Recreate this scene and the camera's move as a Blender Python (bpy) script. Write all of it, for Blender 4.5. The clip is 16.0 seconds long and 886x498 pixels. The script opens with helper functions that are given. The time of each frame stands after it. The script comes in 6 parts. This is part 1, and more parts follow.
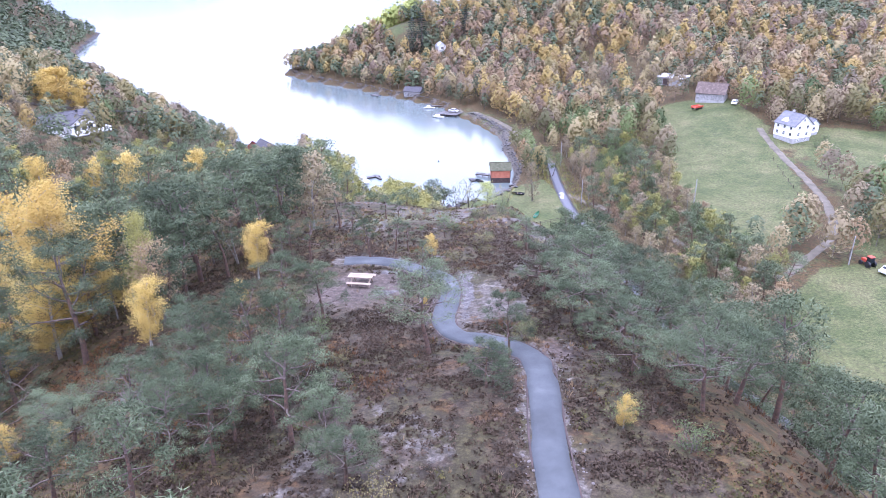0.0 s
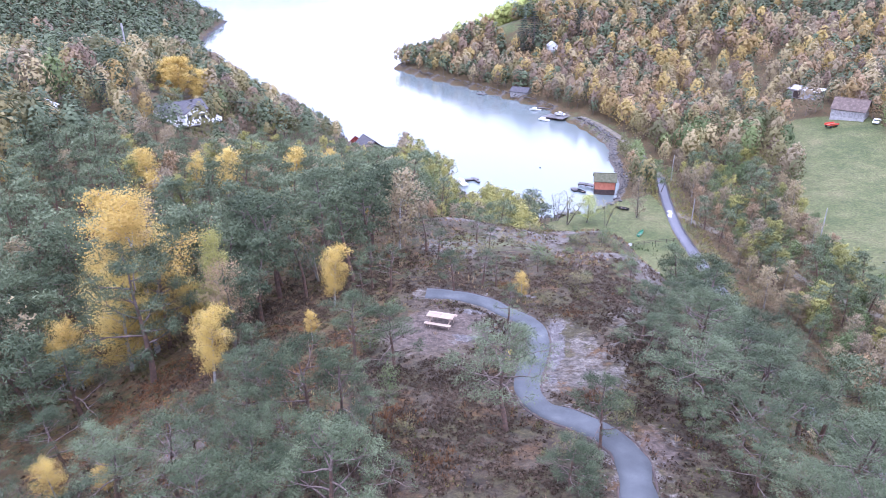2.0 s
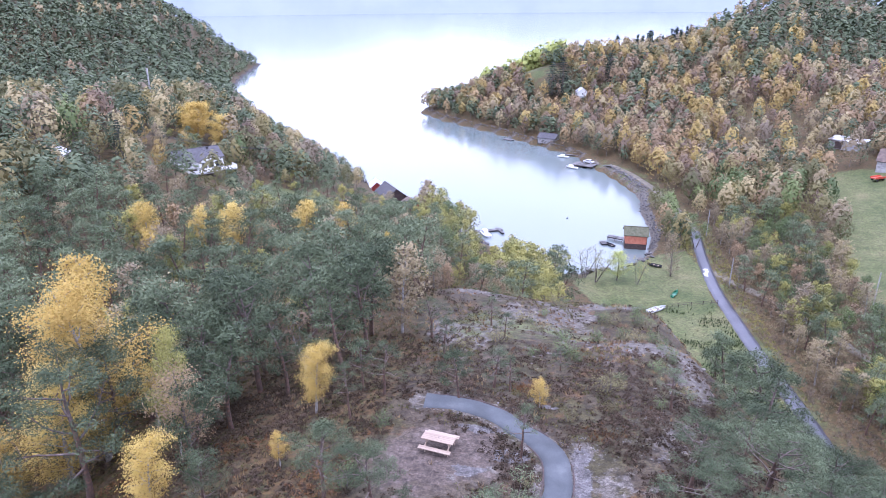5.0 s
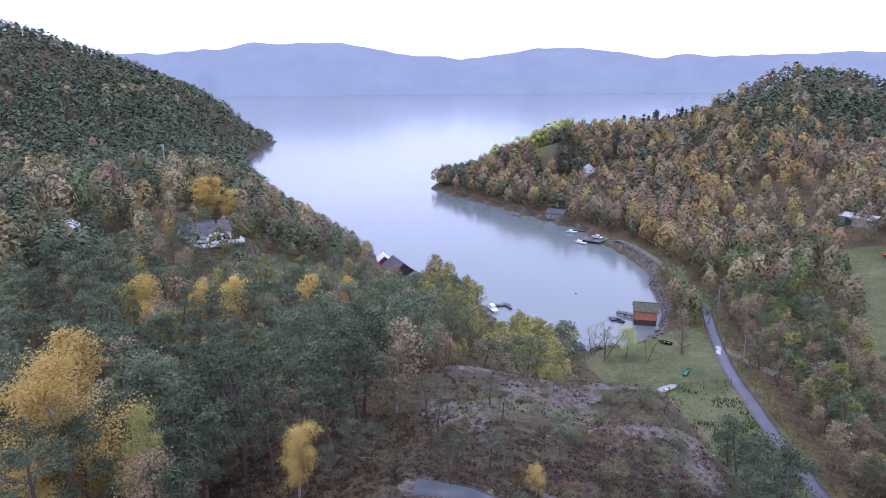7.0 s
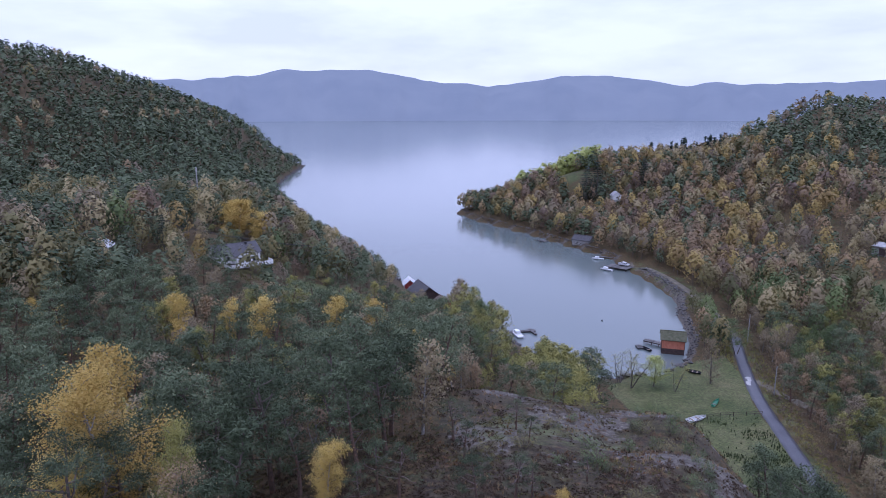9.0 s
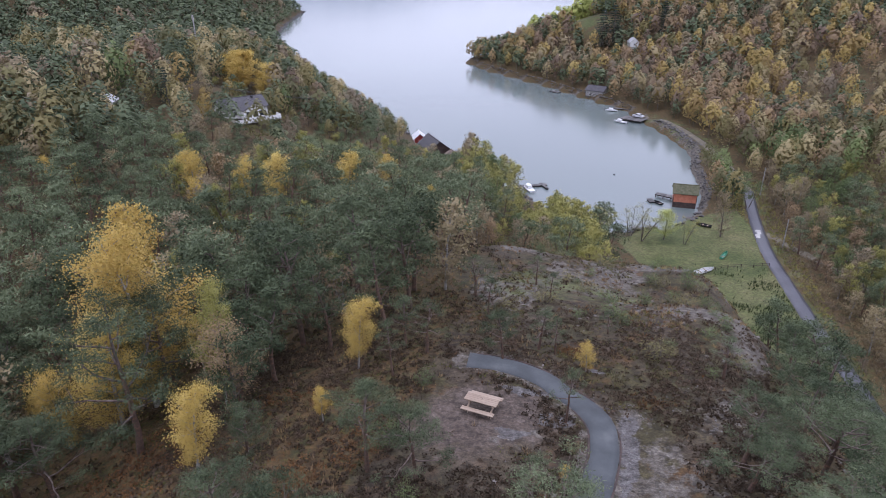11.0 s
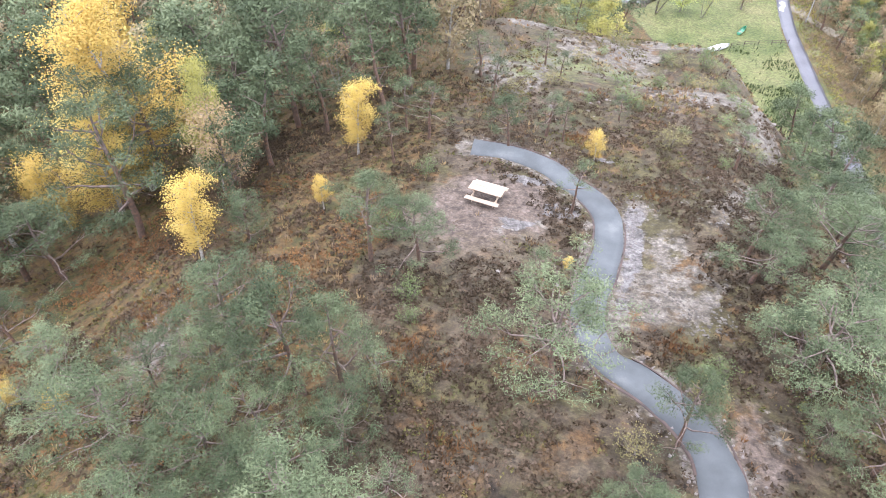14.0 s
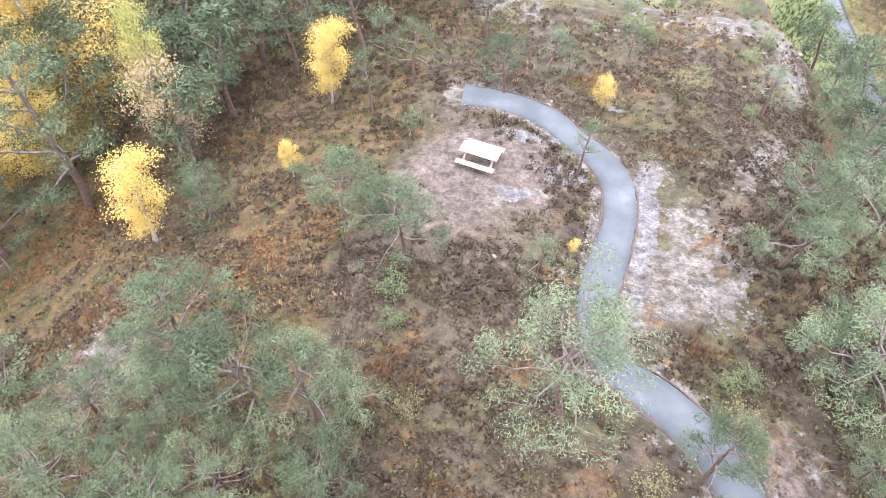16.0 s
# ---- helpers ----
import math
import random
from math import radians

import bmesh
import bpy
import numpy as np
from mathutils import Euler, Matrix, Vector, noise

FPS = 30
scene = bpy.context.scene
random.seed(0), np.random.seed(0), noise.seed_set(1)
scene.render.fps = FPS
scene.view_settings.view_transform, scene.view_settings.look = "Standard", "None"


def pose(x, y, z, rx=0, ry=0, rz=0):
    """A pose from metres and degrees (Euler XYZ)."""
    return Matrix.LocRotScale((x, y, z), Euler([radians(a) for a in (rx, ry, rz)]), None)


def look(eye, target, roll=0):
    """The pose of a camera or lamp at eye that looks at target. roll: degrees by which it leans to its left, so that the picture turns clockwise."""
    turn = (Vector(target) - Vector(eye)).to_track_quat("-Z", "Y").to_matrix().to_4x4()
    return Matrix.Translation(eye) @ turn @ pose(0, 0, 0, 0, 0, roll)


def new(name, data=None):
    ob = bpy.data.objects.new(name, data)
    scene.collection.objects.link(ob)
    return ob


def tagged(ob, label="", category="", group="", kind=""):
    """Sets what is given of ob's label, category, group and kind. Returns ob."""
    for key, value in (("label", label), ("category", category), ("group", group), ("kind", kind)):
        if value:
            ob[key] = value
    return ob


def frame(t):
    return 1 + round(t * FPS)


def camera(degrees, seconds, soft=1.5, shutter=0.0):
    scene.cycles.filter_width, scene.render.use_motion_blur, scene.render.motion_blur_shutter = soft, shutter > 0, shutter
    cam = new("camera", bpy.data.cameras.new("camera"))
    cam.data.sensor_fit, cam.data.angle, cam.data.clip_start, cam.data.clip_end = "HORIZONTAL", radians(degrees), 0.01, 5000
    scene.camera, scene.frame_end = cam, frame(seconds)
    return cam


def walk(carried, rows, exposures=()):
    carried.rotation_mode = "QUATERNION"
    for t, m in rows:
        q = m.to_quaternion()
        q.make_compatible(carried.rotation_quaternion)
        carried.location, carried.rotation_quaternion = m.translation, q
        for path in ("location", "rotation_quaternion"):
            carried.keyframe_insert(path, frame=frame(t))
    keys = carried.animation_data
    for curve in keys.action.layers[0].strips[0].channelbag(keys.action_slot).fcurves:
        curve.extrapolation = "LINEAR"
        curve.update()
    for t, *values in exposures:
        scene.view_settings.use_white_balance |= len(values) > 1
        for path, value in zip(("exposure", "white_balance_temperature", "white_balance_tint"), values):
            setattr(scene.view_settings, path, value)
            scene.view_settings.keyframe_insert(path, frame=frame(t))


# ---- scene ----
cam = camera(68.38, 16.0, 0.85)
# seconds, eye, target, roll
PATH_OF_CAMERA = [
    (0, (0.157, 0.745, 60.766), (0.178, 2.57, 59.949), -1.5),
    (0.5, (0.232, 2.196, 60.879), (0.178, 4.021, 60.062), -1.2),
    (1, (0.294, 3.623, 61.052), (0.144, 5.441, 60.233), -0.8),
    (1.5, (0.356, 5.057, 61.305), (0.147, 6.869, 60.484), -0.8),
    (2, (0.392, 6.407, 61.673), (0.123, 8.209, 60.848), -0.7),
    (2.5, (0.398, 7.934, 61.821), (0.104, 9.732, 60.995), -0.6),
    (3, (0.406, 9.52, 61.961), (0.095, 11.317, 61.14), -0.6),
    (3.5, (0.424, 10.992, 62.086), (0.098, 12.801, 61.3), -0.6),
    (4, (0.316, 12.639, 62.055), (-0.021, 14.462, 61.305), -0.6),
    (6.5, (1.288, 16.615, 61.732), (0.899, 18.484, 61.135), -0.5),
    (7, (1.539, 16.418, 61.661), (1.137, 18.313, 61.165), -0.5),
    (7.5, (1.856, 15.956, 61.562), (1.434, 17.869, 61.16), -0.6),
    (8, (1.853, 15.655, 61.477), (1.396, 17.56, 61.076), -0.6),
    (10.5, (0.103, 16.168, 61.889), (-0.38, 17.995, 61.234), -0.8),
    (11, (-0.088, 16.335, 61.713), (-0.554, 18.087, 60.869), -0.7),
    (11.5, (-0.348, 16.509, 61.576), (-0.784, 18.157, 60.53), -0.4),
    (12, (-0.519, 16.635, 61.549), (-0.941, 18.241, 60.435), -0.1),
    (12.5, (-0.587, 16.669, 61.438), (-1.0, 18.241, 60.273), -0.0),
    (13, (-0.724, 16.847, 61.269), (-1.118, 18.352, 60.013), 0.1),
    (13.5, (-0.86, 17.336, 61.162), (-1.234, 18.778, 59.827), 0.1),
    (14, (-1.005, 18.063, 61.193), (-1.364, 19.444, 59.792), 0.1),
    (14.5, (-1.267, 19.095, 61.181), (-1.605, 20.416, 59.718), 0.1),
    (15, (-1.571, 20.376, 61.104), (-1.887, 21.638, 59.585), 0.2),
    (15.5, (-1.909, 21.744, 60.922), (-2.204, 22.959, 59.361), 0.3),
    (16, (-2.281, 23.219, 60.6), (-2.553, 24.389, 59.001), 0.4),
]
walk(cam, [(t, look(eye, target, roll)) for t, eye, target, roll in PATH_OF_CAMERA],
     [(0.0, 0.7, 5100, 34), (2.0, 0.64, 5100, 34), (4.0, 0.62, 5100, 33), (6.5, -0.2, 5200, 34), (7.0, -0.46, 5100, 33), (7.5, -0.76, 5020, 32), (8.0, -1.02, 4950, 32), (10.5, -0.84, 5250, 30), (11.0, -0.58, 5600, 25), (12.0, -0.06, 5900, 20),
      (12.5, 0.2, 5850, 19), (13.5, 0.82, 5850, 18), (14.5, 1.28, 5900, 18), (16.0, 1.45, 5800, 20)])

# ---- world and light ----
world = bpy.data.worlds.new("overcast_sky")
scene.world = world
world.use_nodes = True
wn = world.node_tree
wn.nodes.clear()


def wnode(kind, **values):
    n = wn.nodes.new(kind)
    for key, value in values.items():
        n.inputs[key].default_value = value
    return n


sky = wnode("ShaderNodeTexSky")
sky.sky_type, sky.sun_disc, sky.sun_elevation, sky.sun_rotation = "NISHITA", False, radians(38), radians(-35)
sky_dim = wnode("ShaderNodeMixRGB", Fac=1.0, Color2=(0.1, 0.1, 0.1, 1))
sky_dim.blend_type = "MULTIPLY"
spot = wnode("ShaderNodeTexCoord")
stretch = wnode("ShaderNodeMapping")
stretch.inputs["Scale"].default_value = (2.2, 2.2, 9.0)
cloud_noise = wnode("ShaderNodeTexNoise", Scale=1.6, Detail=6.0, Roughness=0.55)
cloud_ramp = wn.nodes.new("ShaderNodeValToRGB")
cloud_ramp.color_ramp.elements[0].position, cloud_ramp.color_ramp.elements[0].color = 0.36, (0.8, 0.82, 0.85, 1)
cloud_ramp.color_ramp.elements[1].position, cloud_ramp.color_ramp.elements[1].color = 0.6, (1.0, 1.01, 1.03, 1)
cover = wnode("ShaderNodeMixRGB", Fac=0.93)
background = wnode("ShaderNodeBackground", Strength=2.1)
world_out = wn.nodes.new("ShaderNodeOutputWorld")
up = wn.nodes.new("ShaderNodeSeparateXYZ")
zenith = wnode("ShaderNodeMath")
zenith.operation = "MULTIPLY_ADD"
zenith.inputs[1].default_value, zenith.inputs[2].default_value = 0.75, 1.95
for a, b in ((spot.outputs["Generated"], up.inputs[0]), (up.outputs["Z"], zenith.inputs[0]), (zenith.outputs[0], background.inputs["Strength"]), (sky.outputs[0], sky_dim.inputs["Color1"]), (spot.outputs["Generated"], stretch.inputs["Vector"]), (stretch.outputs[0], cloud_noise.inputs["Vector"]),
             (cloud_noise.outputs["Fac"], cloud_ramp.inputs["Fac"]), (sky_dim.outputs[0], cover.inputs["Color1"]), (cloud_ramp.outputs[0], cover.inputs["Color2"]),
             (cover.outputs[0], background.inputs["Color"]), (background.outputs[0], world_out.inputs["Surface"])):
    wn.links.new(a, b)
sun_data = bpy.data.lights.new("sun", "SUN")
sun_data.energy, sun_data.angle, sun_data.color = 1.5, radians(14), (1.0, 0.97, 0.92)
sun = new("sun", sun_data)
sun.matrix_basis = look((0, 0, 300), (25, 60, 0))


# ---- materials ----
def material(name, colors, scale=3.0, rough=0.8, metal=0.0, fine=0.0, bump=0.0, bump_scale=None, detail=6.0, positions=None, coat=0.0, random_by=0.0, stretch=(1, 1, 1)):
    """A surface whose colour runs through colors by noise at real size, with a finer grain, relief and uneven gloss."""
    m = bpy.data.materials.new(name)
    m.use_nodes = True
    t = m.node_tree
    n, link = t.nodes, t.links.new
    p = n["Principled BSDF"]
    where = n.new("ShaderNodeTexCoord")
    mapping = n.new("ShaderNodeMapping")
    mapping.inputs["Scale"].default_value = stretch
    link(where.outputs["Object"], mapping.inputs["Vector"])
    noise_a = n.new("ShaderNodeTexNoise")
    noise_a.inputs["Scale"].default_value, noise_a.inputs["Detail"].default_value, noise_a.inputs["Roughness"].default_value = scale, detail, 0.6
    link(mapping.outputs[0], noise_a.inputs["Vector"])
    ramp = n.new("ShaderNodeValToRGB")
    e = ramp.color_ramp.elements
    spread = positions or [0.3 + 0.4 * i / max(1, len(colors) - 1) for i in range(len(colors))]
    while len(e) < len(colors):
        e.new(0.5)
    for i, col in enumerate(colors):
        e[i].position, e[i].color = spread[i], (*col, 1)
    if random_by:
        info = n.new("ShaderNodeObjectInfo")
        add = n.new("ShaderNodeMath")
        add.operation = "MULTIPLY_ADD"
        add.inputs[1].default_value = random_by
        link(info.outputs["Random"], add.inputs[0])
        link(noise_a.outputs["Fac"], add.inputs[2])
        shift = n.new("ShaderNodeMath")
        shift.operation = "SUBTRACT"
        shift.inputs[1].default_value = random_by / 2
        link(add.outputs[0], shift.inputs[0])
        link(shift.outputs[0], ramp.inputs["Fac"])
    else:
        link(noise_a.outputs["Fac"], ramp.inputs["Fac"])
    out = ramp.outputs["Color"]
    noise_b = n.new("ShaderNodeTexNoise")
    noise_b.inputs["Scale"].default_value, noise_b.inputs["Detail"].default_value = bump_scale or scale * 9, 4.0
    link(mapping.outputs[0], noise_b.inputs["Vector"])
    if fine:
        grain = n.new("ShaderNodeMixRGB")
        grain.blend_type = "OVERLAY"
        grain.inputs["Fac"].default_value = fine
        link(out, grain.inputs["Color1"])
        link(noise_b.outputs["Color"], grain.inputs["Color2"])
        bw = n.new("ShaderNodeRGBToBW")
        link(noise_b.outputs["Color"], bw.inputs[0])
        link(bw.outputs[0], grain.inputs["Color2"])
        out = grain.outputs["Color"]
    link(out, p.inputs["Base Color"])
    gloss = n.new("ShaderNodeMapRange")
    gloss.inputs["To Min"].default_value, gloss.inputs["To Max"].default_value = max(0.02, rough - 0.12), min(1, rough + 0.12)
    link(noise_a.outputs["Fac"], gloss.inputs["Value"])
    link(gloss.outputs[0], p.inputs["Roughness"])
    p.inputs["Metallic"].default_value = metal
    p.inputs["Coat Weight"].default_value = coat
    if bump:
        relief = n.new("ShaderNodeBump")
        relief.inputs["Distance"].default_value = bump
        link(noise_b.outputs["Fac"], relief.inputs["Height"])
        link(relief.outputs[0], p.inputs["Normal"])
    return m


def leaf_material(name, colors, rough=0.7, through_light=0.25):
    """Foliage: the colour follows each tree's own tint, with a little light through the blades."""
    m = bpy.data.materials.new(name)
    m.use_nodes = True
    n, link = m.node_tree.nodes, m.node_tree.links.new
    p = n["Principled BSDF"]
    tint = n.new("ShaderNodeAttribute")
    tint.attribute_name = "tint"
    info = n.new("ShaderNodeObjectInfo")
    island = n.new("ShaderNodeNewGeometry")
    a = n.new("ShaderNodeMath")
    a.operation = "MULTIPLY_ADD"
    a.inputs[1].default_value = 0.32
    link(info.outputs["Random"], a.inputs[0])
    link(tint.outputs["Fac"], a.inputs[2])
    b = n.new("ShaderNodeMath")
    b.operation = "MULTIPLY_ADD"
    b.inputs[1].default_value = 0.08
    link(island.outputs["Random Per Island"], b.inputs[0])
    link(a.outputs[0], b.inputs[2])
    c = n.new("ShaderNodeMath")
    c.operation = "SUBTRACT"
    c.inputs[1].default_value = 0.2
    link(b.outputs[0], c.inputs[0])
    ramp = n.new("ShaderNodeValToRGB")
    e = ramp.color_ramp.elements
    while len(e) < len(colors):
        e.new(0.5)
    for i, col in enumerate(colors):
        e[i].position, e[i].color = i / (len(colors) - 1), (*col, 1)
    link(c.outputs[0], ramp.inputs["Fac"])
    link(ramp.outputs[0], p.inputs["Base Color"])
    p.inputs["Roughness"].default_value = rough
    p.inputs["Specular IOR Level"].default_value = 0.25
    lit = n.new("ShaderNodeBsdfTranslucent")
    link(ramp.outputs[0], lit.inputs["Color"])
    mix = n.new("ShaderNodeMixShader")
    mix.inputs["Fac"].default_value = through_light
    link(p.outputs[0], mix.inputs[1])
    link(lit.outputs[0], mix.inputs[2])
    link(mix.outputs[0], n["Material Output"].inputs["Surface"])
    return m


NEEDLES = leaf_material("pine_needles", [(0.026, 0.036, 0.017), (0.062, 0.082, 0.04), (0.128, 0.156, 0.082), (0.23, 0.265, 0.145)], through_light=0.16)
TAN = leaf_material("fading_tan_leaves", [(0.155, 0.124, 0.095), (0.225, 0.182, 0.122), (0.31, 0.252, 0.14), (0.39, 0.325, 0.165)], through_light=0.3)
SPRUCE = leaf_material("spruce_needles", [(0.024, 0.04, 0.03), (0.036, 0.056, 0.04), (0.05, 0.074, 0.05)])
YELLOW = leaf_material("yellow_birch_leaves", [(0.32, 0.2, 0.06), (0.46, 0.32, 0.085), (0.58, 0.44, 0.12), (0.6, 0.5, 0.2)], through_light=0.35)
RUSSET = leaf_material("russet_leaves", [(0.165, 0.12, 0.09), (0.235, 0.17, 0.11), (0.315, 0.225, 0.122), (0.41, 0.3, 0.135)], through_light=0.3)
OLIVE = leaf_material("olive_green_leaves", [(0.11, 0.125, 0.045), (0.2, 0.205, 0.066), (0.33, 0.31, 0.09), (0.46, 0.4, 0.125)], through_light=0.3)
LIME = leaf_material("lime_leaves", [(0.3, 0.34, 0.1), (0.42, 0.45, 0.13), (0.52, 0.53, 0.18)], through_light=0.3)
GOLD = leaf_material("golden_leaves", [(0.23, 0.16, 0.07), (0.31, 0.225, 0.085), (0.39, 0.295, 0.1), (0.45, 0.36, 0.14)], through_light=0.3)
DULL_GREEN = leaf_material("fading_green_leaves", [(0.1, 0.1, 0.05), (0.15, 0.145, 0.065), (0.22, 0.19, 0.08), (0.3, 0.25, 0.1)], through_light=0.3)
GREEN = leaf_material("green_leaves", [(0.06, 0.085, 0.04), (0.1, 0.135, 0.055), (0.15, 0.19, 0.075), (0.22, 0.265, 0.1)], through_light=0.3)
HEATH = leaf_material("heather", [(0.036, 0.024, 0.013), (0.068, 0.046, 0.027), (0.108, 0.076, 0.052), (0.165, 0.123, 0.092)], through_light=0.1)
FERN = leaf_material("rusty_bracken", [(0.1, 0.05, 0.024), (0.165, 0.084, 0.034), (0.24, 0.135, 0.05)], through_light=0.2)
BILBERRY = leaf_material("bilberry_leaves", [(0.042, 0.044, 0.014), (0.078, 0.076, 0.023), (0.125, 0.108, 0.034), (0.18, 0.14, 0.048)], through_light=0.15)
RUSH = leaf_material("rushes", [(0.034, 0.05, 0.018), (0.056, 0.075, 0.026), (0.09, 0.098, 0.038)], through_light=0.15)
BARK_PINE = material("pine_bark", [(0.05, 0.035, 0.028), (0.11, 0.07, 0.05), (0.2, 0.11, 0.07)], 5, 0.9, fine=0.5, bump=0.02)
LIMB_PINE = material("pine_limb", [(0.07, 0.05, 0.042), (0.135, 0.1, 0.085), (0.22, 0.17, 0.148)], 6, 0.9, fine=0.4)
BARK_BIRCH = material("birch_bark", [(0.1, 0.09, 0.08), (0.3, 0.28, 0.25), (0.42, 0.4, 0.36)], 4, 0.8, fine=0.4, stretch=(1, 1, 3))
BARK_GREY = material("grey_bark", [(0.07, 0.06, 0.05), (0.14, 0.12, 0.1), (0.2, 0.17, 0.15)], 6, 0.9, fine=0.4)
WHITE_PAINT = material("white_paint", [(0.68, 0.68, 0.66), (0.8, 0.8, 0.79), (0.84, 0.84, 0.83)], 1.2, 0.55, fine=0.12, bump=0.004)
RED_PAINT = material("red_paint", [(0.2, 0.03, 0.025), (0.29, 0.045, 0.035), (0.34, 0.07, 0.05)], 1.5, 0.7, fine=0.3, bump=0.006)
ORANGE_PAINT = material("orange_paint", [(0.36, 0.12, 0.065), (0.47, 0.17, 0.095), (0.52, 0.22, 0.13)], 1.0, 0.75, fine=0.3, bump=0.006)
DARK_BOARD = material("dark_boards", [(0.03, 0.022, 0.02), (0.06, 0.04, 0.034), (0.09, 0.06, 0.05)], 1.6, 0.8, fine=0.4, bump=0.01)
GREY_BOARD = material("weathered_boards", [(0.2, 0.19, 0.18), (0.32, 0.31, 0.3), (0.42, 0.41, 0.39)], 1.4, 0.85, fine=0.4, bump=0.01)
NEW_WOOD = material("fresh_pine_wood", [(0.26, 0.19, 0.135), (0.31, 0.232, 0.168), (0.36, 0.28, 0.21)], 2.5, 0.6, fine=0.25, bump=0.003, stretch=(1, 8, 8), random_by=0.3)
SLATE = material("dark_roof_tiles", [(0.035, 0.033, 0.037), (0.06, 0.056, 0.062), (0.095, 0.09, 0.095)], 1.2, 0.7, fine=0.4, bump=0.02)
MOSS_ROOF = material("mossy_roof", [(0.05, 0.055, 0.025), (0.085, 0.085, 0.045), (0.12, 0.11, 0.075)], 1.3, 0.9, fine=0.5, bump=0.03)
RUST_ROOF = material("rusty_sheet_roof", [(0.06, 0.042, 0.032), (0.1, 0.068, 0.05), (0.16, 0.12, 0.095)], 0.9, 0.7, fine=0.35, bump=0.01)
RED_ROOF = material("red_sheet_roof", [(0.2, 0.07, 0.06), (0.27, 0.1, 0.085)], 1.0, 0.6, fine=0.3)
GREY_ROOF = material("grey_tile_roof", [(0.1, 0.1, 0.108), (0.14, 0.142, 0.15), (0.19, 0.19, 0.2)], 1.0, 0.7, fine=0.3, bump=0.02)
PALE_ROOF = material("pale_sheet_roof", [(0.45, 0.45, 0.47), (0.62, 0.62, 0.64), (0.72, 0.72, 0.73)], 0.8, 0.45, metal=0.2, fine=0.2)
CONCRETE = material("concrete", [(0.28, 0.27, 0.26), (0.38, 0.37, 0.35), (0.45, 0.44, 0.42)], 1.0, 0.85, fine=0.4, bump=0.01)
DARK_METAL = material("dark_metal", [(0.03, 0.03, 0.035), (0.06, 0.06, 0.065)], 4, 0.5, metal=0.5)
PLANK_GREY = material("grey_planks", [(0.06, 0.056, 0.055), (0.1, 0.095, 0.09), (0.15, 0.14, 0.135)], 2.0, 0.85, fine=0.4, bump=0.006, random_by=0.4)
BOAT_WHITE = material("white_gelcoat", [(0.7, 0.71, 0.72), (0.8, 0.8, 0.8)], 2, 0.3, coat=0.4, fine=0.08)
BOAT_GREEN = material("green_hull_paint", [(0.1, 0.32, 0.2), (0.16, 0.42, 0.28)], 2, 0.4, fine=0.1)
RED_MACHINE = material("red_machine_paint", [(0.42, 0.06, 0.04), (0.55, 0.1, 0.05)], 2, 0.4, fine=0.1)
PALE_STONE = material("pale_stone", [(0.09, 0.074, 0.064), (0.14, 0.12, 0.108), (0.2, 0.18, 0.168)], 2.0, 0.85, fine=0.4, bump=0.03)
OUTCROP = material("lichen_rock", [(0.035, 0.028, 0.022), (0.07, 0.06, 0.05), (0.12, 0.108, 0.094), (0.19, 0.178, 0.163)], 2.2, 0.9, fine=0.6, bump=0.05, positions=[0.32, 0.45, 0.58, 0.72])
SHORE_STONE = material("shore_stone", [(0.05, 0.046, 0.044), (0.11, 0.102, 0.096), (0.22, 0.205, 0.19)], 1.2, 0.8, fine=0.4, bump=0.04, random_by=0.4)
GLASS = bpy.data.materials.new("window_glass")
GLASS.use_nodes = True
GLASS.node_tree.nodes["Principled BSDF"].inputs["Base Color"].default_value = (0.02, 0.025, 0.03, 1)
GLASS.node_tree.nodes["Principled BSDF"].inputs["Roughness"].default_value = 0.06
ASPHALT = material("wet_asphalt", [(0.04, 0.039, 0.047), (0.058, 0.057, 0.067), (0.085, 0.082, 0.095)], 0.35, 0.34, fine=0.25, bump=0.004, bump_scale=40)
GRAVEL_PATH = material("grey_gravel", [(0.042, 0.046, 0.048), (0.06, 0.066, 0.069), (0.08, 0.087, 0.09), (0.12, 0.124, 0.125)], 0.55, 0.75, fine=0.45, bump=0.012, bump_scale=38, positions=[0.3, 0.48, 0.62, 0.76])
GRAVEL_ROAD = material("gravel_road", [(0.085, 0.074, 0.05), (0.13, 0.112, 0.08), (0.18, 0.155, 0.115)], 0.4, 0.9, fine=0.4, bump=0.02, bump_scale=20)
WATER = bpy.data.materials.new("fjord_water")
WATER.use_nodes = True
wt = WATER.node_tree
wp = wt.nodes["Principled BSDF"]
# pale base colour stands in for sky reflection; specular is raised above real water
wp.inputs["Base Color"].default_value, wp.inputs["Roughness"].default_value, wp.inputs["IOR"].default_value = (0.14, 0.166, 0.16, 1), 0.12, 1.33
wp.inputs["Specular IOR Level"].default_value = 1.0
ripples = wt.nodes.new("ShaderNodeTexNoise")
ripples.inputs["Scale"].default_value, ripples.inputs["Detail"].default_value = 0.9, 5.0
swell = wt.nodes.new("ShaderNodeTexNoise")
swell.inputs["Scale"].default_value, swell.inputs["Detail"].default_value = 0.016, 3.0
place = wt.nodes.new("ShaderNodeTexCoord")
times_ = wt.nodes.new("ShaderNodeMath")
times_.operation = "MULTIPLY"
ruffle = wt.nodes.new("ShaderNodeBump")
ruffle.inputs["Distance"].default_value, ruffle.inputs["Strength"].default_value = 0.05, 0.8
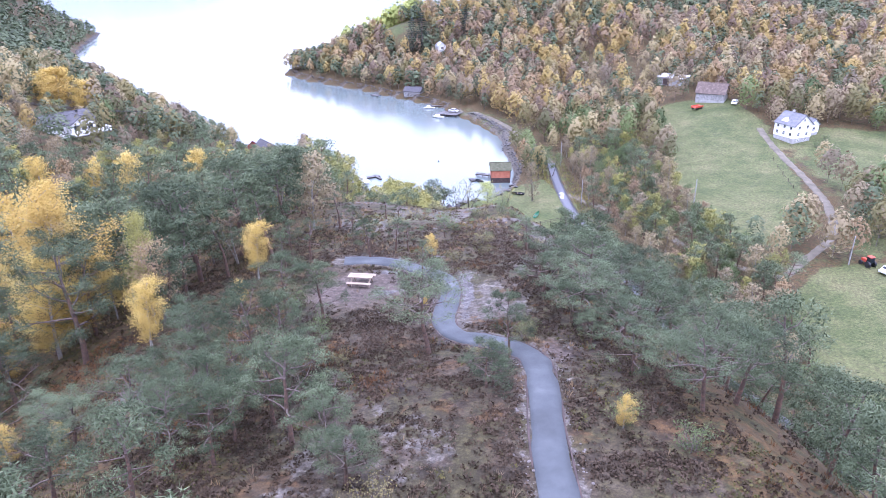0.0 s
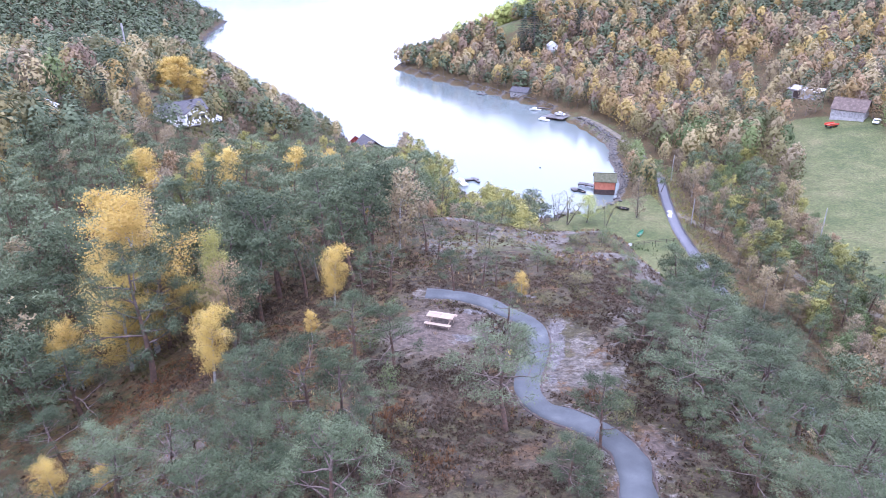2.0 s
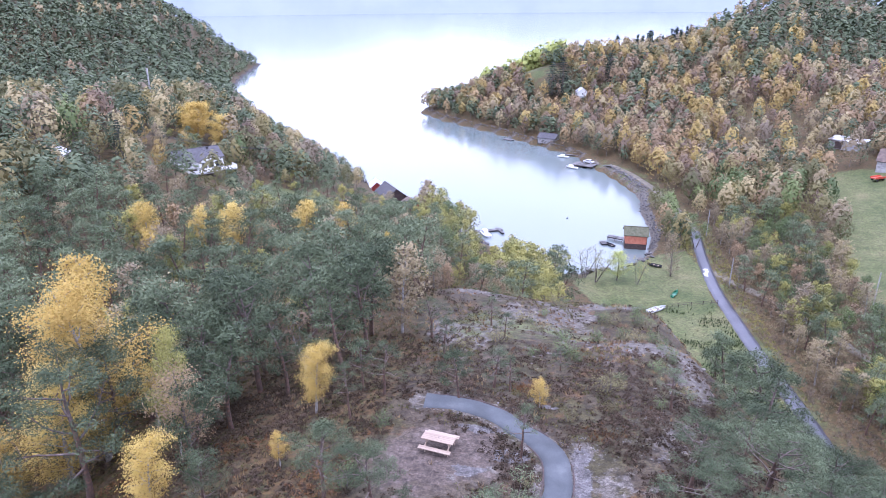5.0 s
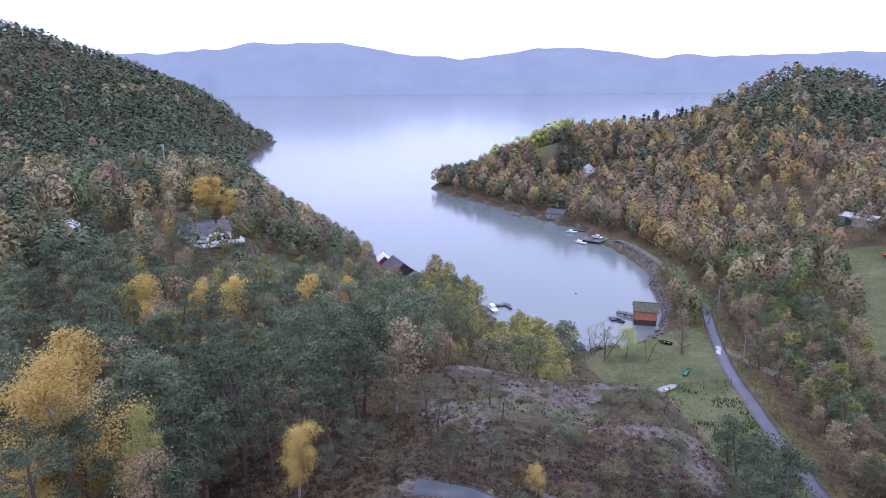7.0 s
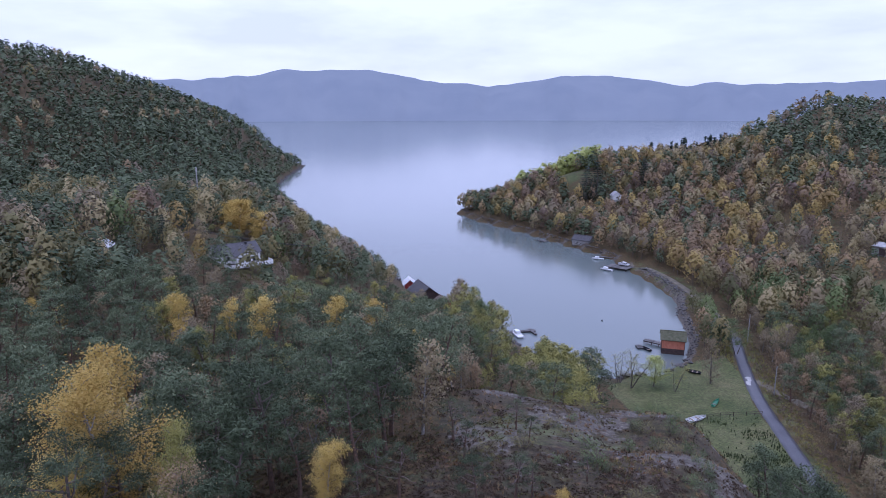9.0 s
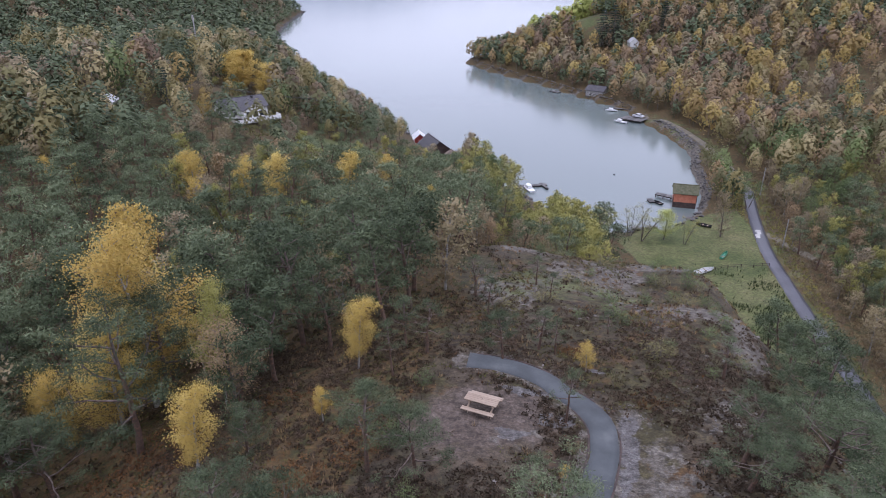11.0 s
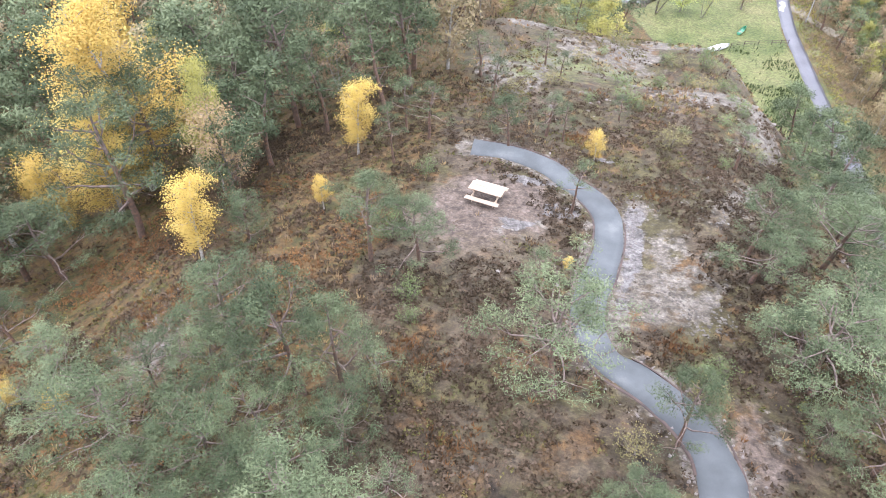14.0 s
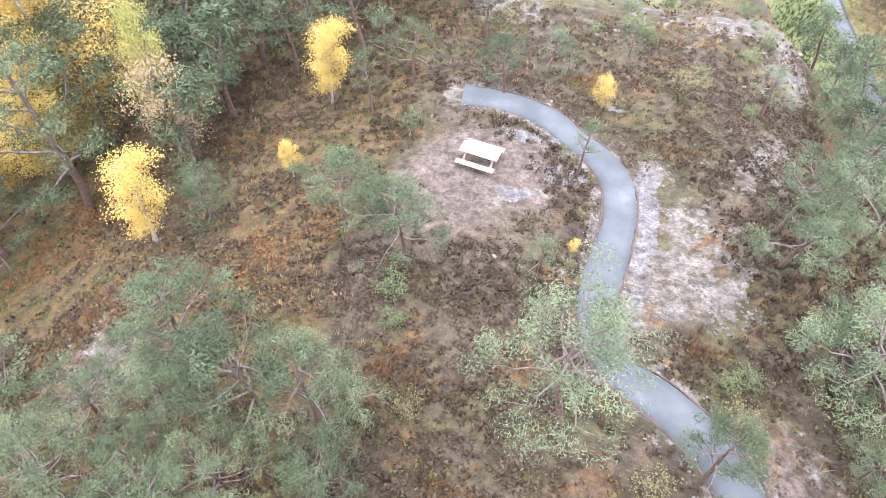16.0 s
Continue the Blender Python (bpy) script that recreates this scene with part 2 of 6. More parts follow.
for a, b in ((place.outputs["Object"], ripples.inputs["Vector"]), (place.outputs["Object"], swell.inputs["Vector"]), (ripples.outputs["Fac"], times_.inputs[0]),
             (swell.outputs["Fac"], times_.inputs[1]), (times_.outputs[0], ruffle.inputs["Height"]), (ruffle.outputs[0], wp.inputs["Normal"])):
    wt.links.new(a, b)


def ground_material():
    """Heath, turf, bare rock and pale washed granite in one sheet, by what grows where."""
    m = bpy.data.materials.new("hillside_ground")
    m.use_nodes = True
    n, link = m.node_tree.nodes, m.node_tree.links.new
    p = n["Principled BSDF"]
    where = n.new("ShaderNodeTexCoord")

    def noise_at(scale, detail=6.0, rough=0.6):
        k = n.new("ShaderNodeTexNoise")
        k.inputs["Scale"].default_value, k.inputs["Detail"].default_value, k.inputs["Roughness"].default_value = scale, detail, rough
        link(where.outputs["Object"], k.inputs["Vector"])
        return k

    def ramp_of(source, stops):
        r = n.new("ShaderNodeValToRGB")
        e = r.color_ramp.elements
        while len(e) < len(stops):
            e.new(0.5)
        for i, (at, col) in enumerate(stops):
            e[i].position, e[i].color = at, (*col, 1)
        link(source, r.inputs["Fac"])
        return r.outputs["Color"]

    def mixed(fac, a, b, kind="MIX"):
        k = n.new("ShaderNodeMixRGB")
        k.blend_type = kind
        if isinstance(fac, float):
            k.inputs["Fac"].default_value = fac
        else:
            link(fac, k.inputs["Fac"])
        link(a, k.inputs["Color1"])
        link(b, k.inputs["Color2"])
        return k.outputs["Color"]

    def mask(name, scale, low, high, amount=0.9):
        a = n.new("ShaderNodeAttribute")
        a.attribute_name = name
        k = n.new("ShaderNodeMath")
        k.operation = "MULTIPLY_ADD"
        k.inputs[1].default_value = amount
        link(noise_at(scale, 8.0, 0.65).outputs["Fac"], k.inputs[0])
        link(a.outputs["Fac"], k.inputs[2])
        r = n.new("ShaderNodeMapRange")
        r.interpolation_type = "SMOOTHSTEP"
        r.inputs["From Min"].default_value, r.inputs["From Max"].default_value = low, high
        link(k.outputs[0], r.inputs["Value"])
        return r.outputs[0]

    heath = ramp_of(noise_at(0.55, 9.0, 0.7).outputs["Fac"], [(0.3, (0.022, 0.015, 0.009)), (0.43, (0.045, 0.033, 0.02)), (0.55, (0.068, 0.05, 0.032)), (0.68, (0.1, 0.08, 0.056))])
    rust = ramp_of(noise_at(1.7, 6.0).outputs["Fac"], [(0.35, (0.06, 0.032, 0.013)), (0.65, (0.12, 0.068, 0.026))])
    moss = ramp_of(noise_at(1.2, 6.0).outputs["Fac"], [(0.35, (0.03, 0.026, 0.011)), (0.65, (0.07, 0.06, 0.024))])
    base = mixed(ramp_of(noise_at(0.3, 7.0).outputs["Fac"], [(0.42, (0, 0, 0)), (0.56, (0.85, 0.85, 0.85))]), heath, moss)
    base = mixed(ramp_of(noise_at(0.42, 7.0).outputs["Fac"], [(0.37, (0.8, 0.8, 0.8)), (0.44, (0, 0, 0))]), base, rust)
    dry = ramp_of(noise_at(2.6, 7.0).outputs["Fac"], [(0.35, (0.056, 0.042, 0.028)), (0.65, (0.105, 0.083, 0.06))])
    base = mixed(ramp_of(noise_at(0.19, 8.0, 0.68).outputs["Fac"], [(0.54, (0, 0, 0)), (0.66, (0.6, 0.6, 0.6))]), base, dry)
    peat = ramp_of(noise_at(2.0, 6.0).outputs["Fac"], [(0.35, (0.016, 0.011, 0.008)), (0.65, (0.05, 0.034, 0.022))])
    base = mixed(ramp_of(noise_at(0.36, 9.0, 0.7).outputs["Fac"], [(0.55, (0, 0, 0)), (0.63, (0.85, 0.85, 0.85))]), base, peat)
    rock = ramp_of(noise_at(1.7, 12.0, 0.8).outputs["Fac"], [(0.3, (0.036, 0.028, 0.02)), (0.43, (0.075, 0.063, 0.049)), (0.55, (0.13, 0.114, 0.094)), (0.7, (0.22, 0.2, 0.178))])
    pale = ramp_of(noise_at(2.8, 12.0, 0.8).outputs["Fac"], [(0.3, (0.048, 0.04, 0.036)), (0.46, (0.095, 0.086, 0.08)), (0.66, (0.165, 0.156, 0.15))])
    turf = ramp_of(noise_at(0.09, 11.0, 0.72).outputs["Fac"], [(0.3, (0.044, 0.058, 0.018)), (0.45, (0.07, 0.084, 0.026)), (0.55, (0.1, 0.106, 0.039)), (0.68, (0.14, 0.126, 0.056))])
    straw = ramp_of(noise_at(0.7, 9.0, 0.7).outputs["Fac"], [(0.35, (0.06, 0.076, 0.028)), (0.6, (0.145, 0.134, 0.066))])
    turf = mixed(ramp_of(noise_at(0.23, 8.0, 0.7).outputs["Fac"], [(0.5, (0, 0, 0)), (0.7, (0.55, 0.55, 0.55))]), turf, straw)
    litter = ramp_of(noise_at(0.8, 8.0, 0.7).outputs["Fac"], [(0.32, (0.024, 0.022, 0.009)), (0.43, (0.056, 0.05, 0.017)), (0.52, (0.088, 0.052, 0.02)), (0.6, (0.066, 0.05, 0.024)), (0.7, (0.105, 0.084, 0.036))])
    color = mixed(mask("wood", 0.3, 0.75, 1.05), base, litter)
    soil = ramp_of(noise_at(2.2, 8.0, 0.7).outputs["Fac"], [(0.3, (0.052, 0.037, 0.028)), (0.5, (0.088, 0.067, 0.053)), (0.7, (0.135, 0.108, 0.089))])
    color = mixed(mask("soil", 1.1, 0.8, 1.1), color, soil)
    color = mixed(mask("rock", 0.9, 0.9, 0.99), color, rock)
    color = mixed(mask("pale", 1.5, 0.95, 1.03), color, pale)
    color = mixed(mask("grass", 0.25, 0.8, 1.0), color, turf)
    grit = noise_at(7.0, 12.0, 0.85)
    grey = ramp_of(grit.outputs["Fac"], [(0.34, (0.1, 0.1, 0.1)), (0.66, (0.88, 0.88, 0.88))])
    clods = ramp_of(noise_at(2.0, 9.0, 0.75).outputs["Fac"], [(0.38, (0.16, 0.16, 0.16)), (0.5, (0.5, 0.5, 0.5)), (0.62, (0.8, 0.8, 0.8))])
    color = mixed(0.6, color, clods, "OVERLAY")
    link(mixed(0.75, color, grey, "OVERLAY"), p.inputs["Base Color"])
    p.inputs["Roughness"].default_value = 0.88
    p.inputs["Specular IOR Level"].default_value = 0.3
    relief = n.new("ShaderNodeBump")
    relief.inputs["Distance"].default_value, relief.inputs["Strength"].default_value = 0.12, 0.8
    link(noise_at(3.0, 8.0, 0.7).outputs["Fac"], relief.inputs["Height"])
    link(relief.outputs[0], p.inputs["Normal"])
    return m


GROUND = ground_material()
# the far range's blue haze is put into a pale glowing colour
HAZE_GLOW_MOUNTAIN = bpy.data.materials.new("far_mountain")
HAZE_GLOW_MOUNTAIN.use_nodes = True
mn = HAZE_GLOW_MOUNTAIN.node_tree
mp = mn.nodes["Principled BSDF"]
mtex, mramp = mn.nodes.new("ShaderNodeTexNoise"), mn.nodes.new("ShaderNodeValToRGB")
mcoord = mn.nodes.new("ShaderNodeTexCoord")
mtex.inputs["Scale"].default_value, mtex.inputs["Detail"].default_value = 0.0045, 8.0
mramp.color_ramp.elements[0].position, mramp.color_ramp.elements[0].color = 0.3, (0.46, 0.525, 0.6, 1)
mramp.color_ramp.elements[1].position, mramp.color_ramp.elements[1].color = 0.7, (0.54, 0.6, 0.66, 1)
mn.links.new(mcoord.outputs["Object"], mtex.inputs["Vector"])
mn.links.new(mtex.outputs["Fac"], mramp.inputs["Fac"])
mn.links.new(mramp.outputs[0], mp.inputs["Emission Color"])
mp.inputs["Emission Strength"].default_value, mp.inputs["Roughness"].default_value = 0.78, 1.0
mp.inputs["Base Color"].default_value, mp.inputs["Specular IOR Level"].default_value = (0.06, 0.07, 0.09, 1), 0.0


# ---- the shape of the land ----
COAST_BAY = [(-85, 397), (-69, 373), (-50, 353), (-33, 336), (-15, 314), (1, 296), (14, 273), (22, 252), (26, 235), (24, 218), (25, 205), (25, 191), (22, 176), (16, 166),
             (3, 160), (-12, 172), (-26, 186), (-49, 209), (-80, 248), (-118, 295), (-164, 349), (-181, 370), (-225, 440), (-258, 492), (-289, 573), (-326, 686)]
COAST_WEST = [(-372, 735), (-440, 800), (-620, 900), (-1200, 1000), (-4900, 1100)]
COAST_EAST = [(4900, 1500), (1200, 1300), (520, 1100), (330, 930), (180, 700), (90, 560), (0, 480), (-60, 432), (-84, 410)]
SHORE = COAST_EAST + COAST_BAY + COAST_WEST + [(-4900, -4900), (4900, -4900)]
FOOT = [(8, 162), (14, 148), (19, 128), (24, 110), (30, 94), (40, 72), (48, 50), (52, 20), (54, -40), (60, -400), (80, -4900)]
ROAD = [(10, 281), (22, 259), (29, 238), (33, 218), (36, 193), (34.5, 172), (34, 153), (35, 138), (36.2, 122), (37.8, 108), (38.6, 98), (40, 86), (45, 70), (52, 54)]
PATH = [(4.3, 8), (4.4, 17), (4.65, 22.8), (5.05, 26), (5.3, 29.2), (5.1, 31), (4.2, 32.6), (2.9, 33.8), (1.6, 34.6), (0.85, 35.8), (0.55, 37.2), (0.62, 38.9), (0.95, 41.2), (1.14, 43.6), (0.86, 45.5), (-0.1, 47.1), (-1.5, 48.3), (-3.3, 49.7), (-5.4, 50.2), (-7.5, 50.1)]


def vnoise(x, y, scale, seed=0):
    """Smooth value noise in -1..1 on a lattice of the given size."""
    x, y = np.asarray(x, float) / scale + 917.3 * (seed + 1), np.asarray(y, float) / scale + 411.7 * (seed + 1)
    ix, iy = np.floor(x), np.floor(y)
    fx, fy = x - ix, y - iy
    fx, fy = fx * fx * (3 - 2 * fx), fy * fy * (3 - 2 * fy)

    def lattice(a, b):
        s = np.sin(a * 127.1 + b * 311.7 + seed * 74.7) * 43758.5453
        return 2 * (s - np.floor(s)) - 1
    low = lattice(ix, iy) * (1 - fx) + lattice(ix + 1, iy) * fx
    high = lattice(ix, iy + 1) * (1 - fx) + lattice(ix + 1, iy + 1) * fx
    return low * (1 - fy) + high * fy


def line_distance(x, y, line, closed=False):
    """Distance to a polyline, the share along it and the side (left is positive)."""
    x, y = np.asarray(x, float), np.asarray(y, float)
    best, side = np.full(x.shape, 1e18), np.zeros(x.shape)
    pairs = list(zip(line, line[1:] + line[:1] if closed else line[1:]))
    for (ax, ay), (bx, by) in pairs:
        dx, dy = bx - ax, by - ay
        s = np.clip(((x - ax) * dx + (y - ay) * dy) / (dx * dx + dy * dy), 0, 1)
        d = (x - ax - s * dx) ** 2 + (y - ay - s * dy) ** 2
        cross = dx * (y - ay) - dy * (x - ax)
        near = d < best
        best, side = np.where(near, d, best), np.where(near, np.sign(cross), side)
    return np.sqrt(best), side


def inside(x, y, ring):
    x, y = np.asarray(x, float), np.asarray(y, float)
    odd = np.zeros(x.shape, bool)
    for (ax, ay), (bx, by) in zip(ring, ring[1:] + ring[:1]):
        if ay != by:
            odd ^= ((ay > y) != (by > y)) & (x < (bx - ax) * (y - ay) / (by - ay) + ax)
    return odd


def smooth(a, b, v):
    s = np.clip((v - a) / (b - a), 0, 1)
    return s * s * (3 - 2 * s)


def bump(x, y, cx, cy, sx, sy):
    return np.exp(-0.5 * (((x - cx) / sx) ** 2 + ((y - cy) / sy) ** 2))


def bare_height(x, y):
    x, y = np.asarray(x, float), np.asarray(y, float)
    d, _ = line_distance(x, y, SHORE, True)
    sd = np.where(inside(x, y, SHORE), d, -d)
    # the wooded knoll with the path, and its lower shoulder to the west
    knoll = 45.6 * (1 - np.exp(-np.maximum(sd, 0) / 68))
    knoll *= 1 - 0.78 * smooth(-95, -230, x)
    knoll -= 6.5 * smooth(-8, -40, x) * smooth(10, 60, sd)
    knoll += 2.4 * bump(x, y, 4, 22, 16, 14)
    # it falls away to the bay behind its crest
    knoll *= 1 - 0.42 * smooth(76, 112, y) * smooth(-24, -10, x)
    foot, side = line_distance(x, y, FOOT)
    west = np.where(side < 0, foot, -foot)
    east = 2.2 + 0.008 * np.clip(sd, 0, 250) + 2.0 * smooth(45, 95, x) + 4 * smooth(150, 240, y) * smooth(60, 110, x)
    hills = 54 * bump(x, y, 143, 585, 90, 140) + 5 * bump(x, y, 300, 520, 90, 160) + 25 * bump(x, y, -34, 424, 58, 34)
    hills += 95 * bump(x, y, -475, 410, 132, 185) + 1.8 * bump(x, y, -82, 150, 22, 22) + 90 * bump(x, y, -1500, 300, 400, 300) + 90 * bump(x, y, 1300, 400, 350, 400)
    hills += 9 * smooth(0, 45, sd) * smooth(-60, -140, x)
    t = smooth(0, 1, west / (40 - 17 * smooth(66, 100, y)))
    z = knoll * t + east * (1 - t) + hills * smooth(0, 60, sd)
    rough = vnoise(x, y, 21, 1) * 1.3 + vnoise(x, y, 9, 2) * 0.55
    calm = np.where(west > 3, 1.0, 0.12 + 0.88 * smooth(25, 90, hills))
    z = z + rough * calm * smooth(4, 26, sd)
    z = z + (vnoise(x, y, 70, 5) * 4 + vnoise(x, y, 30, 6) * 3) * smooth(20, 70, hills)
    # the rocky eastern shoulder above the lawn
    z = z + (6.0 * smooth(1.5, 12, x) * smooth(25, 15.5, x) * smooth(52, 69, y) * smooth(94, 79, y)) * np.where(z > 8, 1.0, np.clip(z / 8, 0, 1))
    lip = np.minimum(1.6, 0.6 * np.maximum(sd, 0)) + 4 * smooth(0, 8, sd) * bump(x, y, -74, 404, 24, 24)
    return np.where(sd > 0, np.minimum(z, lip + 1.3 * sd), np.maximum(-4, 0.3 * sd))


def height(x, y):
    """The ground's height, levelled under the path and the road."""
    z = bare_height(x, y)
    for line, half, blend in ((PATH, 0.9, 1.6), (ROAD, 2.2, 4.0)):
        d, _ = line_distance(x, y, line)
        if np.any(d < half + blend):
            best, px, py = np.full(np.shape(z), 1e18), np.asarray(x, float).copy(), np.asarray(y, float).copy()
            for (ax, ay), (bx, by) in zip(line, line[1:]):
                dx, dy = bx - ax, by - ay
                s = np.clip(((x - ax) * dx + (y - ay) * dy) / (dx * dx + dy * dy), 0, 1)
                e = (x - ax - s * dx) ** 2 + (y - ay - s * dy) ** 2
                near = e < best
                best, px, py = np.where(near, e, best), np.where(near, ax + s * dx, px), np.where(near, ay + s * dy, py)
            z = z + (bare_height(px, py) - z) * smooth(half + blend, half, d)
    return z


# ---- building helpers ----
def mesh_of(name, verts, faces, materials, face_materials=None, smooth_shade=False, tints=None):
    me = bpy.data.meshes.new(name)
    me.from_pydata([tuple(v) for v in verts], [], faces)
    for m in materials if isinstance(materials, (list, tuple)) else [materials]:
        me.materials.append(m)
    if face_materials is not None:
        me.polygons.foreach_set("material_index", face_materials)
    if smooth_shade:
        me.polygons.foreach_set("use_smooth", [True] * len(me.polygons))
    if tints is not None:
        me.attributes.new("tint", "FLOAT", "POINT").data.foreach_set("value", np.asarray(tints, np.float32))
    me.update()
    return me


def part(name, bm, mat, parent, label=""):
    """Links a bmesh as one mesh object under a thing or a part."""
    me = bpy.data.meshes.new(name)
    bm.to_mesh(me)
    bm.free()
    me.materials.append(mat)
    ob = new(name, me)
    ob.parent = parent
    return tagged(ob, label) if label else ob


def thing(name, x, y, z, turn, label, category, group=""):
    ob = new(name)
    ob.empty_display_size = 0.3
    ob.matrix_basis = pose(x, y, z, 0, 0, turn)
    return tagged(ob, label, category, group)


def box(*blocks, bevel=0.0):
    """A bmesh of blocks, each (cx, cy, cz, sx, sy, sz) and, if turned, three angles."""
    bm = bmesh.new()
    for b in blocks:
        m = pose(*b[:3], *(b[6:9] if len(b) > 6 else ())) @ Matrix.Diagonal((b[3], b[4], b[5], 1))
        bmesh.ops.create_cube(bm, size=1, matrix=m)
    if bevel:
        bmesh.ops.bevel(bm, geom=list(bm.edges), offset=bevel, segments=1, affect="EDGES")
    return bm


def rod(*rods, sides=7):
    """A bmesh of tapered rods, each (start, end, radius, end radius)."""
    bm = bmesh.new()
    for a, b, r, s in rods:
        a, b = Vector(a), Vector(b)
        m = Matrix.Translation((a + b) / 2) @ (b - a).to_track_quat("Z", "Y").to_matrix().to_4x4()
        bmesh.ops.create_cone(bm, cap_ends=True, segments=sides, radius1=r, radius2=s, depth=(b - a).length, matrix=m)
    return bm


def prism(outline, depth, axis="y"):
    """A bmesh from an outline in x and z, drawn out along y from -depth/2 to depth/2."""
    bm = bmesh.new()
    front = [bm.verts.new((x, -depth / 2, z)) for x, z in outline]
    back = [bm.verts.new((x, depth / 2, z)) for x, z in outline]
    k = len(outline)
    bm.faces.new(front)
    bm.faces.new(back[::-1])
    for i in range(k):
        bm.faces.new((front[i], back[i], back[(i + 1) % k], front[(i + 1) % k]))
    bmesh.ops.recalc_face_normals(bm, faces=list(bm.faces))
    return bm


def ground_at(x, y):
    return float(height(np.array([x]), np.array([y]))[0])


def curve_points(line, step):
    """A smooth line through the points of a polyline, at even steps."""
    p = [Vector((*a, 0)) for a in line]
    p = [2 * p[0] - p[1]] + p + [2 * p[-1] - p[-2]]
    out = []
    for i in range(1, len(p) - 2):
        k = max(2, int((p[i + 1] - p[i]).length / step))
        for j in range(k):
            t = j / k
            a, b, c, d = p[i - 1:i + 3]
            q = 0.5 * (2 * b + (c - a) * t + (2 * a - 5 * b + 4 * c - d) * t * t + (3 * b - a - 3 * c + d) * t ** 3)
            out.append((q.x, q.y))
    return out + [line[-1]]


def ribbon(name, line, width, material_, step=0.5, lift=0.06, crown=0.04, rag=0.1, label="", category="", thick=0.25):
    """A road or path: a cambered strip with ragged edges that goes down into the ground at its sides."""
    pts = curve_points(line, step)
    verts, faces = [], []
    for i, (x, y) in enumerate(pts):
        a, b = pts[max(0, i - 1)], pts[min(len(pts) - 1, i + 1)]
        d = math.hypot(b[0] - a[0], b[1] - a[1])
        nx, ny = -(b[1] - a[1]) / d, (b[0] - a[0]) / d
        z0 = ground_at(x, y)
        w = width / 2
        wl, wr = w + rag * float(vnoise(x, y, 1.3, 11)), w + rag * float(vnoise(x, y, 1.3, 12))
        for s, dz in ((-wr - 0.08, -thick), (-wr, 0), (-w * 0.5, crown * 0.8), (0, crown), (w * 0.5, crown * 0.8), (wl, 0), (wl + 0.08, -thick)):
            verts.append((x + nx * s, y + ny * s, z0 + lift + dz))
    for i in range(len(pts) - 1):
        for j in range(6):
            faces.append((i * 7 + j, i * 7 + j + 1, i * 7 + 8 + j, i * 7 + 7 + j)[::-1])
    ob = new(name, mesh_of(name, verts, faces, material_, smooth_shade=True))
    return tagged(ob, label, category, kind="structure")


# ---- the land ----
def spaced(low, high, step, far, grow=1.055):
    mid = list(np.arange(low, high + step / 2, step))
    up, s = [mid[-1]], step
    while up[-1] < far:
        s *= grow if s < 8 else 1.03 if up[-1] < 720 else 1.4
        up.append(up[-1] + s)
    down, s = [mid[0]], step
    while down[-1] > -far:
        s *= grow if s < 8 else 1.03 if down[-1] > -400 else 1.4
        down.append(down[-1] - s)
    return np.array(down[:0:-1] + mid + up[1:])


FIELD = [(83, 243), (108, 236), (106, 200), (97, 170), (90, 146), (84, 131), (72, 122), (60, 134), (63, 157), (74, 205)]
MEADOW = [(88, 112), (74, 112), (60, 99), (56, 78), (58, 50), (64, 10), (150, 0), (170, 100)]
GARDEN = [(106, 180), (104, 150), (130, 130), (150, 160), (140, 195), (118, 200)]
LAWN = [(3, 153), (10, 162), (17, 167), (24, 173), (31, 178), (33, 165), (32.5, 150), (33.5, 135), (34.8, 118), (35, 106), (27, 100), (22, 108), (16, 122), (9, 138)]
HOUSE_LAWN = [(-78, 158), (-62, 168), (-50, 160), (-60, 146), (-72, 142)]
GLADE = [(55, 282), (68, 330), (95, 350), (112, 310), (90, 275), (72, 262)]
CLEARINGS = [FIELD, MEADOW, GARDEN, LAWN, HOUSE_LAWN]


def soft_inside(x, y, ring, blur):
    d, _ = line_distance(x, y, ring, True)
    return smooth(-blur, blur, np.where(inside(x, y, ring), d, -d))


def heath_share(x, y):
    """1 on the open heath of the knoll, 0 in the woods."""
    a = smooth(-13, -7, x + 0.05 * (y - 40) + 2 * vnoise(x, y, 8, 21)) * smooth(12, 8.5, x - 0.1 * (y - 40) * (y > 40) + 1.5 * vnoise(x, y, 7, 22))
    return a * smooth(108, 92, y) * smooth(-30, -5, y)


SLAB = [(1.5, 47.5), (2.6, 48.2), (5.1, 44.4), (6.8, 40.4), (6.4, 37.2), (3.7, 37.0), (1.4, 36.6), (1.6, 41)]

gx, gy = spaced(-26, 36, 0.7, 4900), spaced(10, 108, 0.7, 4900)
GX, GY = np.meshgrid(gx, gy)
GZ = height(GX.ravel(), GY.ravel()).reshape(GX.shape)
fx, fy = GX.ravel(), GY.ravel()
open_share = heath_share(fx, fy)
slope = np.hypot(np.gradient(GZ, gy, axis=0), np.gradient(GZ, gx, axis=1)).ravel()
pd, _ = line_distance(fx, fy, PATH)
rock = open_share * (0.16 + 0.36 * smooth(51, 62, fy) + 0.34 * vnoise(fx, fy, 5, 31) + 0.15 * vnoise(fx, fy, 1.9, 32)) + 0.4 * smooth(0.9, 1.5, slope)
rock = np.maximum(rock, 0.5 * smooth(2.2, 1.0, pd) * open_share)
rock = np.maximum(rock, 0.53 * soft_inside(fx + 0.5 * vnoise(fx, fy, 1.6, 35), fy, SLAB, 0.6) + 0.5 * bump(fx, fy, -1.5, 22.8, 4, 3.5))
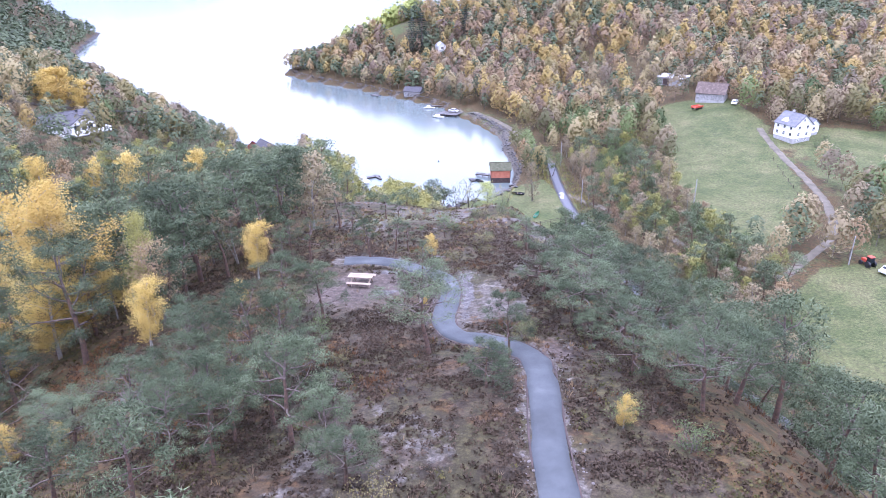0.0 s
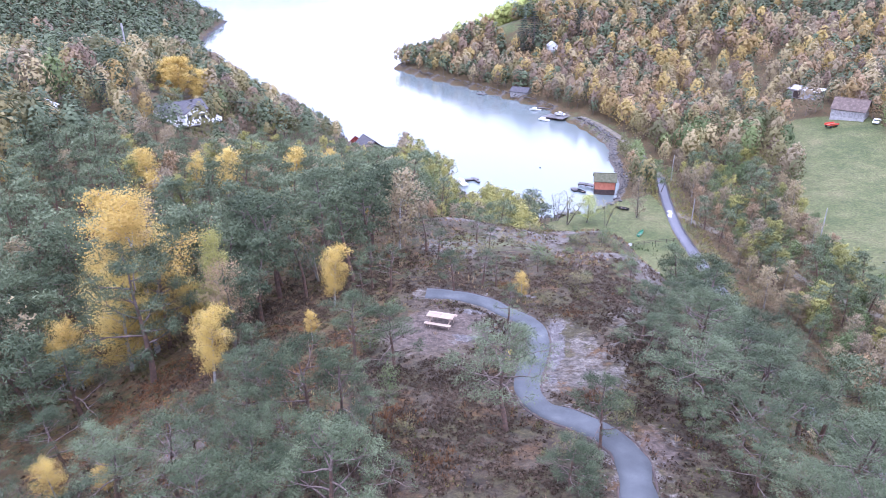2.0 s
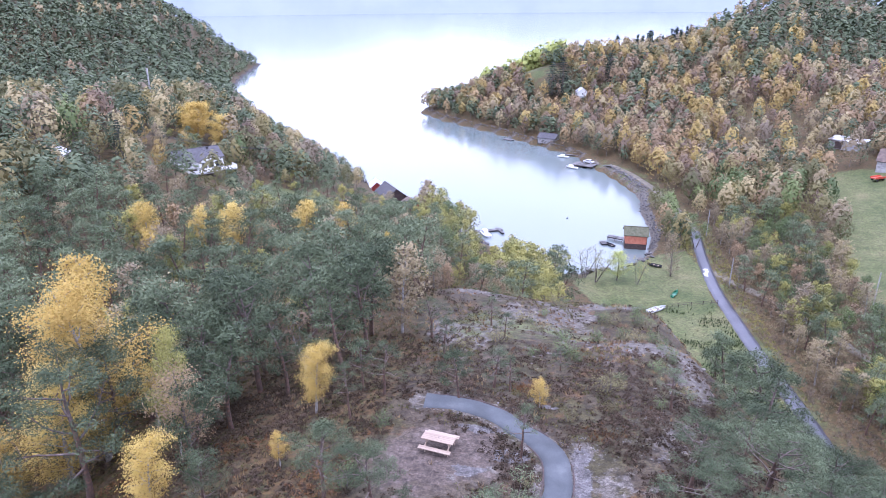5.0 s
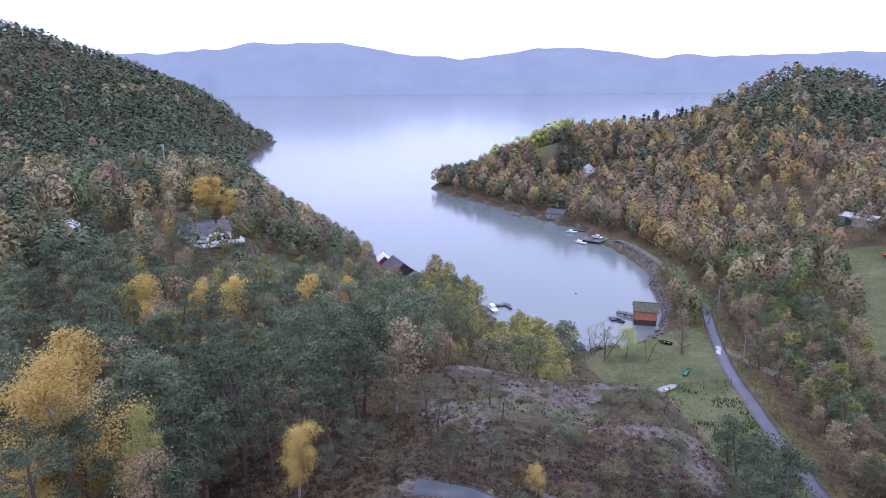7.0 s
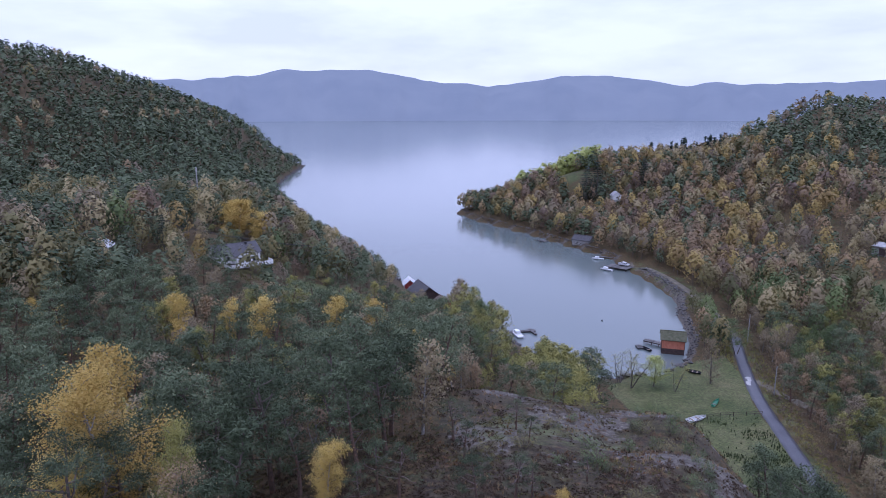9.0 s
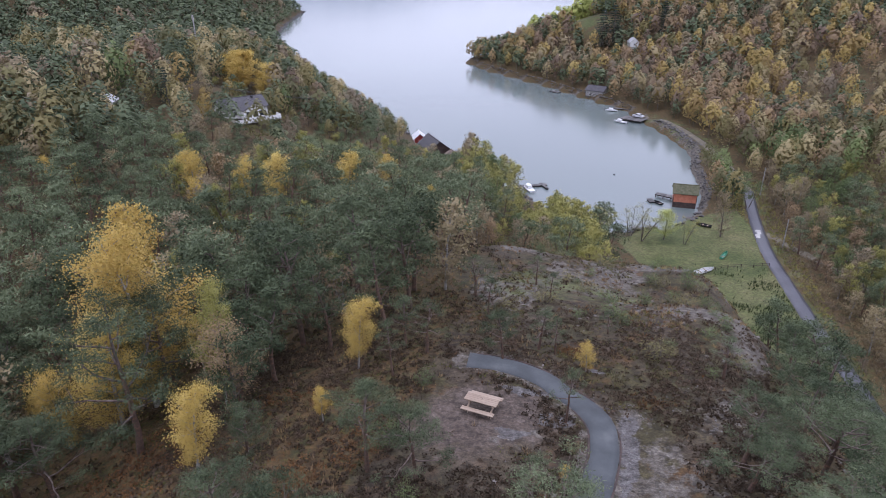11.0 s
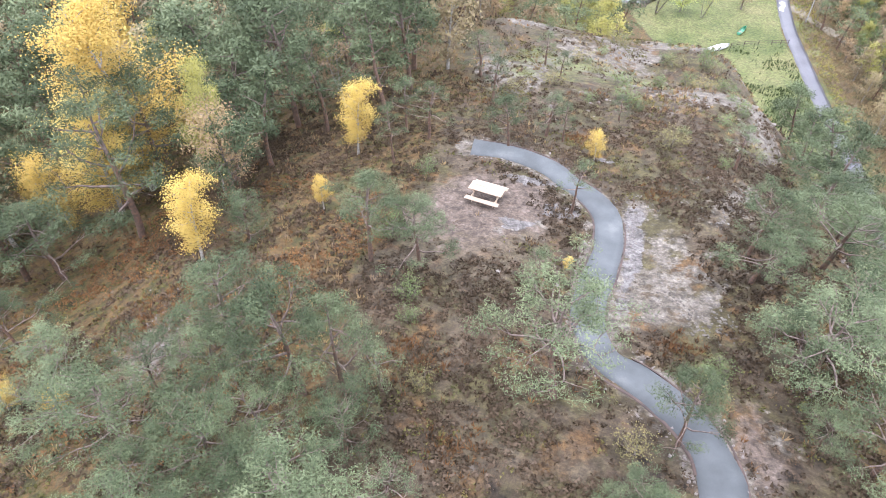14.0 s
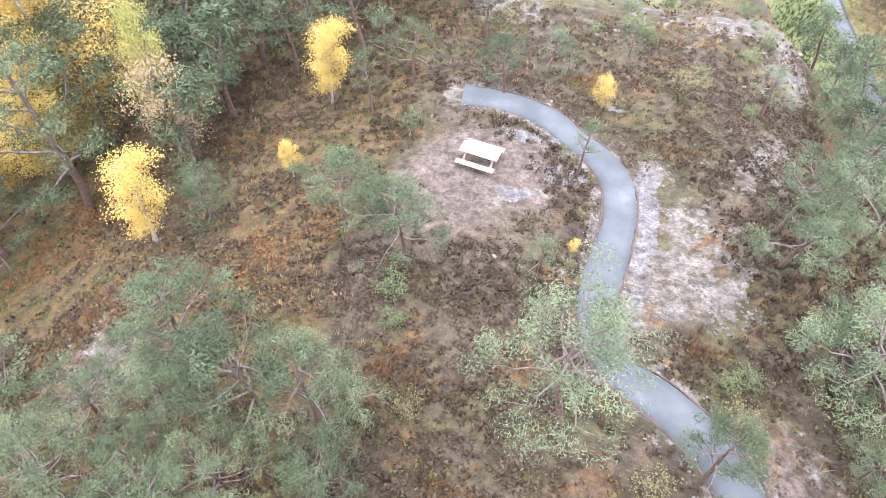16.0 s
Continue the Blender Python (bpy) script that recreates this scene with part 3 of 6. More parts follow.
rock = np.maximum(rock, 0.55 * bump(fx, fy, 8.5, 48.8, 3.5, 4) + 0.5 * bump(fx, fy, -17.2, 31.2, 2.2, 2.6))
pale = 0.62 * smooth(1.2, 0.6, np.hypot((fx - 2.3) / 0.75, (fy - 42.8) / 4.6) + 0.35 * vnoise(fx, fy, 1.1, 36))
for cx_, cy_, wx_, wy_ in ((-3.6, 47.7, 1.9, 0.75), (-1.7, 45.2, 1.15, 1.0), (-3.9, 43.4, 1.0, 0.6), (2.0, 38.3, 0.5, 1.1), (0.2, 51.4, 1.3, 0.5)):
    pale = np.maximum(pale, 0.74 * smooth(1.3, 0.6, np.hypot((fx - cx_) / wx_, (fy - cy_) / wy_) + 0.35 * vnoise(fx, fy, 0.9, 37)))
pale = np.maximum(pale, 0.3 * smooth(1.3, 0.8, pd) * open_share + 0.35 * bump(fx, fy, 13, 80.0, 3, 5))
grass = np.zeros_like(fx)
for ring in CLEARINGS:
    grass = np.maximum(grass, soft_inside(fx, fy, ring, 2.5))
VERGE = [(66, 112), (90, 112), (110, 126), (122, 160), (112, 205), (101, 189), (92, 142), (80, 122)]
grass = np.maximum(grass, 0.5 * soft_inside(fx, fy, VERGE, 6))
grass = np.maximum(grass, 0.46 * bump(fx, fy, -80, 150, 17, 13))
grass = np.maximum(grass, 0.36 * soft_inside(fx, fy, GLADE, 16))
grass = np.maximum(grass, 0.5 * smooth(26, 8, np.hypot(fx + 18, fy - 398)))
grass = np.maximum(grass, 0.42 * open_share * smooth(56, 64, fy) * smooth(-0.1, 0.5, vnoise(fx, fy, 6, 81) + 0.5 * vnoise(fx, fy, 2, 82)))
rd, _ = line_distance(fx, fy, ROAD)
grass = np.maximum(grass, 0.42 * smooth(9, 3, rd))
shore_d, _ = line_distance(fx, fy, SHORE, True)
rock = np.maximum(rock, 0.62 * smooth(4, 1.2, shore_d))
soil = 0.72 * bump(fx, fy, -6.8, 43.6, 2.4, 3.2) + 0.6 * bump(fx, fy, -3.2, 45.6, 2.2, 2.2) + 0.6 * bump(fx, fy, -17.3, 31.4, 2.0, 2.8) + 0.65 * bump(fx, fy, 6.7, 31.4, 1.0, 3.0) + 0.5 * bump(fx, fy, -1.8, 21.5, 3.0, 2.4)
wood = (1 - open_share) * (1 - grass)
ny_, nx_ = GX.shape
index = np.arange(nx_ * ny_).reshape(ny_, nx_)
quads = np.stack([index[:-1, :-1], index[:-1, 1:], index[1:, 1:], index[1:, :-1]], -1).reshape(-1, 4)
land = mesh_of("ground", np.stack([fx, fy, GZ.ravel()], 1), quads.tolist(), GROUND, smooth_shade=True)
for key, values in (("rock", rock), ("pale", pale), ("grass", grass), ("wood", wood), ("soil", soil)):
    land.attributes.new(key, "FLOAT", "POINT").data.foreach_set("value", values.astype(np.float32))
tagged(new("ground", land), "hilly heath, woods and fields running down to the fjord", "ground", kind="structure")
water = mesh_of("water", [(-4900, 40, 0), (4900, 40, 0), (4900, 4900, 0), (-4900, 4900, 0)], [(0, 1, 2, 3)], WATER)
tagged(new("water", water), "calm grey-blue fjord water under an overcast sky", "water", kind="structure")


def ridge_line(a, seed):
    """Crest height of the range by its bearing: four broad summits and a notch."""
    g = lambda c, w: math.exp(-0.5 * ((a - c) / w) ** 2)
    top = 194 + 84 * g(-26.5, 4.2) + 64 * g(-19.5, 3.2) + 60 * g(-1.8, 3.8) - 26 * g(5.6, 1.2) + 10 * g(7.6, 1.0) + 34 * g(-38, 5)
    return top + 9 * float(vnoise(a, 3, 2.2, seed)) + 4 * float(vnoise(a, 5, 0.9, seed))


def mountain_range(name, dist, seed):
    """A long forested range over the fjord, with a foot, a shoulder and an uneven crest."""
    verts, faces = [], []
    steps = [i * 0.35 - 75 for i in range(429)]
    for a in steps:
        s, c = math.sin(radians(a)), math.cos(radians(a))
        top = ridge_line(a, seed)
        gully = 90 * float(vnoise(a, 9, 1.1, seed + 6))
        for out, up in ((0, -2), (40, 0.12 * top), (230, 0.55 * top), (520, 0.93 * top), (640, top), (900, 0.7 * top)):
            d = dist + out + 18 * float(vnoise(a, out, 2.3, seed + 3)) + gully * min(1, out / 230)
            verts.append((s * d, c * d, up))
    for i in range(len(steps) - 1):
        for j in range(5):
            faces.append((i * 6 + j, i * 6 + 6 + j, i * 6 + 7 + j, i * 6 + 1 + j))
    ob = new(name, mesh_of(name, verts, faces, HAZE_GLOW_MOUNTAIN, smooth_shade=True))
    return tagged(ob, "forested mountain range beyond the fjord, its blue haze painted as a glow", "mountain", kind="structure")


# backdrop range, lit mostly by its own painted haze colour
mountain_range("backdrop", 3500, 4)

# ---- roads and path ----
ribbon("path", PATH, 1.42, GRAVEL_PATH, 0.3, 0.07, 0.05, 0.12, "winding footpath of compacted grey gravel on the heath", "path")
ribbon("shore_road", ROAD[:5], 2.4, GRAVEL_ROAD, 1.0, 0.07, 0.03, 0.2, "brown gravel road along the stony shore", "road")
ribbon("road", ROAD[4:], 2.6, ASPHALT, 1.0, 0.08, 0.06, 0.08, "narrow wet asphalt road down to the shore", "road")
FARM_ROAD = [(66, 110), (72, 115), (84, 126), (92, 142), (97, 162), (101, 189), (104, 203)]
ribbon("farm_road", FARM_ROAD, 1.9, GRAVEL_ROAD, 1.0, 0.07, 0.05, 0.25, "gravel farm road curving past the field to the house", "road")
TRACK = [(35.5, 164), (40, 156), (45, 147), (50, 136), (55, 124), (62, 113), (66, 110)]
ribbon("track", TRACK, 2.0, GRAVEL_ROAD, 1.0, 0.04, 0.02, 0.5, "overgrown dirt track branching off the road", "track")
# short ragged strip of pale concrete colour laid over the asphalt
patch = [(33.3, 160.5), (33.9, 163), (34.3, 165.5)]
ribbon("road_patch", patch, 1.3, CONCRETE, 0.5, 0.12, 0.03, 0.5, "pale patch on the wet road", "road")


def offset_line(line, off):
    pts = curve_points(line, 0.5)
    out = []
    for i, (x, y) in enumerate(pts):
        a, b = pts[max(0, i - 1)], pts[min(len(pts) - 1, i + 1)]
        d = math.hypot(b[0] - a[0], b[1] - a[1])
        out.append((x - (b[1] - a[1]) / d * off, y + (b[0] - a[0]) / d * off))
    return out


for off in (-0.8, 0.8):
    line = offset_line(PATH, off)
    for i in range(6 if off > 0 else 2, len(line) - 12, 18):
        ribbon("trim", line[i:i + 15], 0.07, DARK_BOARD, 0.4, 0.05, 0.0, 0.03, "dark edging board along the gravel path", "edging", thick=0.3)


# ---- trees ----
def turned_out(co, faces, outward):
    """Turns each scrap of a crown so that its front looks outwards."""
    a, b, c = co[faces[:, 0]], co[faces[:, 1]], co[faces[:, 2]]
    back = np.einsum("ij,ij->i", np.cross(b - a, c - a), outward[faces].mean(1)) < 0
    faces = faces.copy()
    faces[back] = faces[back][:, ::-1]
    return faces


SOFT = {}


def soften(me, outward, share):
    """Shades a crown's scraps by the crown's own roundness, as dense small foliage is."""
    n = len(me.polygons)
    own = np.empty(n * 3, np.float32)
    me.polygons.foreach_get("normal", own)
    idx = np.empty(n * 3, np.int64)
    me.loops.foreach_get("vertex_index", idx)
    flat = np.zeros((len(me.vertices), 3))
    flat[idx] = np.repeat(own.reshape(-1, 3), 3, 0)
    out = outward / np.maximum(1e-6, np.linalg.norm(outward, axis=1))[:, None]
    soft_ = share * out + (1 - share) * flat
    soft_ /= np.maximum(1e-6, np.linalg.norm(soft_, axis=1))[:, None]
    SOFT[me.name] = soft_
    me.polygons.foreach_set("use_smooth", [True] * n)
    me.normals_split_custom_set_from_vertices(soft_.tolist())


class Plant:
    """Collects wood and leaves of one tree as vertices and faces."""

    def __init__(self, seed):
        self.rng = random.Random(seed)
        self.wood_v, self.wood_f, self.leaf_v, self.leaf_f, self.leaf_t = [], [], [], [], []

    def tube(self, pts, radii, sides=5):
        base = len(self.wood_v)
        for i, (p, r) in enumerate(zip(pts, radii)):
            p = Vector(p)
            d = (Vector(pts[min(i + 1, len(pts) - 1)]) - Vector(pts[max(i - 1, 0)])).normalized()
            u = d.orthogonal().normalized()
            v = d.cross(u)
            for k in range(sides):
                a = 2 * math.pi * k / sides
                self.wood_v.append(p + (u * math.cos(a) + v * math.sin(a)) * r)
        for i in range(len(pts) - 1):
            for k in range(sides):
                self.wood_f.append((base + i * sides + k, base + i * sides + (k + 1) % sides, base + (i + 1) * sides + (k + 1) % sides, base + (i + 1) * sides + k))

    def blade(self, p, d, length, width, tint):
        """A leaf or spray: a folded kite."""
        d = d.normalized()
        side = d.cross(Vector((self.rng.uniform(-1, 1), self.rng.uniform(-1, 1), self.rng.uniform(-1, 1))))
        if side.length < 1e-4:
            side = d.orthogonal()
        side = side.normalized() * width / 2
        k = len(self.leaf_v)
        self.leaf_v += [p, p + d * length * 0.55 + side, p + d * length, p + d * length * 0.55 - side]
        self.leaf_f.append((k, k + 1, k + 2, k + 3))
        self.leaf_t += [tint] * 4

    def needle(self, p, d, length, width, tint):
        """A spray of needles: a slim triangle."""
        r = self.rng
        d = d.normalized()
        side = d.cross(Vector((r.uniform(-1, 1), r.uniform(-1, 1), r.uniform(-1, 1))))
        side = (side if side.length > 1e-4 else d.orthogonal()).normalized() * width / 2
        k = len(self.leaf_v)
        self.leaf_v += [p + side, p + d * length, p - side]
        self.leaf_f.append((k, k + 1, k + 2))
        self.leaf_t += [tint] * 3

    def tri(self, p, n, size, tint, jitter=0.45):
        """A leafy scrap that lies on the crown's outside, roughly square to n."""
        r = self.rng
        k = len(self.leaf_v)
        n = (n.normalized() + Vector((r.gauss(0, jitter), r.gauss(0, jitter), r.gauss(0, jitter)))).normalized()
        u = n.orthogonal().normalized()
        v = n.cross(u)
        a = r.uniform(0, 2 * math.pi)
        for j in range(3):
            b = a + j * 2.09 + r.uniform(-0.4, 0.4)
            s = size * r.uniform(0.6, 1.25)
            self.leaf_v.append(p + u * (math.cos(b) * s) + v * (math.sin(b) * s))
        self.leaf_f.append((k, k + 1, k + 2))
        self.leaf_t += [tint] * 3

    def meshes(self, wood, leaves, outward=None):
        w = mesh_of("trunk", self.wood_v, self.wood_f, wood, smooth_shade=True)
        co = np.array([tuple(v) for v in self.leaf_v])
        if outward is None:
            outward = co - np.array([0, 0, 0.5 * co[:, 2].max()])
            outward[:, 2] = outward[:, 2] * 0.6 + 0.4 * np.abs(outward[:, :2]).max()
        faces = np.array(self.leaf_f)
        c = mesh_of("crown", co, turned_out(co, faces, outward).tolist() if faces.shape[1] == 3 else self.leaf_f, leaves, tints=self.leaf_t)
        if faces.shape[1] == 3:
            soften(c, outward, 0.5)
        return w, c


def bend(p, d, length, steps, rng, lift=0.0, wander=0.25):
    """A crooked line of points from p along d that curls up or down."""
    out, d = [Vector(p)], Vector(d).normalized()
    for _ in range(steps):
        d = (d + Vector((rng.uniform(-wander, wander), rng.uniform(-wander, wander), rng.uniform(-wander, wander) * 0.6 + lift))).normalized()
        out.append(out[-1] + d * (length / steps))
    return out


def pine(seed, h=6.0, spread=2.1, start=0.4, limbs=16, scraps=110, size=1.0, hollow=0.0, pad=0.42, lite=False):
    """A Scots pine: bent dark trunk, bare crooked limbs and domed pads of fine needles at their ends; hollow keeps the middle of the crown open."""
    t = Plant(seed)
    r = t.rng
    line = bend((0, 0, -0.4), (r.uniform(-0.12, 0.12), r.uniform(-0.12, 0.12), 1), h * 0.93 + 0.4, 9, r, 0.05, 0.1)
    r0 = 0.016 * h + 0.02
    t.tube(line, [r0 * (1.3 - 1.1 * i / 9) for i in range(10)], 5 if lite else 7)
    pads = []
    for i in range(limbs):
        f = start + (0.98 - start) * (i + r.random() * 0.7) / limbs
        k = min(8, int(f * 9))
        p = line[k].lerp(line[k + 1], f * 9 - k)
        a = i * 2.4 + r.uniform(-0.5, 0.5)
        g = (f - start) / (1 - start)
        reach = spread * (0.55 + 0.5 * math.sin(math.pi * min(1, g * 0.7 + 0.25))) * r.uniform(0.6, 1.2) * (1 - 0.42 * g)
        limb = bend(p, (math.cos(a), math.sin(a), 0.1 + 0.5 * g), reach, 5, r, 0.07, 0.36)
        if lite:
            t.tube([limb[0], limb[2], limb[5]], [r0 * 0.36, r0 * 0.25, r0 * 0.08], 3)
        else:
            t.tube(limb, [r0 * (0.44 - 0.34 * j / 5) * (1.1 - 0.5 * g) for j in range(6)], 4)
        pads.append((limb[5], pad * r.uniform(0.85, 1.3)))
        for j in ((4, 3) if lite else (4, 3, 3, 2)):
            if j == 2 and r.random() < 0.4 + hollow:
                continue
            b = a + r.choice((-1, 1)) * r.uniform(0.5, 1.3)
            twig = bend(limb[j], (math.cos(b), math.sin(b), 0.3), reach * r.uniform(0.28, 0.5), 3, r, 0.12, 0.3)
            if not lite:
                t.tube(twig, [r0 * 0.16, r0 * 0.13, r0 * 0.1, r0 * 0.05], 3)
            pads.append((twig[3], pad * r.uniform(0.65, 1.1)))
        if not lite and r.random() < 0.5:
            snag = bend(limb[1], (math.cos(a + r.uniform(-1, 1)), math.sin(a + r.uniform(-1, 1)), -0.05), reach * 0.4, 2, r, 0.0, 0.3)
            t.tube(snag, [r0 * 0.12, r0 * 0.08, r0 * 0.03], 3)
    if r.random() > hollow:
        pads += [(line[-1] + Vector((r.uniform(-0.4, 0.4), r.uniform(-0.4, 0.4), r.uniform(-0.15, 0.1))) * spread * 0.45, pad * r.uniform(0.7, 1.1)) for _ in range(5)]
    out_ = []
    for p, rad in pads:
        tone = 0.45 + r.uniform(-0.2, 0.2)
        count = int(scraps * (rad / pad) ** 2 * r.uniform(0.75, 1.2))
        lumps = [Vector((r.gauss(0, 0.42), r.gauss(0, 0.42), r.gauss(0, 0.2))) * rad for _ in range(4)]
        for _ in range(count):
            d = Vector((r.gauss(0, 1), r.gauss(0, 1), r.gauss(0.45, 0.75))).normalized()
            q = p + r.choice(lumps) + Vector((d.x, d.y, d.z * 0.55)) * rad * r.uniform(0.4, 0.85)
            n = (d + Vector((r.gauss(0, 0.5), r.gauss(0, 0.5), 0.35 + r.gauss(0, 0.5)))).normalized()
            way = (Vector((r.gauss(0, 1), r.gauss(0, 1), r.gauss(0, 1))) + d * 0.8).cross(n)
            way = n.cross(way).normalized()
            side = n.cross(way) * (r.uniform(0.013, 0.026) * size)
            long_ = r.uniform(0.1, 0.18) * size
            m = len(t.leaf_v)
            t.leaf_v += [q + side, q + way * long_, q - side]
            t.leaf_f.append((m, m + 1, m + 2))
            t.leaf_t += [tone + r.uniform(-0.12, 0.12)] * 3
            out_ += [(d.x, d.y, d.z + 0.25)] * 3
    w, c = t.meshes([BARK_PINE, LIMB_PINE], NEEDLES, np.array(out_))
    w.polygons.foreach_set("material_index", [0 if i < (30 if lite else 42) else 1 for i in range(len(w.polygons))])
    return w, c


def broadleaf(seed, h=6.0, width=1.4, leaves=2400, leaf=0.13, wood=None, foliage=None, start=0.2, lean=0.0, thin=0.0, stems=1, round_=0.5):
    """A birch or alder: slender stem, rising limbs and a loose crown of small leaves on twigs."""
    t = Plant(seed)
    r = t.rng
    tips = []
    for s in range(stems):
        a0 = r.uniform(0, 6.28)
        off = 0.0 if stems == 1 else 0.32
        line = bend((0.1 * math.cos(a0) * (stems > 1), 0.1 * math.sin(a0) * (stems > 1), -0.35), (lean + off * math.cos(a0), off * math.sin(a0), 1), h * r.uniform(0.9, 1.0) + 0.3, 9, r, 0.02, 0.08)
        r0 = 0.012 * h + 0.015
        t.tube(line, [r0 * (1.2 - 1.1 * i / 9) for i in range(10)], 6)
        limbs = int((20 if stems == 1 else 11))
        for i in range(limbs):
            f = start + (0.96 - start) * (i + r.random()) / limbs
            k = min(8, int(f * 9))
            p = line[k].lerp(line[k + 1], f * 9 - k)
            a = i * 2.4 + r.uniform(-0.6, 0.6)
            g = (f - start) / (1 - start)
            reach = width * (math.sin(math.pi * (0.14 + 0.8 * g ** (0.55 + round_ * 0.4))) ** 0.8) * r.uniform(0.7, 1.15)
            limb = bend(p, (math.cos(a), math.sin(a), 0.75), reach * 1.15, 4, r, 0.02, 0.22)
            if leaves < 2000:
                t.tube([limb[0], limb[4]], [r0 * 0.34, r0 * 0.08], 3)
            else:
                t.tube(limb[::2], [r0 * 0.34, r0 * 0.2, r0 * 0.08], 3)
            for j in (1, 2, 3, 4):
                b = a + r.uniform(-1.3, 1.3)
                twig = bend(limb[j], (math.cos(b), math.sin(b), 0.3), reach * r.uniform(0.25, 0.5), 2, r, -0.05, 0.3)
                if j == 3 and leaves > 2000:
                    t.tube(twig[::2], [r0 * 0.09, r0 * 0.04], 3)
                tips += [twig[1], twig[2], limb[j]]
        tips.append(line[-1])
    tips = [p for p in tips if r.random() >= thin]
    for i in range(leaves):
        p = r.choice(tips)
        q = p + Vector((r.gauss(0, 1), r.gauss(0, 1), r.gauss(-0.15, 0.9))) * width * 0.15
        # leaf tint rises with height, so crowns get paler towards the top
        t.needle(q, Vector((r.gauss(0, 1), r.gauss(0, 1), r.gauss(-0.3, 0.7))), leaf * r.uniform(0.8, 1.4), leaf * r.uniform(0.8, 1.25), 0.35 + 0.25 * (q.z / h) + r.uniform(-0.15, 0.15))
    return t.meshes(wood or BARK_BIRCH, foliage or YELLOW)


def spruce(seed, h=9.0, width=1.9, tiers=16, blades=70):
    """A spruce: straight stem and drooping whorls of boughs that narrow to a spire."""
    t = Plant(seed)
    r = t.rng
    t.tube([(0, 0, -0.4), (0, 0, h * 0.5), (0, 0, h)], [0.02 * h, 0.012 * h, 0.01], 6)
    for i in range(tiers):
        g = i / (tiers - 1)
        reach = width * (1 - g) ** 0.85 + 0.12
        z = h * (0.06 + 0.92 * g)
        boughs = 9 - int(5 * g)
        for k in range(boughs):
            a = k * 6.283 / boughs + i * 0.9 + r.uniform(-0.2, 0.2)
            e = Vector((math.cos(a) * reach, math.sin(a) * reach, -0.28 * reach)) * r.uniform(0.75, 1.1)
            t.tube([(0, 0, z), Vector((0, 0, z)) + e * 0.9], [0.02, 0.008], 3)
            for _ in range(blades // boughs):
                f = r.uniform(0.15, 1.0)
                t.blade(Vector((0, 0, z)) + e * f + Vector((r.gauss(0, 0.12), r.gauss(0, 0.12), r.gauss(0, 0.06))) * reach, e + Vector((r.gauss(0, 1), r.gauss(0, 1), -0.6)) * reach * 0.6, r.uniform(0.3, 0.55), r.uniform(0.1, 0.18), 0.3 + 0.35 * f + r.uniform(-0.1, 0.1))
    return t.meshes(BARK_GREY, SPRUCE)


def plant(kind, meshes, x, y, h, base_h, label, group, turn=None, wide=1.0, sink=0.0, rng=random.Random(5)):
    ob = new(kind)
    ob.empty_display_size = 0.3
    for me in meshes:
        child = new(me.name.split(".")[0], me)
        child.parent = ob
    s = h / base_h
    turn = rng.uniform(0, 360) if turn is None else turn
    ob.matrix_basis = pose(x, y, ground_at(x, y) - sink, 0, 0, turn) @ Matrix.Diagonal((s * wide, s * wide, s, 1))
    return tagged(ob, label, "tree", group)


near_pines = [pine(11, 6, 2.4, 0.36, 13, 165, 0.86), pine(12, 6, 2.2, 0.42, 12, 170, 0.86, pad=0.44), pine(13, 6, 2.6, 0.32, 14, 160, 0.86)]
open_pines = [pine(14, 6, 2.8, 0.5, 19, 150, 0.86, hollow=0.6, pad=0.46), pine(15, 6, 2.6, 0.45, 17, 150, 0.86, hollow=0.5, pad=0.46)]
slim_pines = [pine(21, 6, 1.5, 0.5, 11, 60, 0.9, hollow=0.3, pad=0.36), pine(22, 6, 1.7, 0.42, 11, 60, 0.9, hollow=0.3, pad=0.36)]
bush_pines = [pine(17, 6, 2.2, 0.08, 17, 110, pad=0.5)]
light_pines = [pine(25, 6, 2.2, 0.34, 14, 84, 1.45, pad=0.56, lite=True), pine(26, 6, 1.9, 0.3, 14, 84, 1.45, pad=0.54, lite=True), pine(27, 6, 2.0, 0.4, 13, 84, 1.45, pad=0.5, lite=True)]
wood_pines = [pine(31, 9, 2.4, 0.3, 15, 52, 2.5, pad=0.7, lite=True), pine(32, 9, 2.0, 0.36, 14, 52, 2.5, pad=0.68, lite=True), pine(33, 9, 2.6, 0.34, 15, 52, 2.5, pad=0.72, lite=True), pine(34, 9, 1.9, 0.4, 14, 52, 2.4, pad=0.68, lite=True)]
thicket_pines = [pine(36, 9, 2.4, 0.32, 13, 30, 3.0, pad=0.8, lite=True), pine(37, 9, 2.0, 0.36, 12, 30, 3.0, pad=0.78, lite=True), pine(38, 9, 2.2, 0.36, 13, 30, 3.0, pad=0.78, lite=True)]
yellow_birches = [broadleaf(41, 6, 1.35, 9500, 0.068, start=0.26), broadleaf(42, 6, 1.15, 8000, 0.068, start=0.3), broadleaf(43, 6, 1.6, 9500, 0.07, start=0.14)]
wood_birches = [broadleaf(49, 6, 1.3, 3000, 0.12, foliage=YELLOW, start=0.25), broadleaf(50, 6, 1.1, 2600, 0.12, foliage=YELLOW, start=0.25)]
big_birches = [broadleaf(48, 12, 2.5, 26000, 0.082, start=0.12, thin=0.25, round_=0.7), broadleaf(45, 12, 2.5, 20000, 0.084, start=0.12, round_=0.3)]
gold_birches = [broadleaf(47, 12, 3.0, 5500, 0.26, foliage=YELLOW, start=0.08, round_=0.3)]
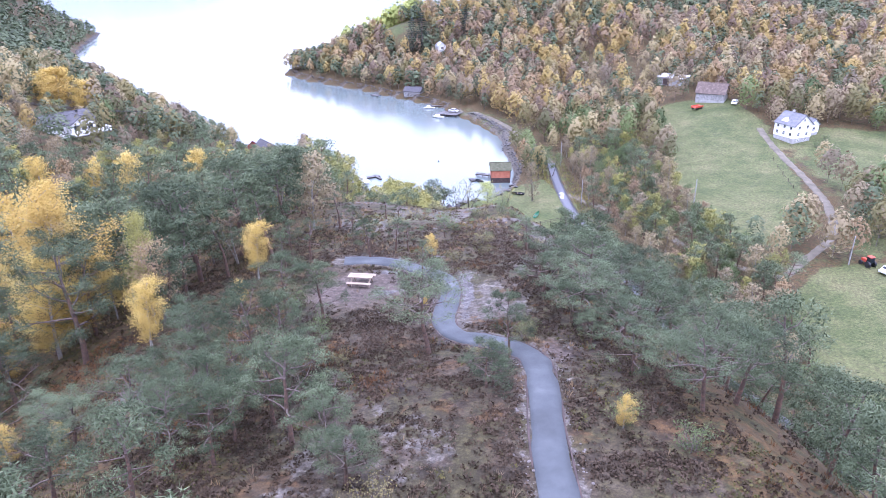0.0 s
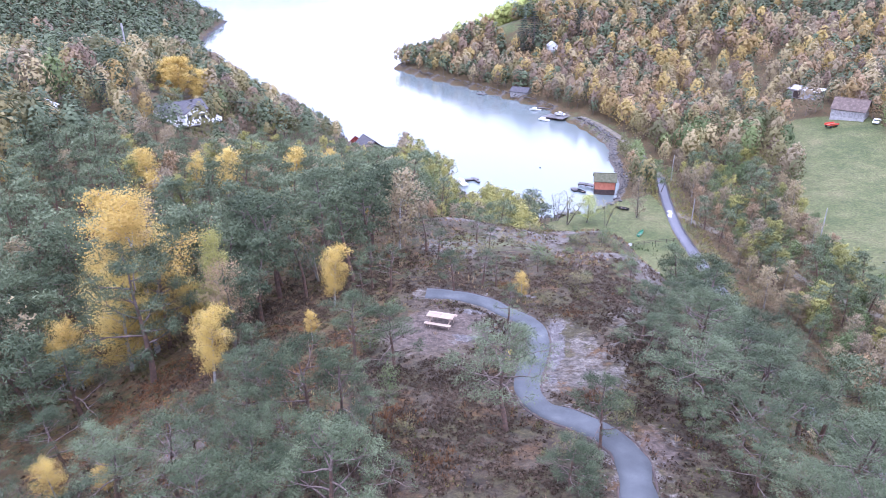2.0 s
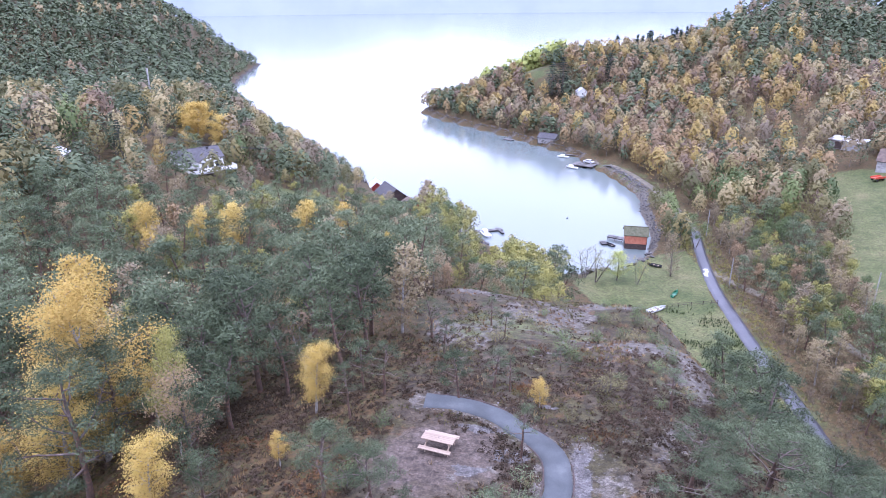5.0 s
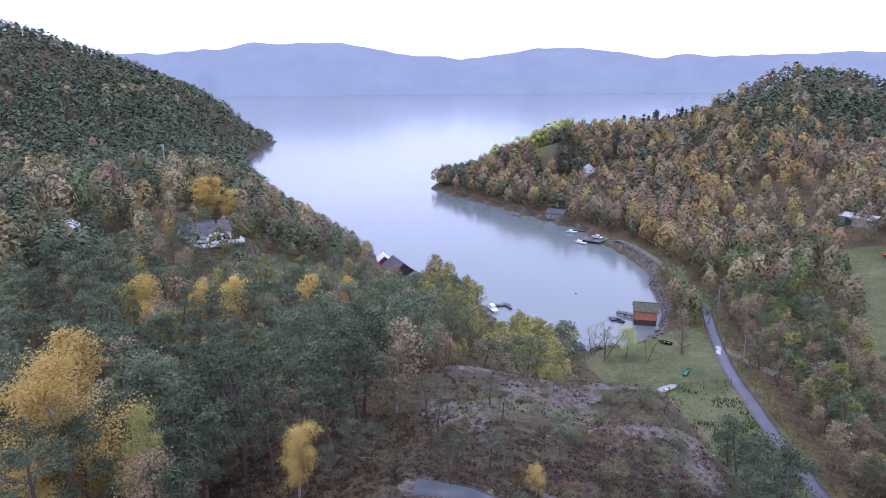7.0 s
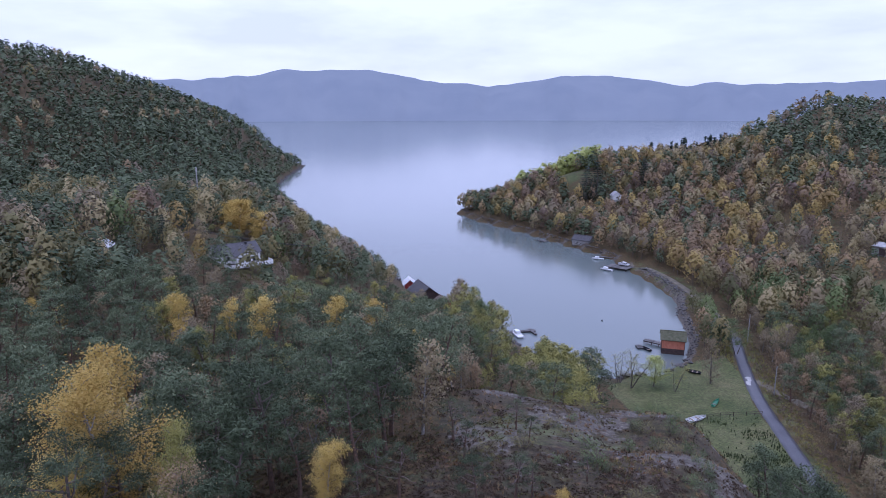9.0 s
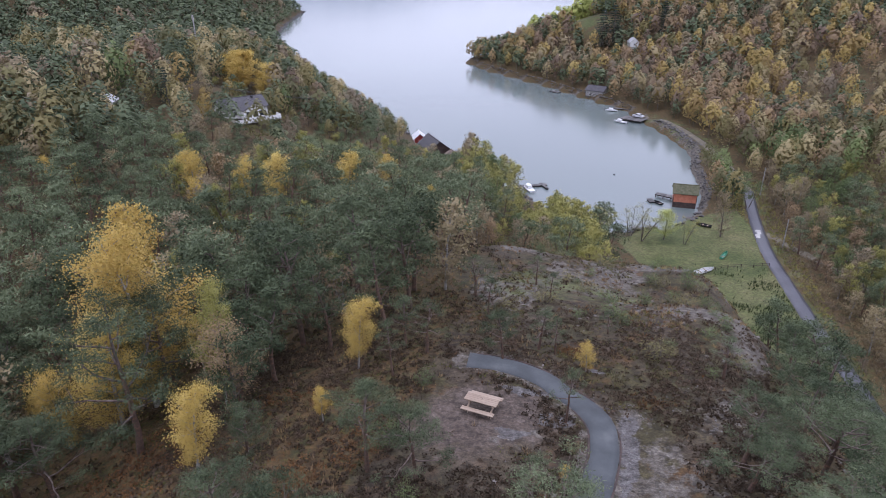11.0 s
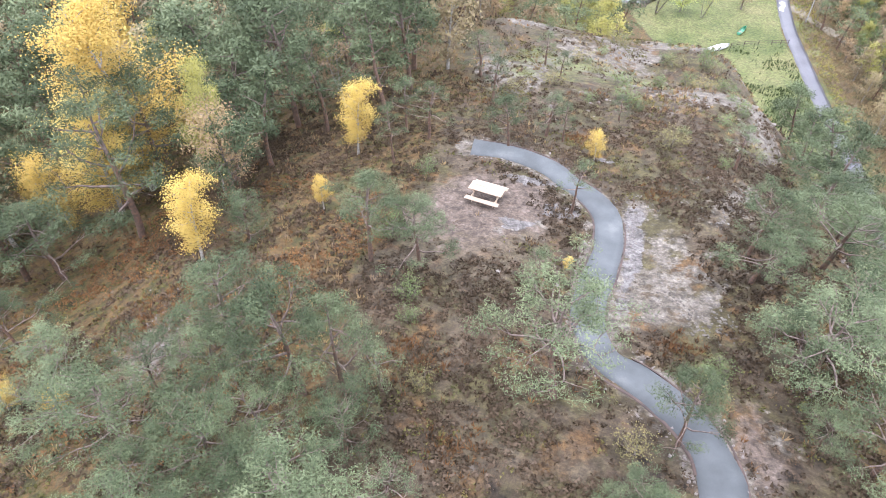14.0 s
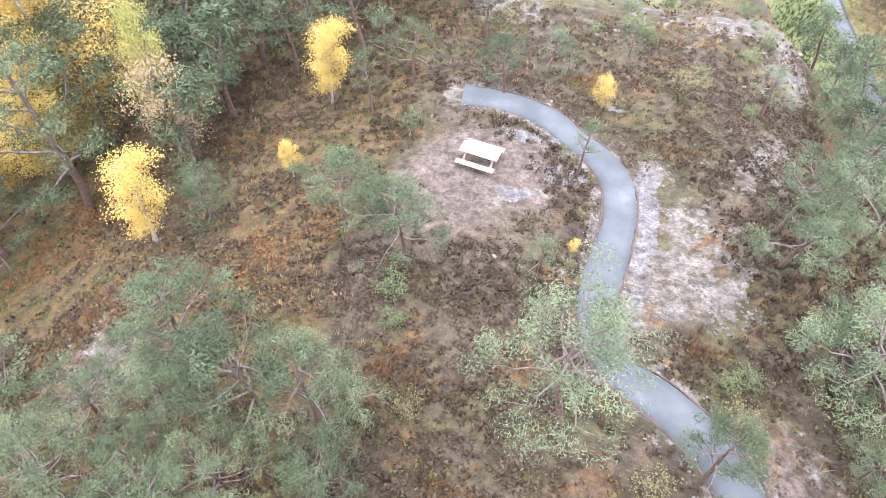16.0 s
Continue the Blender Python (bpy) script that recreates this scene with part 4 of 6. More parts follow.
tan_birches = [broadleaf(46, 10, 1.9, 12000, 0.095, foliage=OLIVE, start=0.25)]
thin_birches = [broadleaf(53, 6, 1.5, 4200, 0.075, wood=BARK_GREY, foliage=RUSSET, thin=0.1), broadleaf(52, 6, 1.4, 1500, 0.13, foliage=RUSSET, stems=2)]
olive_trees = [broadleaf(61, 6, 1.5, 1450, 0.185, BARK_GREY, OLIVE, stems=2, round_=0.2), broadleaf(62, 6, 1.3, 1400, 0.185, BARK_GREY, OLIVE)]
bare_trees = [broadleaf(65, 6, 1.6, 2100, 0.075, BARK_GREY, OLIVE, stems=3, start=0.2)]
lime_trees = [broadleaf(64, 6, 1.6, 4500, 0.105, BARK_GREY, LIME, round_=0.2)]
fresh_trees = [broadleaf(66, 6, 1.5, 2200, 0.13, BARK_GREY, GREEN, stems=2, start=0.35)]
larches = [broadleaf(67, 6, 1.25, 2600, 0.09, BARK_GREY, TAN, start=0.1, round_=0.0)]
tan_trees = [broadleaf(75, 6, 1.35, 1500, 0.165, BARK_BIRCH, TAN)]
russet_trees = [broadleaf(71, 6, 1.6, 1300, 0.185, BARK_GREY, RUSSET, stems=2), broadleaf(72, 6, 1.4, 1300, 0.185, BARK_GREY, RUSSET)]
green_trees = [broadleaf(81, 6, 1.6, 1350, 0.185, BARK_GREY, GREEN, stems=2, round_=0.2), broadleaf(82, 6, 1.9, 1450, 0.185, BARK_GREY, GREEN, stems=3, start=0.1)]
spruces = [spruce(91), spruce(92, width=1.6)]

# pines on the knoll: place, height, crown width, form
KNOLL_PINES = [(-1.0, 45.3, 3.7, 1.9, "slim"), (-5.4, 50.8, 3.6, 3.0, "near"), (-3.4, 53.2, 3.0, 2.6, "slim"), (-2.3, 52.9, 2.8, 1.7, "slim"), (-2.1, 38.3, 2.7, 1.7, "slim"), (4.0, 31.1, 4.2, 2.8, "near"), (-0.4, 32.0, 5.2, 6.0, "open"),
               (-9.8, 38.3, 5.0, 4.0, "near"), (-7.4, 38.2, 4.3, 3.8, "near"), (-11.8, 30.5, 4.5, 2.8, "open"), (-9.5, 30.0, 6.4, 4.3, "near"), (-8.0, 30.4, 5.4, 3.6, "near"), (-6.7, 30.8, 3.2, 2.2, "slim"),
               (-18.4, 27.1, 3.6, 4.4, "near"), (-12.5, 27.3, 3.6, 3.1, "near"), (-9.4, 27.4, 4.0, 3.4, "open"), (-7.8, 25.8, 4.2, 3.6, "near"), (-12.9, 25.0, 3.2, 3.0, "near"), (-9.2, 24.4, 3.6, 3.0, "near"), (-14.6, 26.4, 5.0, 4.6, "open"),
               (-25.2, 40.6, 9.6, 7.6, "near"), (-21.8, 45.9, 4.0, 4.2, "near"), (-16.9, 39.3, 3.3, 2.9, "bush"), (-28.3, 37.2, 5.5, 6.0, "near"), (-24.4, 30.9, 4.0, 3.8, "near"), (-27.0, 45.8, 9.0, 6.5, "near"),
               (8.1, 52.8, 3.0, 2.5, "slim"), (11.4, 44.2, 5.0, 4.9, "near"), (7.6, 43.3, 4.3, 4.0, "near"), (12.7, 40.8, 4.4, 4.8, "near"), (9.2, 35.1, 4.2, 6.0, "open"), (8.9, 32.6, 2.3, 2.3, "near"), (14.8, 45.5, 5.2, 4.6, "near"), (13.4, 49.0, 4.6, 4.2, "near"),
               (-12.1, 51.4, 4.2, 2.3, "slim"), (-10.4, 50.7, 4.2, 2.6, "slim"), (-11.7, 47.6, 4.0, 1.9, "slim"), (-5.1, 66.3, 2.8, 2.0, "slim"), (-3.6, 62.2, 2.4, 1.8, "slim"), (1.0, 56.9, 1.8, 1.6, "slim"), (-7.6, 57.0, 3.2, 2.6, "slim"), (-9.3, 61.0, 3.8, 3.0, "slim"),
               (-6.4, 23.5, 5.4, 4.4, "near"), (-10.8, 26.0, 4.6, 3.6, "near"), (-4.4, 21.6, 3.8, 3.2, "near"), (-11.4, 22.6, 4.6, 4.0, "open"), (-12.6, 29.2, 4.2, 3.4, "near"), (-7.0, 27.9, 3.4, 3.0, "near"), (-14.9, 28.6, 3.8, 3.6, "open"), (-5.0, 26.5, 2.3, 2.0, "slim"), (-21.2, 29.9, 2.8, 3.4, "bush"), (-9.5, 22.4, 4.0, 3.4, "near"), (2.7, 27.2, 2.1, 2.5, "bush"), (-13.7, 32.0, 4.6, 4.4, "near"), (2.4, 27.0, 2.6, 2.6, "near"),
               (12.0, 24.3, 4.2, 4.5, "open"), (9.8, 28.0, 2.8, 3.4, "near"), (7.6, 41.4, 3.4, 4.2, "near"), (10.7, 38.2, 3.8, 5.0, "near"), (13.9, 38.9, 4.2, 5.0, "near"), (8.6, 36.6, 3.2, 3.6, "near"), (10.4, 31.8, 3.4, 4.4, "open"), (15.5, 37.4, 4.4, 4.8, "near"), (11.4, 26.6, 3.2, 3.6, "near"),
               (11.2, 47.2, 4.2, 4.2, "near"), (15.6, 42.2, 5.0, 4.8, "near"), (13.0, 34.8, 4.6, 4.6, "near"), (14.6, 30.4, 4.6, 4.8, "near"), (17.2, 33.8, 5.0, 5.0, "near"), (14.4, 26.2, 4.6, 4.4, "near"), (-15.6, 21.0, 4.4, 4.0, "near"), (-19.6, 22.4, 4.6, 4.2, "open"), (-3.6, 20.0, 3.2, 2.8, "near"),
               (12.4, 56.0, 3.4, 3.4, "near"), (14.2, 60.5, 3.8, 3.6, "near"), (16.6, 56.5, 4.6, 4.2, "near"), (16.4, 51.5, 4.8, 4.4, "near"), (17.8, 64.5, 4.6, 4.2, "near"), (16.8, 47.0, 5.0, 4.4, "near")]
FORMS = {"near": (near_pines, 4.6), "open": (open_pines, 5.6), "slim": (slim_pines, 3.2), "bush": (bush_pines, 4.4)}
for i, (x, y, h, w, form) in enumerate(KNOLL_PINES):
    kinds_, base_w = FORMS[form]
    if y > 54 and form == "near":
        kinds_, base_w = light_pines, 4.4
    plant("pine_tree", kinds_[i % len(kinds_)], x, y, h, 6.0, {"slim": "slender young Scots pine with a thin crown on the heath", "open": "flat-topped Scots pine with bare pinkish limbs in its open crown", "bush": "low bushy blue-green pine clothed to the ground"}.get(form, "gnarled Scots pine with a dark trunk standing on the heath"),
          "pines on the knoll", wide=min(1.7, max(0.75, w / (base_w * h / 6.0))))
BIRCHES = [(-14.4, 48.6, 5.4, 0), (-18.7, 37.5, 5.7, 0), (-28.2, 46.0, 14.2, 3), (-27.6, 50.6, 5.7, 1), (-0.2, 51.2, 2.2, 2), (-13.9, 42.2, 2.6, 1), (-28.6, 43.2, 9.6, 4), (-36.5, 52.5, 7.5, 2), (-32.0, 42.0, 6.0, 2), (-58.5, 95.0, 9.0, 2), (-52.7, 98.7, 9.0, 1), (-47.7, 98.0, 10.2, 0),
           (7.9, 22.9, 1.7, 2), (-45.0, 66.4, 11.2, 2), (-34.2, 42.6, 4.8, 1), (-22.5, 27.9, 2.8, 2), (-19.7, 28.1, 1.9, 2), (-42, 112, 9.5, 0), (-36, 118, 9.5, 2), (-0.7, 40.3, 0.95, 2)]
for x, y, h, k in BIRCHES:
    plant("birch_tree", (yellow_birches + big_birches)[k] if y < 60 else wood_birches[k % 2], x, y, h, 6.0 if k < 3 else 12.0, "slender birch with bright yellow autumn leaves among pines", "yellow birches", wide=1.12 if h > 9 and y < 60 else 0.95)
for x, y, h in ((-21.3, 44.1, 9.4), (-34.2, 57.6, 9.0), (-43, 78, 10)):
    plant("birch_tree", tan_birches[0], x, y, h, 10.0, "slim birch with fading yellow and olive leaves", "tan birches", wide=0.6)
for x, y, h in ((-98.5, 176, 11.5), (-93.5, 179, 10.5), (-102, 180, 10.5)):
    plant("birch_tree", gold_birches[0], x, y, h, 12.0, "broad birch in golden-orange leaf behind the white house", "yellow birches", wide=1.35)
for x, y, h, k in ((-20.2, 43.4, 7.0, 0), (-18.5, 57, 6, 1), (-22, 60, 6.5, 0), (-38, 70, 7, 1), (-14.5, 70, 5, 0)):
    plant("birch_tree", thin_birches[k], x, y, h, 6.0, "half-bare birch with a few russet leaves", "thin birches")


# trees of the woods, each with its own place
def free_of(x, y, gap):
    """No road, path, clearing or heath here."""
    if any(inside(np.array([x]), np.array([y]), ring)[0] for ring in CLEARINGS):
        return False
    for line, half in ((PATH, 1.6), (ROAD, 5.2), (FARM_ROAD, 2.8)):
        if line_distance(np.array([x]), np.array([y]), line)[0][0] < half:
            return False
    d = line_distance(np.array([x]), np.array([y]), SHORE, True)[0][0]
    return bool(inside(np.array([x]), np.array([y]), SHORE)[0]) and d > gap


HOMES = [(x + 0.25 * h, y - 0.35 * h, 0.26 * h + 0.8) for x, y, h, _ in BIRCHES] + [(-89, 141, 6.0), (-66, 150, 6), (-16.5, 160, 6), (-18, 172, 7), (-47, 173, 7), (-50, 184, 7), (-83, 146, 8.5), (-77.5, 141, 6.5), (-73, 136, 4.5), (-98, 177, 8), (-96, 122, 5), (-55, 203, 9), (-49, 192, 8.5), (-45, 181, 8), (-41, 169, 6), (-62, 215, 6), (111, 191, 11), (97, 226, 10), (90, 254, 9), (19, 179, 8), (7, 368, 5.5), (-8, 366, 7), (-12, 392, 12), (-28, 408, 10), (-8, 310, 6)]
placed = [(x, y) for x, y, *_ in KNOLL_PINES + BIRCHES]


def crowded(x, y, gap):
    return any((x - a) ** 2 + (y - b) ** 2 < gap * gap for a, b in placed) or any((x - a) ** 2 + (y - b) ** 2 < r * r for a, b, r in HOMES)


rng = random.Random(77)


def wood_tree(x, y):
    """Chooses a kind for a tree in the near woods by where it stands."""
    d = float(line_distance(np.array([x]), np.array([y]), SHORE, True)[0][0])
    u = rng.random()
    if x > -26 and y < 56:
        return "pine"
    if -50 < x < 12 and d < 44 and y > 112:
        kind = "olive" if u < (0.8 if d < 26 else 0.34) else "green" if u < 0.45 else "tan" if u < 0.52 else "pine"
    elif x < 26 and y < 84:
        kind = "pine" if u < 0.87 or y < 40 or x > 6 else "yellow" if u < 0.89 else "tan" if u < 0.97 else "olive"
    elif x < 26:
        kind = "pine" if u < 0.62 else "tan" if u < 0.76 else "olive" if u < 0.9 else "yellow" if u < 0.95 else "russet"
    else:
        kind = "russet" if u < 0.1 else "green" if u < 0.36 else "olive" if u < 0.54 else "tan" if u < 0.74 else "pine"
    return kind


deep_wood = []


def add_wood_tree(x, y, kind, near):
    h = rng.uniform(6.5, 10.0) if kind == "pine" else rng.uniform(4.5, 8.0)
    if near:
        h *= 1.02 if x < -14 and y > 36 else 0.82 if x > 16 else 0.68
    if -92 < x < -60 and 112 < y < 146:
        h = rng.uniform(4.5, 6.5)
    elif y > 128 and x < -12:
        h *= 0.72
    placed.append((x, y))
    if kind == "pine" and near:
        plant("pine_tree", rng.choice(light_pines), x, y, h, 6.0, "gnarled Scots pine with a dark trunk standing on the heath", "pines on the knoll", rng=rng)
    elif kind == "pine" and (x < -30 or y > 70):
        s = h / 9.0
        deep_wood.append((rng.choice(thicket_pines), pose(x, y, ground_at(x, y), 0, 0, rng.uniform(0, 360)) @ Matrix.Diagonal((s, s, s, 1))))
    elif kind == "pine":
        plant("pine_tree", rng.choice(wood_pines), x, y, h, 9.0, "tall Scots pine in the dense dark wood", "pines of the wood", rng=rng)
    elif kind == "yellow":
        plant("birch_tree", rng.choice(wood_birches), x, y, h, 6.0, "birch with yellow autumn leaves in the wood", "yellow birches", rng=rng)
    elif kind == "russet":
        plant("birch_tree", rng.choice(russet_trees), x, y, h, 6.0, "birch with thinning russet autumn leaves", "russet trees", rng=rng)
    elif kind == "tan":
        plant("birch_tree", tan_trees[0], x, y, h * 1.15, 6.0, "slim birch with fading yellow and olive leaves", "tan birches", rng=rng)
    elif kind == "olive":
        plant("alder_tree", rng.choice(olive_trees), x, y, h, 6.0, "leafy alder turning from green to yellow", "alders by the water", rng=rng)
    else:
        plant("willow_tree", rng.choice(green_trees), x, y, h * 0.85, 6.0, "bushy green willow beside the road", "green willows", rng=rng)


def sow(x0, x1, y0, y1, gap, share, near=False, test=None):
    x = x0
    while x < x1:
        y = y0
        while y < y1:
            px, py = x + rng.uniform(-0.45, 0.45) * gap, y + rng.uniform(-0.45, 0.45) * gap
            y += gap
            if -15 < px < 14 and 84 < py < 103:
                continue
            if rng.random() > share or (test and not test(px, py)) or not free_of(px, py, 3.0) or crowded(px, py, gap * 0.62):
                continue
            if px < 20 and py > 27 and float(heath_share(np.array([px]), np.array([py]))[0]) > 0.25:
                continue
            add_wood_tree(px, py, wood_tree(px, py), near)
        x += gap


for i in range(34):
    f = i / 33
    x, y = -2 - 46 * f + rng.uniform(-2, 2), 156 + 44 * f ** 1.1 - rng.uniform(-2, 11)
    if not crowded(x, y, 2.2):
        plant("alder_tree", (olive_trees + green_trees[:1])[i % 3], x, y, rng.uniform(6.0, 9.5), 6.0, "leafy alder turning from green to yellow", "alders by the water", rng=rng, wide=1.1)
        placed.append((x, y))
for i in range(30):
    x, y = rng.uniform(-15, 0), rng.uniform(128, 158)
    if not crowded(x, y, 1.8):
        plant("alder_tree", olive_trees[i % 2], x, y, rng.uniform(4.5, 7.0), 6.0, "leafy alder turning from green to yellow", "alders by the water", rng=rng, wide=1.25)
        placed.append((x, y))
sow(-36, -9, 4, 44, 3.6, 0.7, True, lambda x, y: x < -27 or y < 19)
sow(-9, 3.0, 4, 15, 4.2, 0.5, True)
sow(-42, -15, 38, 62, 3.0, 0.92, True, lambda x, y: x < -29 or y > 49 - 0.25 * (x + 15))
sow(13, 17, 4, 18, 3.8, 0.5, True)
sow(15, 38, 4, 72, 3.5, 0.85, True)
sow(23, 38, 72, 84, 3.5, 0.85, True)
sow(-75, -9, 44, 128, 3.5, 0.95)
sow(-60, -1, 100, 178, 4.2, 0.92)
sow(39, 64, 80, 205, 3.3, 0.85)
for x, y, h in ((31.5, 183, 8.5), (34, 180, 7.5)):
    plant("rowan_tree", fresh_trees[0], x, y, h, 6.0, "tall green roadside tree with an open crown", "roadside trees")
for x, y, h in ((8.5, 154, 8.6), (6.0, 156, 7.6)):
    plant("alder_tree", bare_trees[0], x, y, h, 6.0, "half-bare alder with many thin stems above the beach", "alders by the water")
plant("alder_tree", lime_trees[0], 13.2, 155.5, 7.6, 6.0, "bright yellow-green alder on the lawn by the water", "alders by the water", wide=1.15)
plant("alder_tree", bare_trees[0], 17.5, 154, 7.0, 6.0, "leaning half-bare alder on the lawn", "alders by the water", wide=0.7)
plant("larch_tree", larches[0], 25.5, 160, 10.5, 6.0, "bare-crowned larch with thin yellow-brown needles on the lawn", "roadside trees")
for x, y, h in ((-91.6, 135.6, 8.5), (-9.5, 376, 18), (-4.0, 377.5, 18.5), (20.5, 388, 15)):
    plant("spruce_tree", spruces[0] if x < 0 else spruces[1], x, y, h, 9.0, "dense dark green spruce", "spruces", wide=1.5 if y > 300 else 1.0)


# ---- far woods ----
def joined(name, placed_meshes, label):
    """Many trees of a deep wood in one mesh of crowns with one of trunks under it."""
    out = []
    for slot, mat_ in ((1, NEEDLES), (0, BARK_PINE)):
        vs, fs, ts, ns, base = [], [], [], [], 0
        for pair, m in placed_meshes:
            me = pair[slot]
            co = np.empty(len(me.vertices) * 3, np.float32)
            me.vertices.foreach_get("co", co)
            mm = np.array(m)
            vs.append(co.reshape(-1, 3) @ mm[:3, :3].T + mm[:3, 3])
            k = len(me.loops) // len(me.polygons)
            idx = np.empty(len(me.loops), np.int64)
            me.loops.foreach_get("vertex_index", idx)
            fs.append(idx.reshape(-1, k) + base)
            if slot:
                tint = np.empty(len(me.vertices), np.float32)
                me.attributes["tint"].data.foreach_get("value", tint)
                ts.append(tint + rng.uniform(-0.16, 0.3))
                ns.append(SOFT[me.name] @ mm[:3, :3].T)
            base += len(me.vertices)
        made_ = mesh_of(name if slot else "trunk", np.concatenate(vs), np.concatenate(fs).tolist(), mat_, tints=np.concatenate(ts) if slot else None)
        if slot:
            soften(made_, np.concatenate(ns), 1.0)
        out.append(made_)
    ob = tagged(new(name, out[0]), label, "woods", kind="stuff")
    new("trunk", out[1]).parent = ob
    return ob


joined("pine_thicket", deep_wood, "deep dense wood of tall dark green pines")


def far_wood(name, spots, leaves, shape, label):
    """Woods too far off to count: trunks and crowns of loose leafy scraps, in one mesh."""
    r = np.random.RandomState(len(spots))
    tri, tints, outs, wood_v, wood_f = [], [], [], [], []
    for x, y, z, h, n in spots:
        tone = r.uniform(0.1, 0.55) if shape == "pine" else r.uniform(0.1, 0.9)
        k = len(wood_v)
        wood_v += [(x - 0.1, y, z - 0.5), (x + 0.1, y, z - 0.5), (x, y + 0.15, z - 0.5), (x, y, z + h * 0.7)]
        wood_f += [(k, k + 1, k + 3), (k + 1, k + 2, k + 3), (k + 2, k, k + 3)]
        a = r.uniform(0, 6.283, n)
        if shape == "round":
            slim, top, low = r.uniform(0.2, 0.29), r.uniform(0.9, 1.0), r.uniform(0.08, 0.2)
            d = r.normal(0, 1, (n, 3)) + np.array([0, 0, 0.25])
            d /= np.linalg.norm(d, axis=1)[:, None]
            bulge = 1 + 0.2 * np.sin(3 * np.arctan2(d[:, 1], d[:, 0]) + tone * 30) * np.sin(5 * d[:, 2] + tone * 50) + r.uniform(-0.24, 0.08, n)
            p = d * bulge[:, None] * np.array([slim, slim, (top - low) / 2]) * h
            p[:, :2] *= (1.08 - 0.35 * d[:, 2:])
            p[:, 2] += (top + low) / 2 * h
            face = d
            grow = 0.8
        else:
            g = r.uniform(0.16, 1, n) ** 0.8 if shape == "pine" else r.uniform(0, 1, n)
            w = (0.33 * np.sqrt(np.maximum(0.02, 1 - (g - 0.45) ** 2 / 0.32)) if shape == "pine" else 0.2 * (1.02 - g)) * h
            lump = 0.8 + 0.2 * np.sin(a * 3 + g * 9 + tone * 20)
            q = w * r.uniform(0.55, 1, n) ** 0.6 * lump
            p = np.stack([np.cos(a) * q, np.sin(a) * q, g * h], 1)
            face = np.stack([np.cos(a), np.sin(a), 0.35 + 1.5 * g], 1)
            grow = 0.72
        size = grow * h / n ** 0.5 * r.uniform(0.7, 1.2, (n, 1))
        outs.append(np.repeat(face + np.array([0, 0, 0.25]), 3, 0))
        face = face + r.normal(0, 0.24, (n, 3))
        face /= np.linalg.norm(face, axis=1)[:, None]
        u = np.cross(face, np.array([0.31, 0.77, 0.55]))
        u /= np.linalg.norm(u, axis=1)[:, None]
        v = np.cross(face, u)
        turn = r.uniform(0, 6.283, (n, 1))
        corners = []
        for j in range(3):
            b = turn + j * 2.09 + r.uniform(-0.4, 0.4, (n, 1))
            corners.append(p + (u * np.cos(b) + v * np.sin(b)) * size * r.uniform(0.6, 1.25, (n, 1)))
        tri.append(np.stack(corners, 1).reshape(-1, 3) + np.array([x, y, z]))
        tints.append(np.repeat(np.clip(tone + r.uniform(-0.03, 0.03, n), 0, 1), 3))
    verts = np.concatenate(tri)
    outs = np.concatenate(outs)
    crown_mesh = mesh_of(name, verts, turned_out(verts, np.arange(len(verts)).reshape(-1, 3), outs).tolist(), leaves, tints=np.concatenate(tints))
    soften(crown_mesh, outs, 0.92)
    crown = tagged(new(name, crown_mesh), label, "woods", kind="stuff")
    new("trunk", mesh_of("trunk", wood_v, wood_f, BARK_GREY)).parent = crown
    return crown


